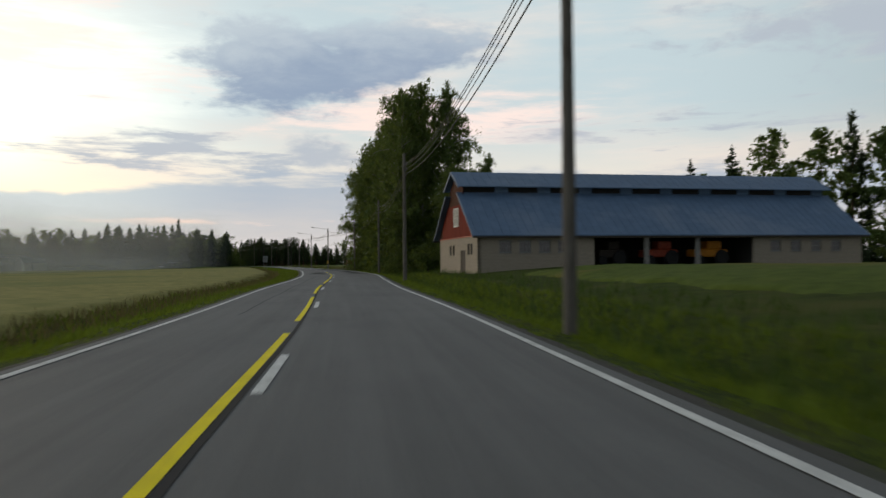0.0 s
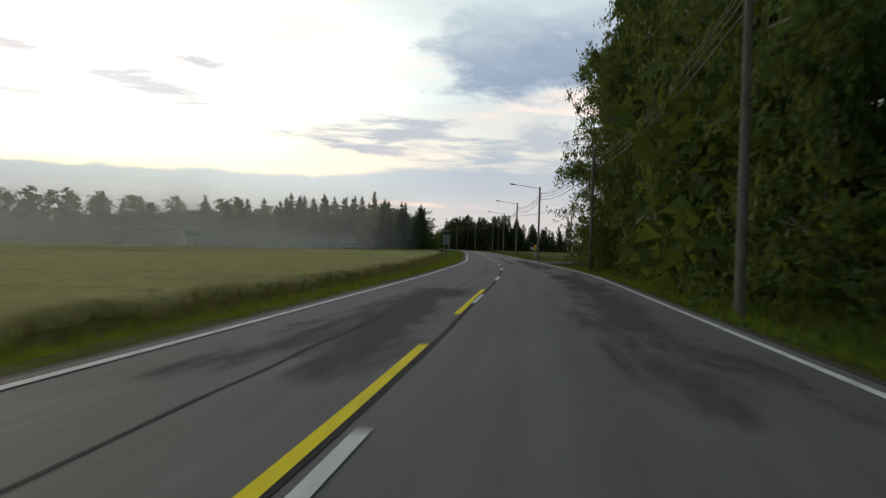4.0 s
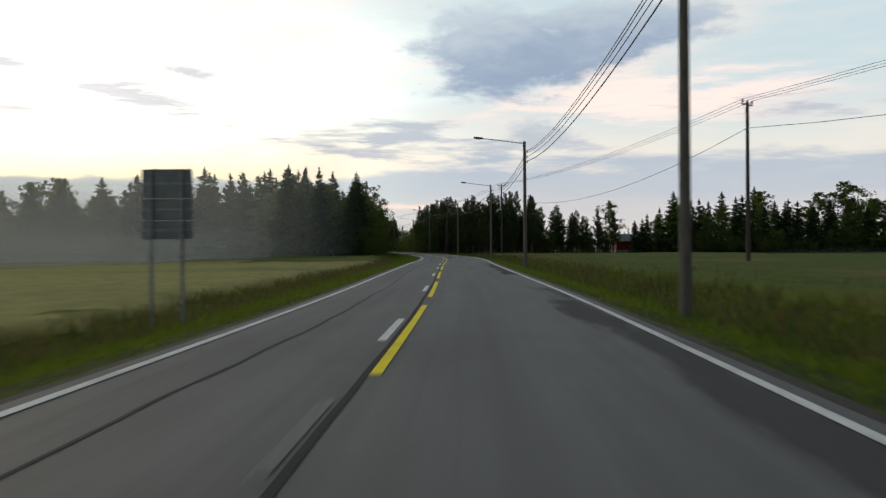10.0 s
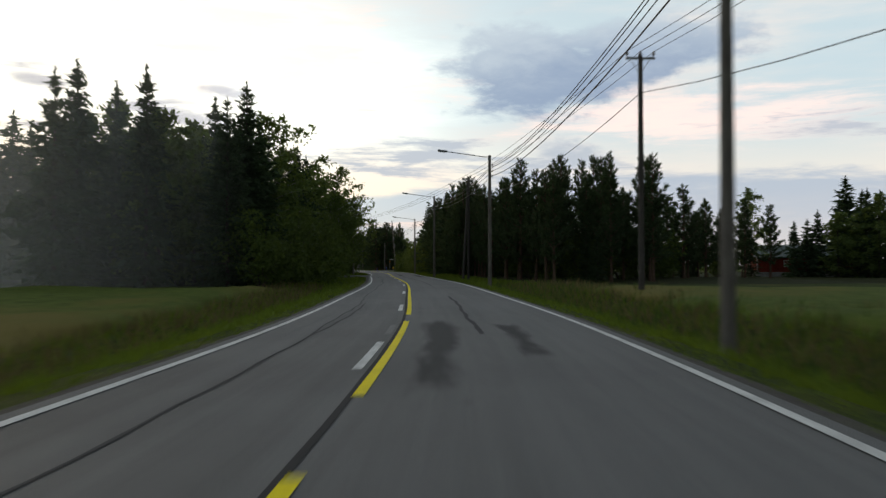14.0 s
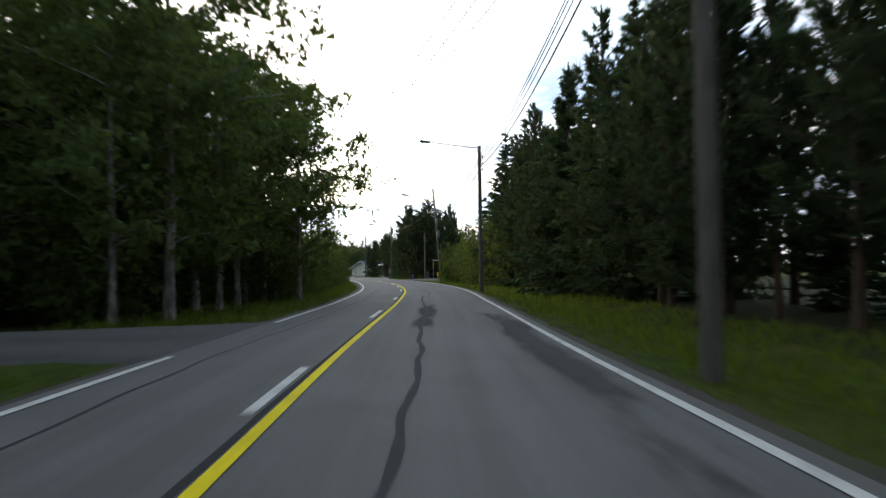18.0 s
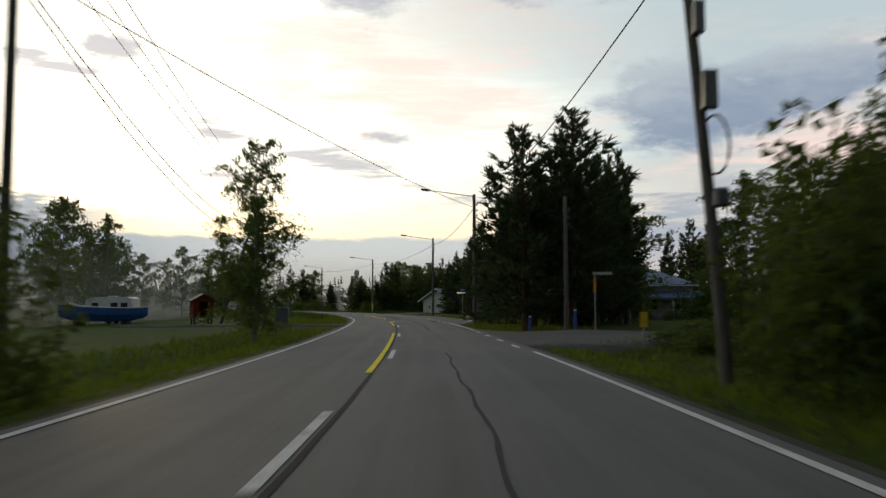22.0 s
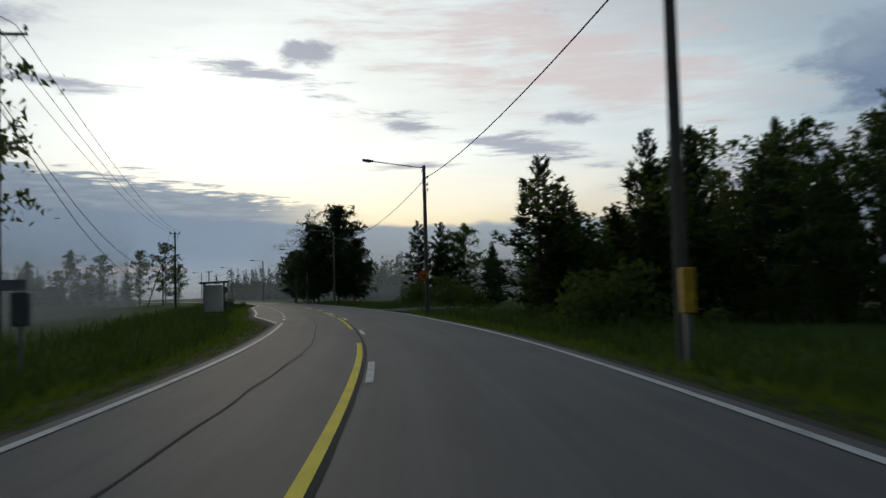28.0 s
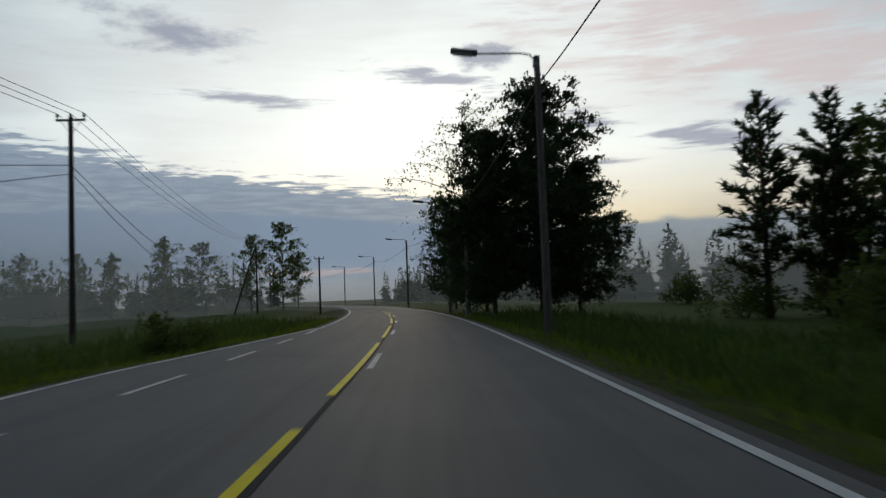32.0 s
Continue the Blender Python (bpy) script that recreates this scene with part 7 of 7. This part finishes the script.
def villa():
    """A low pale house with a hipped blue-grey roof and a lean-to veranda roof along its front."""
    ob = thing("house", turned(-143.6, 503.6, -0.15, 14), "pale low house with hipped dark blue roof and veranda", "house")
    L, W, e, r, o = 10.0, 7.5, 3.15, 4.75, 0.5
    part("plinth", box(-0.04, -0.04, -0.9, L + 0.04, W + 0.04, 0.3), M["concrete"], ob)
    part("wall", box(0, 0, 0.3, L, 0.2, e), M["render_wall"], ob)
    part("wall", box(0, W - 0.2, 0.3, L, W, e), M["render_wall"], ob)
    part("wall", box(0, 0.2, 0.3, 0.2, W - 0.2, e), M["render_wall"], ob)
    part("wall", box(L - 0.2, 0.2, 0.3, L, W - 0.2, e), M["render_wall"], ob)
    a, h = (r - e) / (W / 2 + o), W / 2
    low = [(-o, -o), (L + o, -o), (L + o, W + o), (-o, W + o)]
    top = [(h, h), (L - h, h)]
    for name_of, ring in (("roof", (low[0], low[1], top[1], top[0])), ("roof", (low[2], low[3], top[0], top[1])), ("roof", (low[1], low[2], top[1])), ("roof", (low[3], low[0], top[0]))):
        bm = bmesh.new()
        z = [r if q in top else e for q in ring]
        lo = [bm.verts.new((q[0], q[1], zz)) for q, zz in zip(ring, z)]
        hi = [bm.verts.new((q[0], q[1], zz + 0.12)) for q, zz in zip(ring, z)]
        bm.faces.new(lo[::-1])
        bm.faces.new(hi)
        for k in range(len(ring)):
            n = (k + 1) % len(ring)
            bm.faces.new((lo[k], lo[n], hi[n], hi[k]))
        part(name_of, bm, M["blue_roof"], ob)
    part("gutter", box(-o, -o - 0.12, e - 0.06, L + o, -o - 0.005, e + 0.05, 0.02), M["white_trim"], ob)
    porch = part("veranda_roof", prism([(-1.9, 1.95), (-0.004, 2.55), (-0.004, 2.65), (-1.9, 2.05)], "x", 3.0, L + 1.0), M["blue_roof"], ob)
    part("eave_board", box(3.0, -1.96, 1.88, L + 1.0, -1.905, 2.06), M["blue_roof"], porch)
    for x in (3.2, 5.6, 8.2, L + 0.8):
        part("post", box(x - 0.07, -1.8, -0.7, x + 0.07, -1.66, 1.96), M["white_trim"], ob)
    for x in (1.6, 4.4, 6.3, 8.9):
        window(ob, x, 0.95, 1.1, 1.15, -0.05)


villa()
gable_house("house", turned(-233, 600, -0.4, -40), 10, 8, 3.0, 6.4, "render_wall", "grey_roof", "ochre rendered house in a garden", over=0.5, windows=((3.0, 1.0, 1.2, 1.3), (7.0, 1.0, 1.2, 1.3)), gable_windows=((4.0, 1.0, 1.2, 1.3), (4.0, 3.6, 1.0, 0.9)))
gable_house("outbuilding", turned(-156, 301, -1.0, 60), 9, 6, 3.2, 5.0, "pale_board", "green_roof", "white farm building at the forest edge", over=0.3, windows=((3.0, 1.0, 1.0, 1.0),))
# small red hut on legs by the track, its doorway open
def hut():
    ob = thing("hut", turned(-169.9, 481.2, height_at(-169.9, 481.2), 146), "small red wooden hut on legs with an open doorway", "shed")
    w, z0, ze, zr = 0.85, 0.62, 2.15, 2.62
    for x in (0.12, 1.5):
        for y in (-0.72, 0.72):
            part("leg", box(x - 0.07, y - 0.07, -0.4, x + 0.07, y + 0.07, z0), M["dark_wood"], ob)
    part("cross_brace", tube("cross_brace", [(0.05, -0.75, 0.08), (0.05, 0.75, 0.55)], 0.04, M["dark_wood"], 6), None, ob)
    part("cross_brace", tube("cross_brace", [(0.02, 0.75, 0.08), (0.02, -0.75, 0.55)], 0.04, M["dark_wood"], 6), None, ob)
    part("floor", box(-0.1, -w - 0.05, z0, 1.7, w + 0.05, z0 + 0.08), M["dark_wood"], ob)
    part("back_wall", prism([(-w, z0 + 0.08), (w, z0 + 0.08), (w, ze), (0, zr), (-w, ze)], "x", 1.52, 1.6), M["red_board"], ob)
    for y in np.arange(-w, w - 0.01, 0.17):
        q = y + 0.16
        za, zb = (zr - (zr - ze) * abs(v) / w for v in (y, q))
        foot = z0 + 0.08 if max(abs(y), abs(q)) > 0.46 else 2.0
        part("board", prism([(y, foot), (q, foot), (q, zb), (y, za)], "x", 0.0, 0.04), M["red_board"], ob)
    for side in (-1, 1):
        for x in np.arange(0.0, 1.55, 0.17):
            part("board", box(x, side * w - 0.02, z0 + 0.08, x + 0.16, side * w + 0.02, ze), M["red_board"], ob)
        part("roof", prism([(side * (w + 0.25), ze - 0.14), (0, zr), (0, zr + 0.07), (side * (w + 0.25), ze - 0.07)], "x", -0.22, 1.8), M["grey_roof"], ob)
    part("door_frame", box(-0.02, -0.5, z0 + 0.08, 0.05, -0.45, 2.0), M["dark_wood"], ob)
    part("door_frame", box(-0.02, 0.45, z0 + 0.08, 0.05, 0.5, 2.0), M["dark_wood"], ob)


hut()


def bus_shelter_wood():
    x, y = across([539], [11.0])[0]
    ob = thing("bus_shelter", turned(x, y, height_at(x, y) + 0.25, road_yaw(x, y)), "dark wooden bus shelter open to the road", "bus shelter")
    part("floor", box(-0.9, -2.2, -0.5, 1.1, 2.2, 0.03), M["concrete"], ob)
    part("wall", box(0.95, -2.1, 0.03, 1.05, 2.1, 2.2), M["dark_wood"], ob)
    for yy in (-2.1, 2.02):
        part("wall", box(-0.2, yy, 0.03, 0.95, yy + 0.08, 2.25), M["dark_wood"], ob)
    for yy in (-2.1, -0.7, 0.7, 2.0):
        part("post", box(-0.85, yy, 0.03, -0.75, yy + 0.1, 2.45), M["dark_wood"], ob)
    part("roof", prism([(-1.35, 2.5), (1.3, 2.15), (1.3, 2.27), (-1.35, 2.62)], "y", -2.5, 2.5), M["grey_roof"], ob)
    part("fascia", box(-1.4, -2.5, 2.46, -1.352, 2.5, 2.64), M["white_trim"], ob)
    part("bench", box(0.45, -1.8, 0.42, 0.93, 1.8, 0.48, 0.01), M["dark_wood"], ob)
    part("rail", box(-0.74, -2.12, 0.95, -0.2, -2.06, 1.02), M["dark_wood"], ob)
    part("side_panel", box(-0.2, -2.13, 0.03, 0.95, -2.104, 2.1), M["concrete"], ob)
    sign = thing("bus_stop_sign", turned(*across([535], [9.0])[0], 0.0, road_yaw(x, y)), "blue bus stop sign on a steel post", "sign")
    part("post", tube("post", [(0, 0, -0.4), (0, 0, 3.1)], 0.03, M["steel"], 8), None, sign)
    part("plate", box(-0.32, -0.06, 2.62, 0.32, -0.035, 3.05, 0.008), M["blue_paint"], sign)
    for z in (2.76, 2.90):
        part("bar", box(-0.24, -0.066, z, 0.2, -0.061, z + 0.05), M["white_trim"], sign)


def bus_shelter_glass():
    x, y = across([632.0], [-8.3])[0]
    ob = thing("bus_shelter", turned(x, y, 0.02, road_yaw(x, y)), "glazed bus shelter with frosted panes and a flat roof", "bus shelter")
    part("base", box(-0.95, -1.65, -0.6, 0.9, 1.65, -0.04), M["concrete"], ob)
    for px, py in ((-0.8, -1.5), (-0.8, 0.0), (-0.8, 1.5), (0.7, -1.5), (0.7, 1.5)):
        part("post", box(px - 0.04, py - 0.04, -0.04, px + 0.04, py + 0.04, 2.35, 0.008), M["lamp_case"], ob)
    for y0, y1 in ((-1.45, -0.05), (0.05, 1.45)):
        part("pane", box(-0.81, y0, 0.12, -0.79, y1, 2.2), M["frosted"], ob)
        part("rail", box(-0.83, y0, 0.06, -0.77, y1, 0.12), M["lamp_case"], ob)
    for yy in (-1.51, 1.49):
        part("pane", box(-0.75, yy, 0.12, 0.62, yy + 0.02, 2.2), M["frosted"], ob)
        part("rail", box(-0.75, yy - 0.02, 0.06, 0.62, yy + 0.04, 0.12), M["lamp_case"], ob)
    part("roof", prism([(-1.15, 2.34), (1.15, 2.42), (1.15, 2.52), (-1.15, 2.44)], "y", -1.85, 1.85), M["lamp_case"], ob)
    part("bench", box(-0.72, -1.3, 0.45, -0.38, 0.6, 0.5, 0.01), M["dark_wood"], ob)
    part("litter_bin", box(0.62, 0.95, 0.25, 0.95, 1.3, 0.95, 0.03), M["cabinet_green"], ob)


bus_shelter_wood()
bus_shelter_glass()


# ---- signs and roadside furniture ----
def post(parent, x, y, h, r=0.03, mat="steel"):
    return part("post", tube("post", [(x, y, -0.5), (x, y, h)], r, M[mat], 8), None, parent)


ob = thing("direction_sign", turned(*across([220], [-6.8])[0], -0.35, road_yaw(-47, 214)), "tall direction sign seen from behind on two posts", "sign")
for x in (-0.38, 0.38):
    post(ob, x, 0, 3.5, 0.045)
for z0, z1 in ((2.85, 3.55), (2.32, 2.82), (1.85, 2.29)):
    part("panel", box(-0.62, 0.05, z0, 0.62, 0.075, z1, 0.008), M["sign_back"], ob)
    part("rail", box(-0.6, 0.03, (z0 + z1) / 2 - 0.03, 0.6, 0.05, (z0 + z1) / 2 + 0.03), M["steel"], ob)
ob = thing("marker_post", turned(-23.6, 165.4, height_at(-23.6, 165.4), road_yaw(-23, 165)), "slim grey post with a yellow box", "post")
post(ob, 0, 0, 1.3, 0.035)
part("box", box(-0.12, -0.1, 1.15, 0.12, 0.1, 1.72, 0.02), M["sign_yellow"], ob)
ob = thing("marker_post", turned(-125.4, 456.4, height_at(-125.4, 456.4), 25), "short grey post with a yellow plastic marker", "post")
post(ob, 0, 0, 1.15, 0.03)
part("marker_plate", box(-0.12, -0.07, 0.7, 0.12, -0.035, 1.2, 0.01), M["sign_yellow"], ob)
ob = thing("mailbox", turned(-16.6, 168.4, height_at(-16.6, 168.4), 10), "dark green mailbox on a short post", "mailbox")
post(ob, 0, 0, 0.9, 0.04, "dark_wood")
part("box", box(-0.22, -0.3, 0.85, 0.22, 0.25, 1.3, 0.04), M["cabinet_green"], ob)
ob = thing("cable_box", turned(-190.75, 538.4, 0.0, road_yaw(-190, 538)), "yellow cable guard fixed to the pole", "cable guard")
part("guard", box(-0.02, -0.32, 0.75, 0.22, -0.16, 1.55, 0.02), M["sign_yellow"], ob)
part("pipe", box(0.04, -0.28, -0.3, 0.16, -0.17, 0.75, 0.01), M["steel"], ob)
ob = thing("warning_sign", turned(-216.75, 559.25, 0.0, road_yaw(-216, 559)), "round orange sign with a red rim on the lamp pole", "sign")
for r, y, mat, nm in ((0.34, -0.02, "machine_red", "rim"), (0.28, -0.032, "orange", "disc")):
    bm = lathe([(r, 0), (r, 0.02)], 24)
    bmesh.ops.rotate(bm, verts=bm.verts, matrix=Matrix.Rotation(radians(90), 3, "X"))
    bmesh.ops.translate(bm, verts=bm.verts, vec=(0, y, 2.2))
    part(nm, bm, M[mat], ob)
part("bar", box(-0.16, -0.06, 2.17, 0.16, -0.054, 2.24), M["tar"], ob)
part("bar", box(-0.12, -0.06, 2.05, 0.12, -0.054, 2.11), M["tar"], ob)
ob = thing("round_sign", turned(-259.3, 573.2, height_at(-259.3, 573.2), road_yaw(-259, 573)), "round traffic sign seen from behind on a thick post", "sign")
post(ob, 0, 0, 2.4, 0.06)
bm = lathe([(0.36, 0), (0.36, 0.02)], 24)
bmesh.ops.rotate(bm, verts=bm.verts, matrix=Matrix.Rotation(radians(90), 3, "X"))
bmesh.ops.translate(bm, verts=bm.verts, vec=(0, 0.1, 2.45))
part("plate", bm, M["cabinet_green"], ob)
ob = thing("finger_post", turned(-202.1, 531.6, height_at(-202.1, 531.6), road_yaw(-202, 531) + 5), "finger post with a plain board seen from behind", "sign")
post(ob, 0, 0, 2.1, 0.04)
part("board", box(-0.95, -0.02, 1.85, 0.12, 0.0, 2.08, 0.006), M["sign_back"], ob)
part("box", box(-0.18, -0.12, 1.1, 0.18, 0.12, 1.82, 0.03), M["cabinet_green"], ob)
ob = thing("finger_post", turned(-131.0, 468.6, height_at(-131.0, 468.6), 25), "street name board on a post with an orange wrap", "sign")
post(ob, 0, 0, 2.9, 0.035)
part("board", box(-0.1, -0.02, 2.78, 0.85, 0.0, 2.93, 0.006), M["render_wall"], ob)
part("wrap", box(-0.06, -0.05, 1.9, 0.06, 0.05, 2.6, 0.01), M["orange"], ob)
for x, y in ((-135.3, 470.6), (-132.6, 470.2)):
    ob = thing("marker_post", turned(x, y, height_at(x, y), 25), "short blue plastic marker post", "post", "blue marker posts")
    part("shaft", box(-0.07, -0.05, -0.3, 0.07, 0.05, 1.05, 0.02), M["blue_paint"], ob)
    part("cap", box(-0.075, -0.055, 1.05, 0.075, 0.055, 1.12, 0.01), M["white_trim"], ob)
ob = thing("utility_cabinet", turned(-157.4, 476.6, height_at(-157.4, 476.6), road_yaw(-157, 477)), "grey sheet metal utility cabinet", "cabinet")
part("body", box(-0.45, -0.3, -0.3, 0.45, 0.3, 1.25, 0.02), M["cabinet_green"], ob)
part("lid", box(-0.5, -0.35, 1.25, 0.5, 0.35, 1.33, 0.02), M["steel"], ob)
part("door", box(-0.40, -0.315, 0.05, 0.40, -0.302, 1.18), M["cabinet_green"], ob)

# caravan, and a blue boat drawn up before it
ob = thing("caravan", turned(-192.4, 490.2, height_at(-192.4, 490.2) + 0.05, 26), "white caravan standing in the grass behind a boat", "caravan")
part("shell", prism([(-2.6, 0.5), (2.6, 0.5), (2.75, 0.9), (2.5, 2.75), (1.9, 2.92), (-2.0, 2.92), (-2.55, 2.7), (-2.7, 1.2)], "y", -1.0, 1.0), M["white_paint_car"], ob)
for x in (-1.5, 0.6, 1.7):
    part("window", box(x - 0.38, -1.02, 1.65, x + 0.38, -1.004, 2.3, 0.004), M["glass"], ob)
part("stripe", box(-2.4, -1.012, 1.1, 2.4, -1.004, 1.2), M["blue_paint"], ob)
part("roof_hatch", box(-0.4, -0.4, 2.92, 0.4, 0.4, 3.04, 0.03), M["white_trim"], ob)
for y in (-0.95, 0.85):
    bm = lathe([(0.2, 0), (0.32, 0.0), (0.34, 0.09), (0.32, 0.18), (0.2, 0.18)], 16)
    bmesh.ops.rotate(bm, verts=bm.verts, matrix=Matrix.Rotation(radians(-90), 3, "X"))
    bmesh.ops.translate(bm, verts=bm.verts, vec=(0, y - 0.04, 0.34))
    part("wheel", bm, M["rubber"], ob)
ob = thing("boat", turned(-189.2, 486.5, height_at(-189.2, 486.5), 24), "long blue wooden boat on trestles in the grass", "boat")
hull = bmesh.new()
rings = []
for x, half, keel, top in ((-4.6, 0.55, 0.75, 2.15), (-3.4, 1.0, 0.45, 2.02), (-1.5, 1.25, 0.35, 1.85), (1.0, 1.25, 0.35, 1.75), (3.2, 0.95, 0.45, 1.72), (4.3, 0.45, 0.7, 1.75), (4.7, 0.06, 1.0, 1.8)):
    rings.append([hull.verts.new(p) for p in ((x, -half, top), (x, -half * 0.92, (top + keel) / 2), (x, -half * 0.5, keel + 0.08), (x, 0, keel), (x, half * 0.5, keel + 0.08), (x, half * 0.92, (top + keel) / 2), (x, half, top))])
for ra, rb in zip(rings, rings[1:]):
    for k in range(6):
        hull.faces.new((ra[k], ra[k + 1], rb[k + 1], rb[k]))
    hull.faces.new((ra[0], rb[0], rb[6], ra[6]))
hull.faces.new(rings[0])
hull.faces.new(rings[-1][::-1])
part("hull", hull, M["blue_paint"], ob, "faded blue planked hull")
for side in (-1, 1):
    part("gunwale", tube("gunwale", [(-4.6, side * 0.57, 2.17), (-3.4, side * 1.02, 2.04), (-1.5, side * 1.27, 1.87), (1.0, side * 1.27, 1.77), (3.2, side * 0.97, 1.74), (4.3, side * 0.47, 1.77), (4.7, 0, 1.82)], 0.05, M["white_trim"], 6), None, ob)
for x in (-2.6, 2.4):
    part("trestle", box(x - 0.1, -1.1, -0.3, x + 0.1, 1.1, 0.44, 0.02), M["dark_wood"], ob)
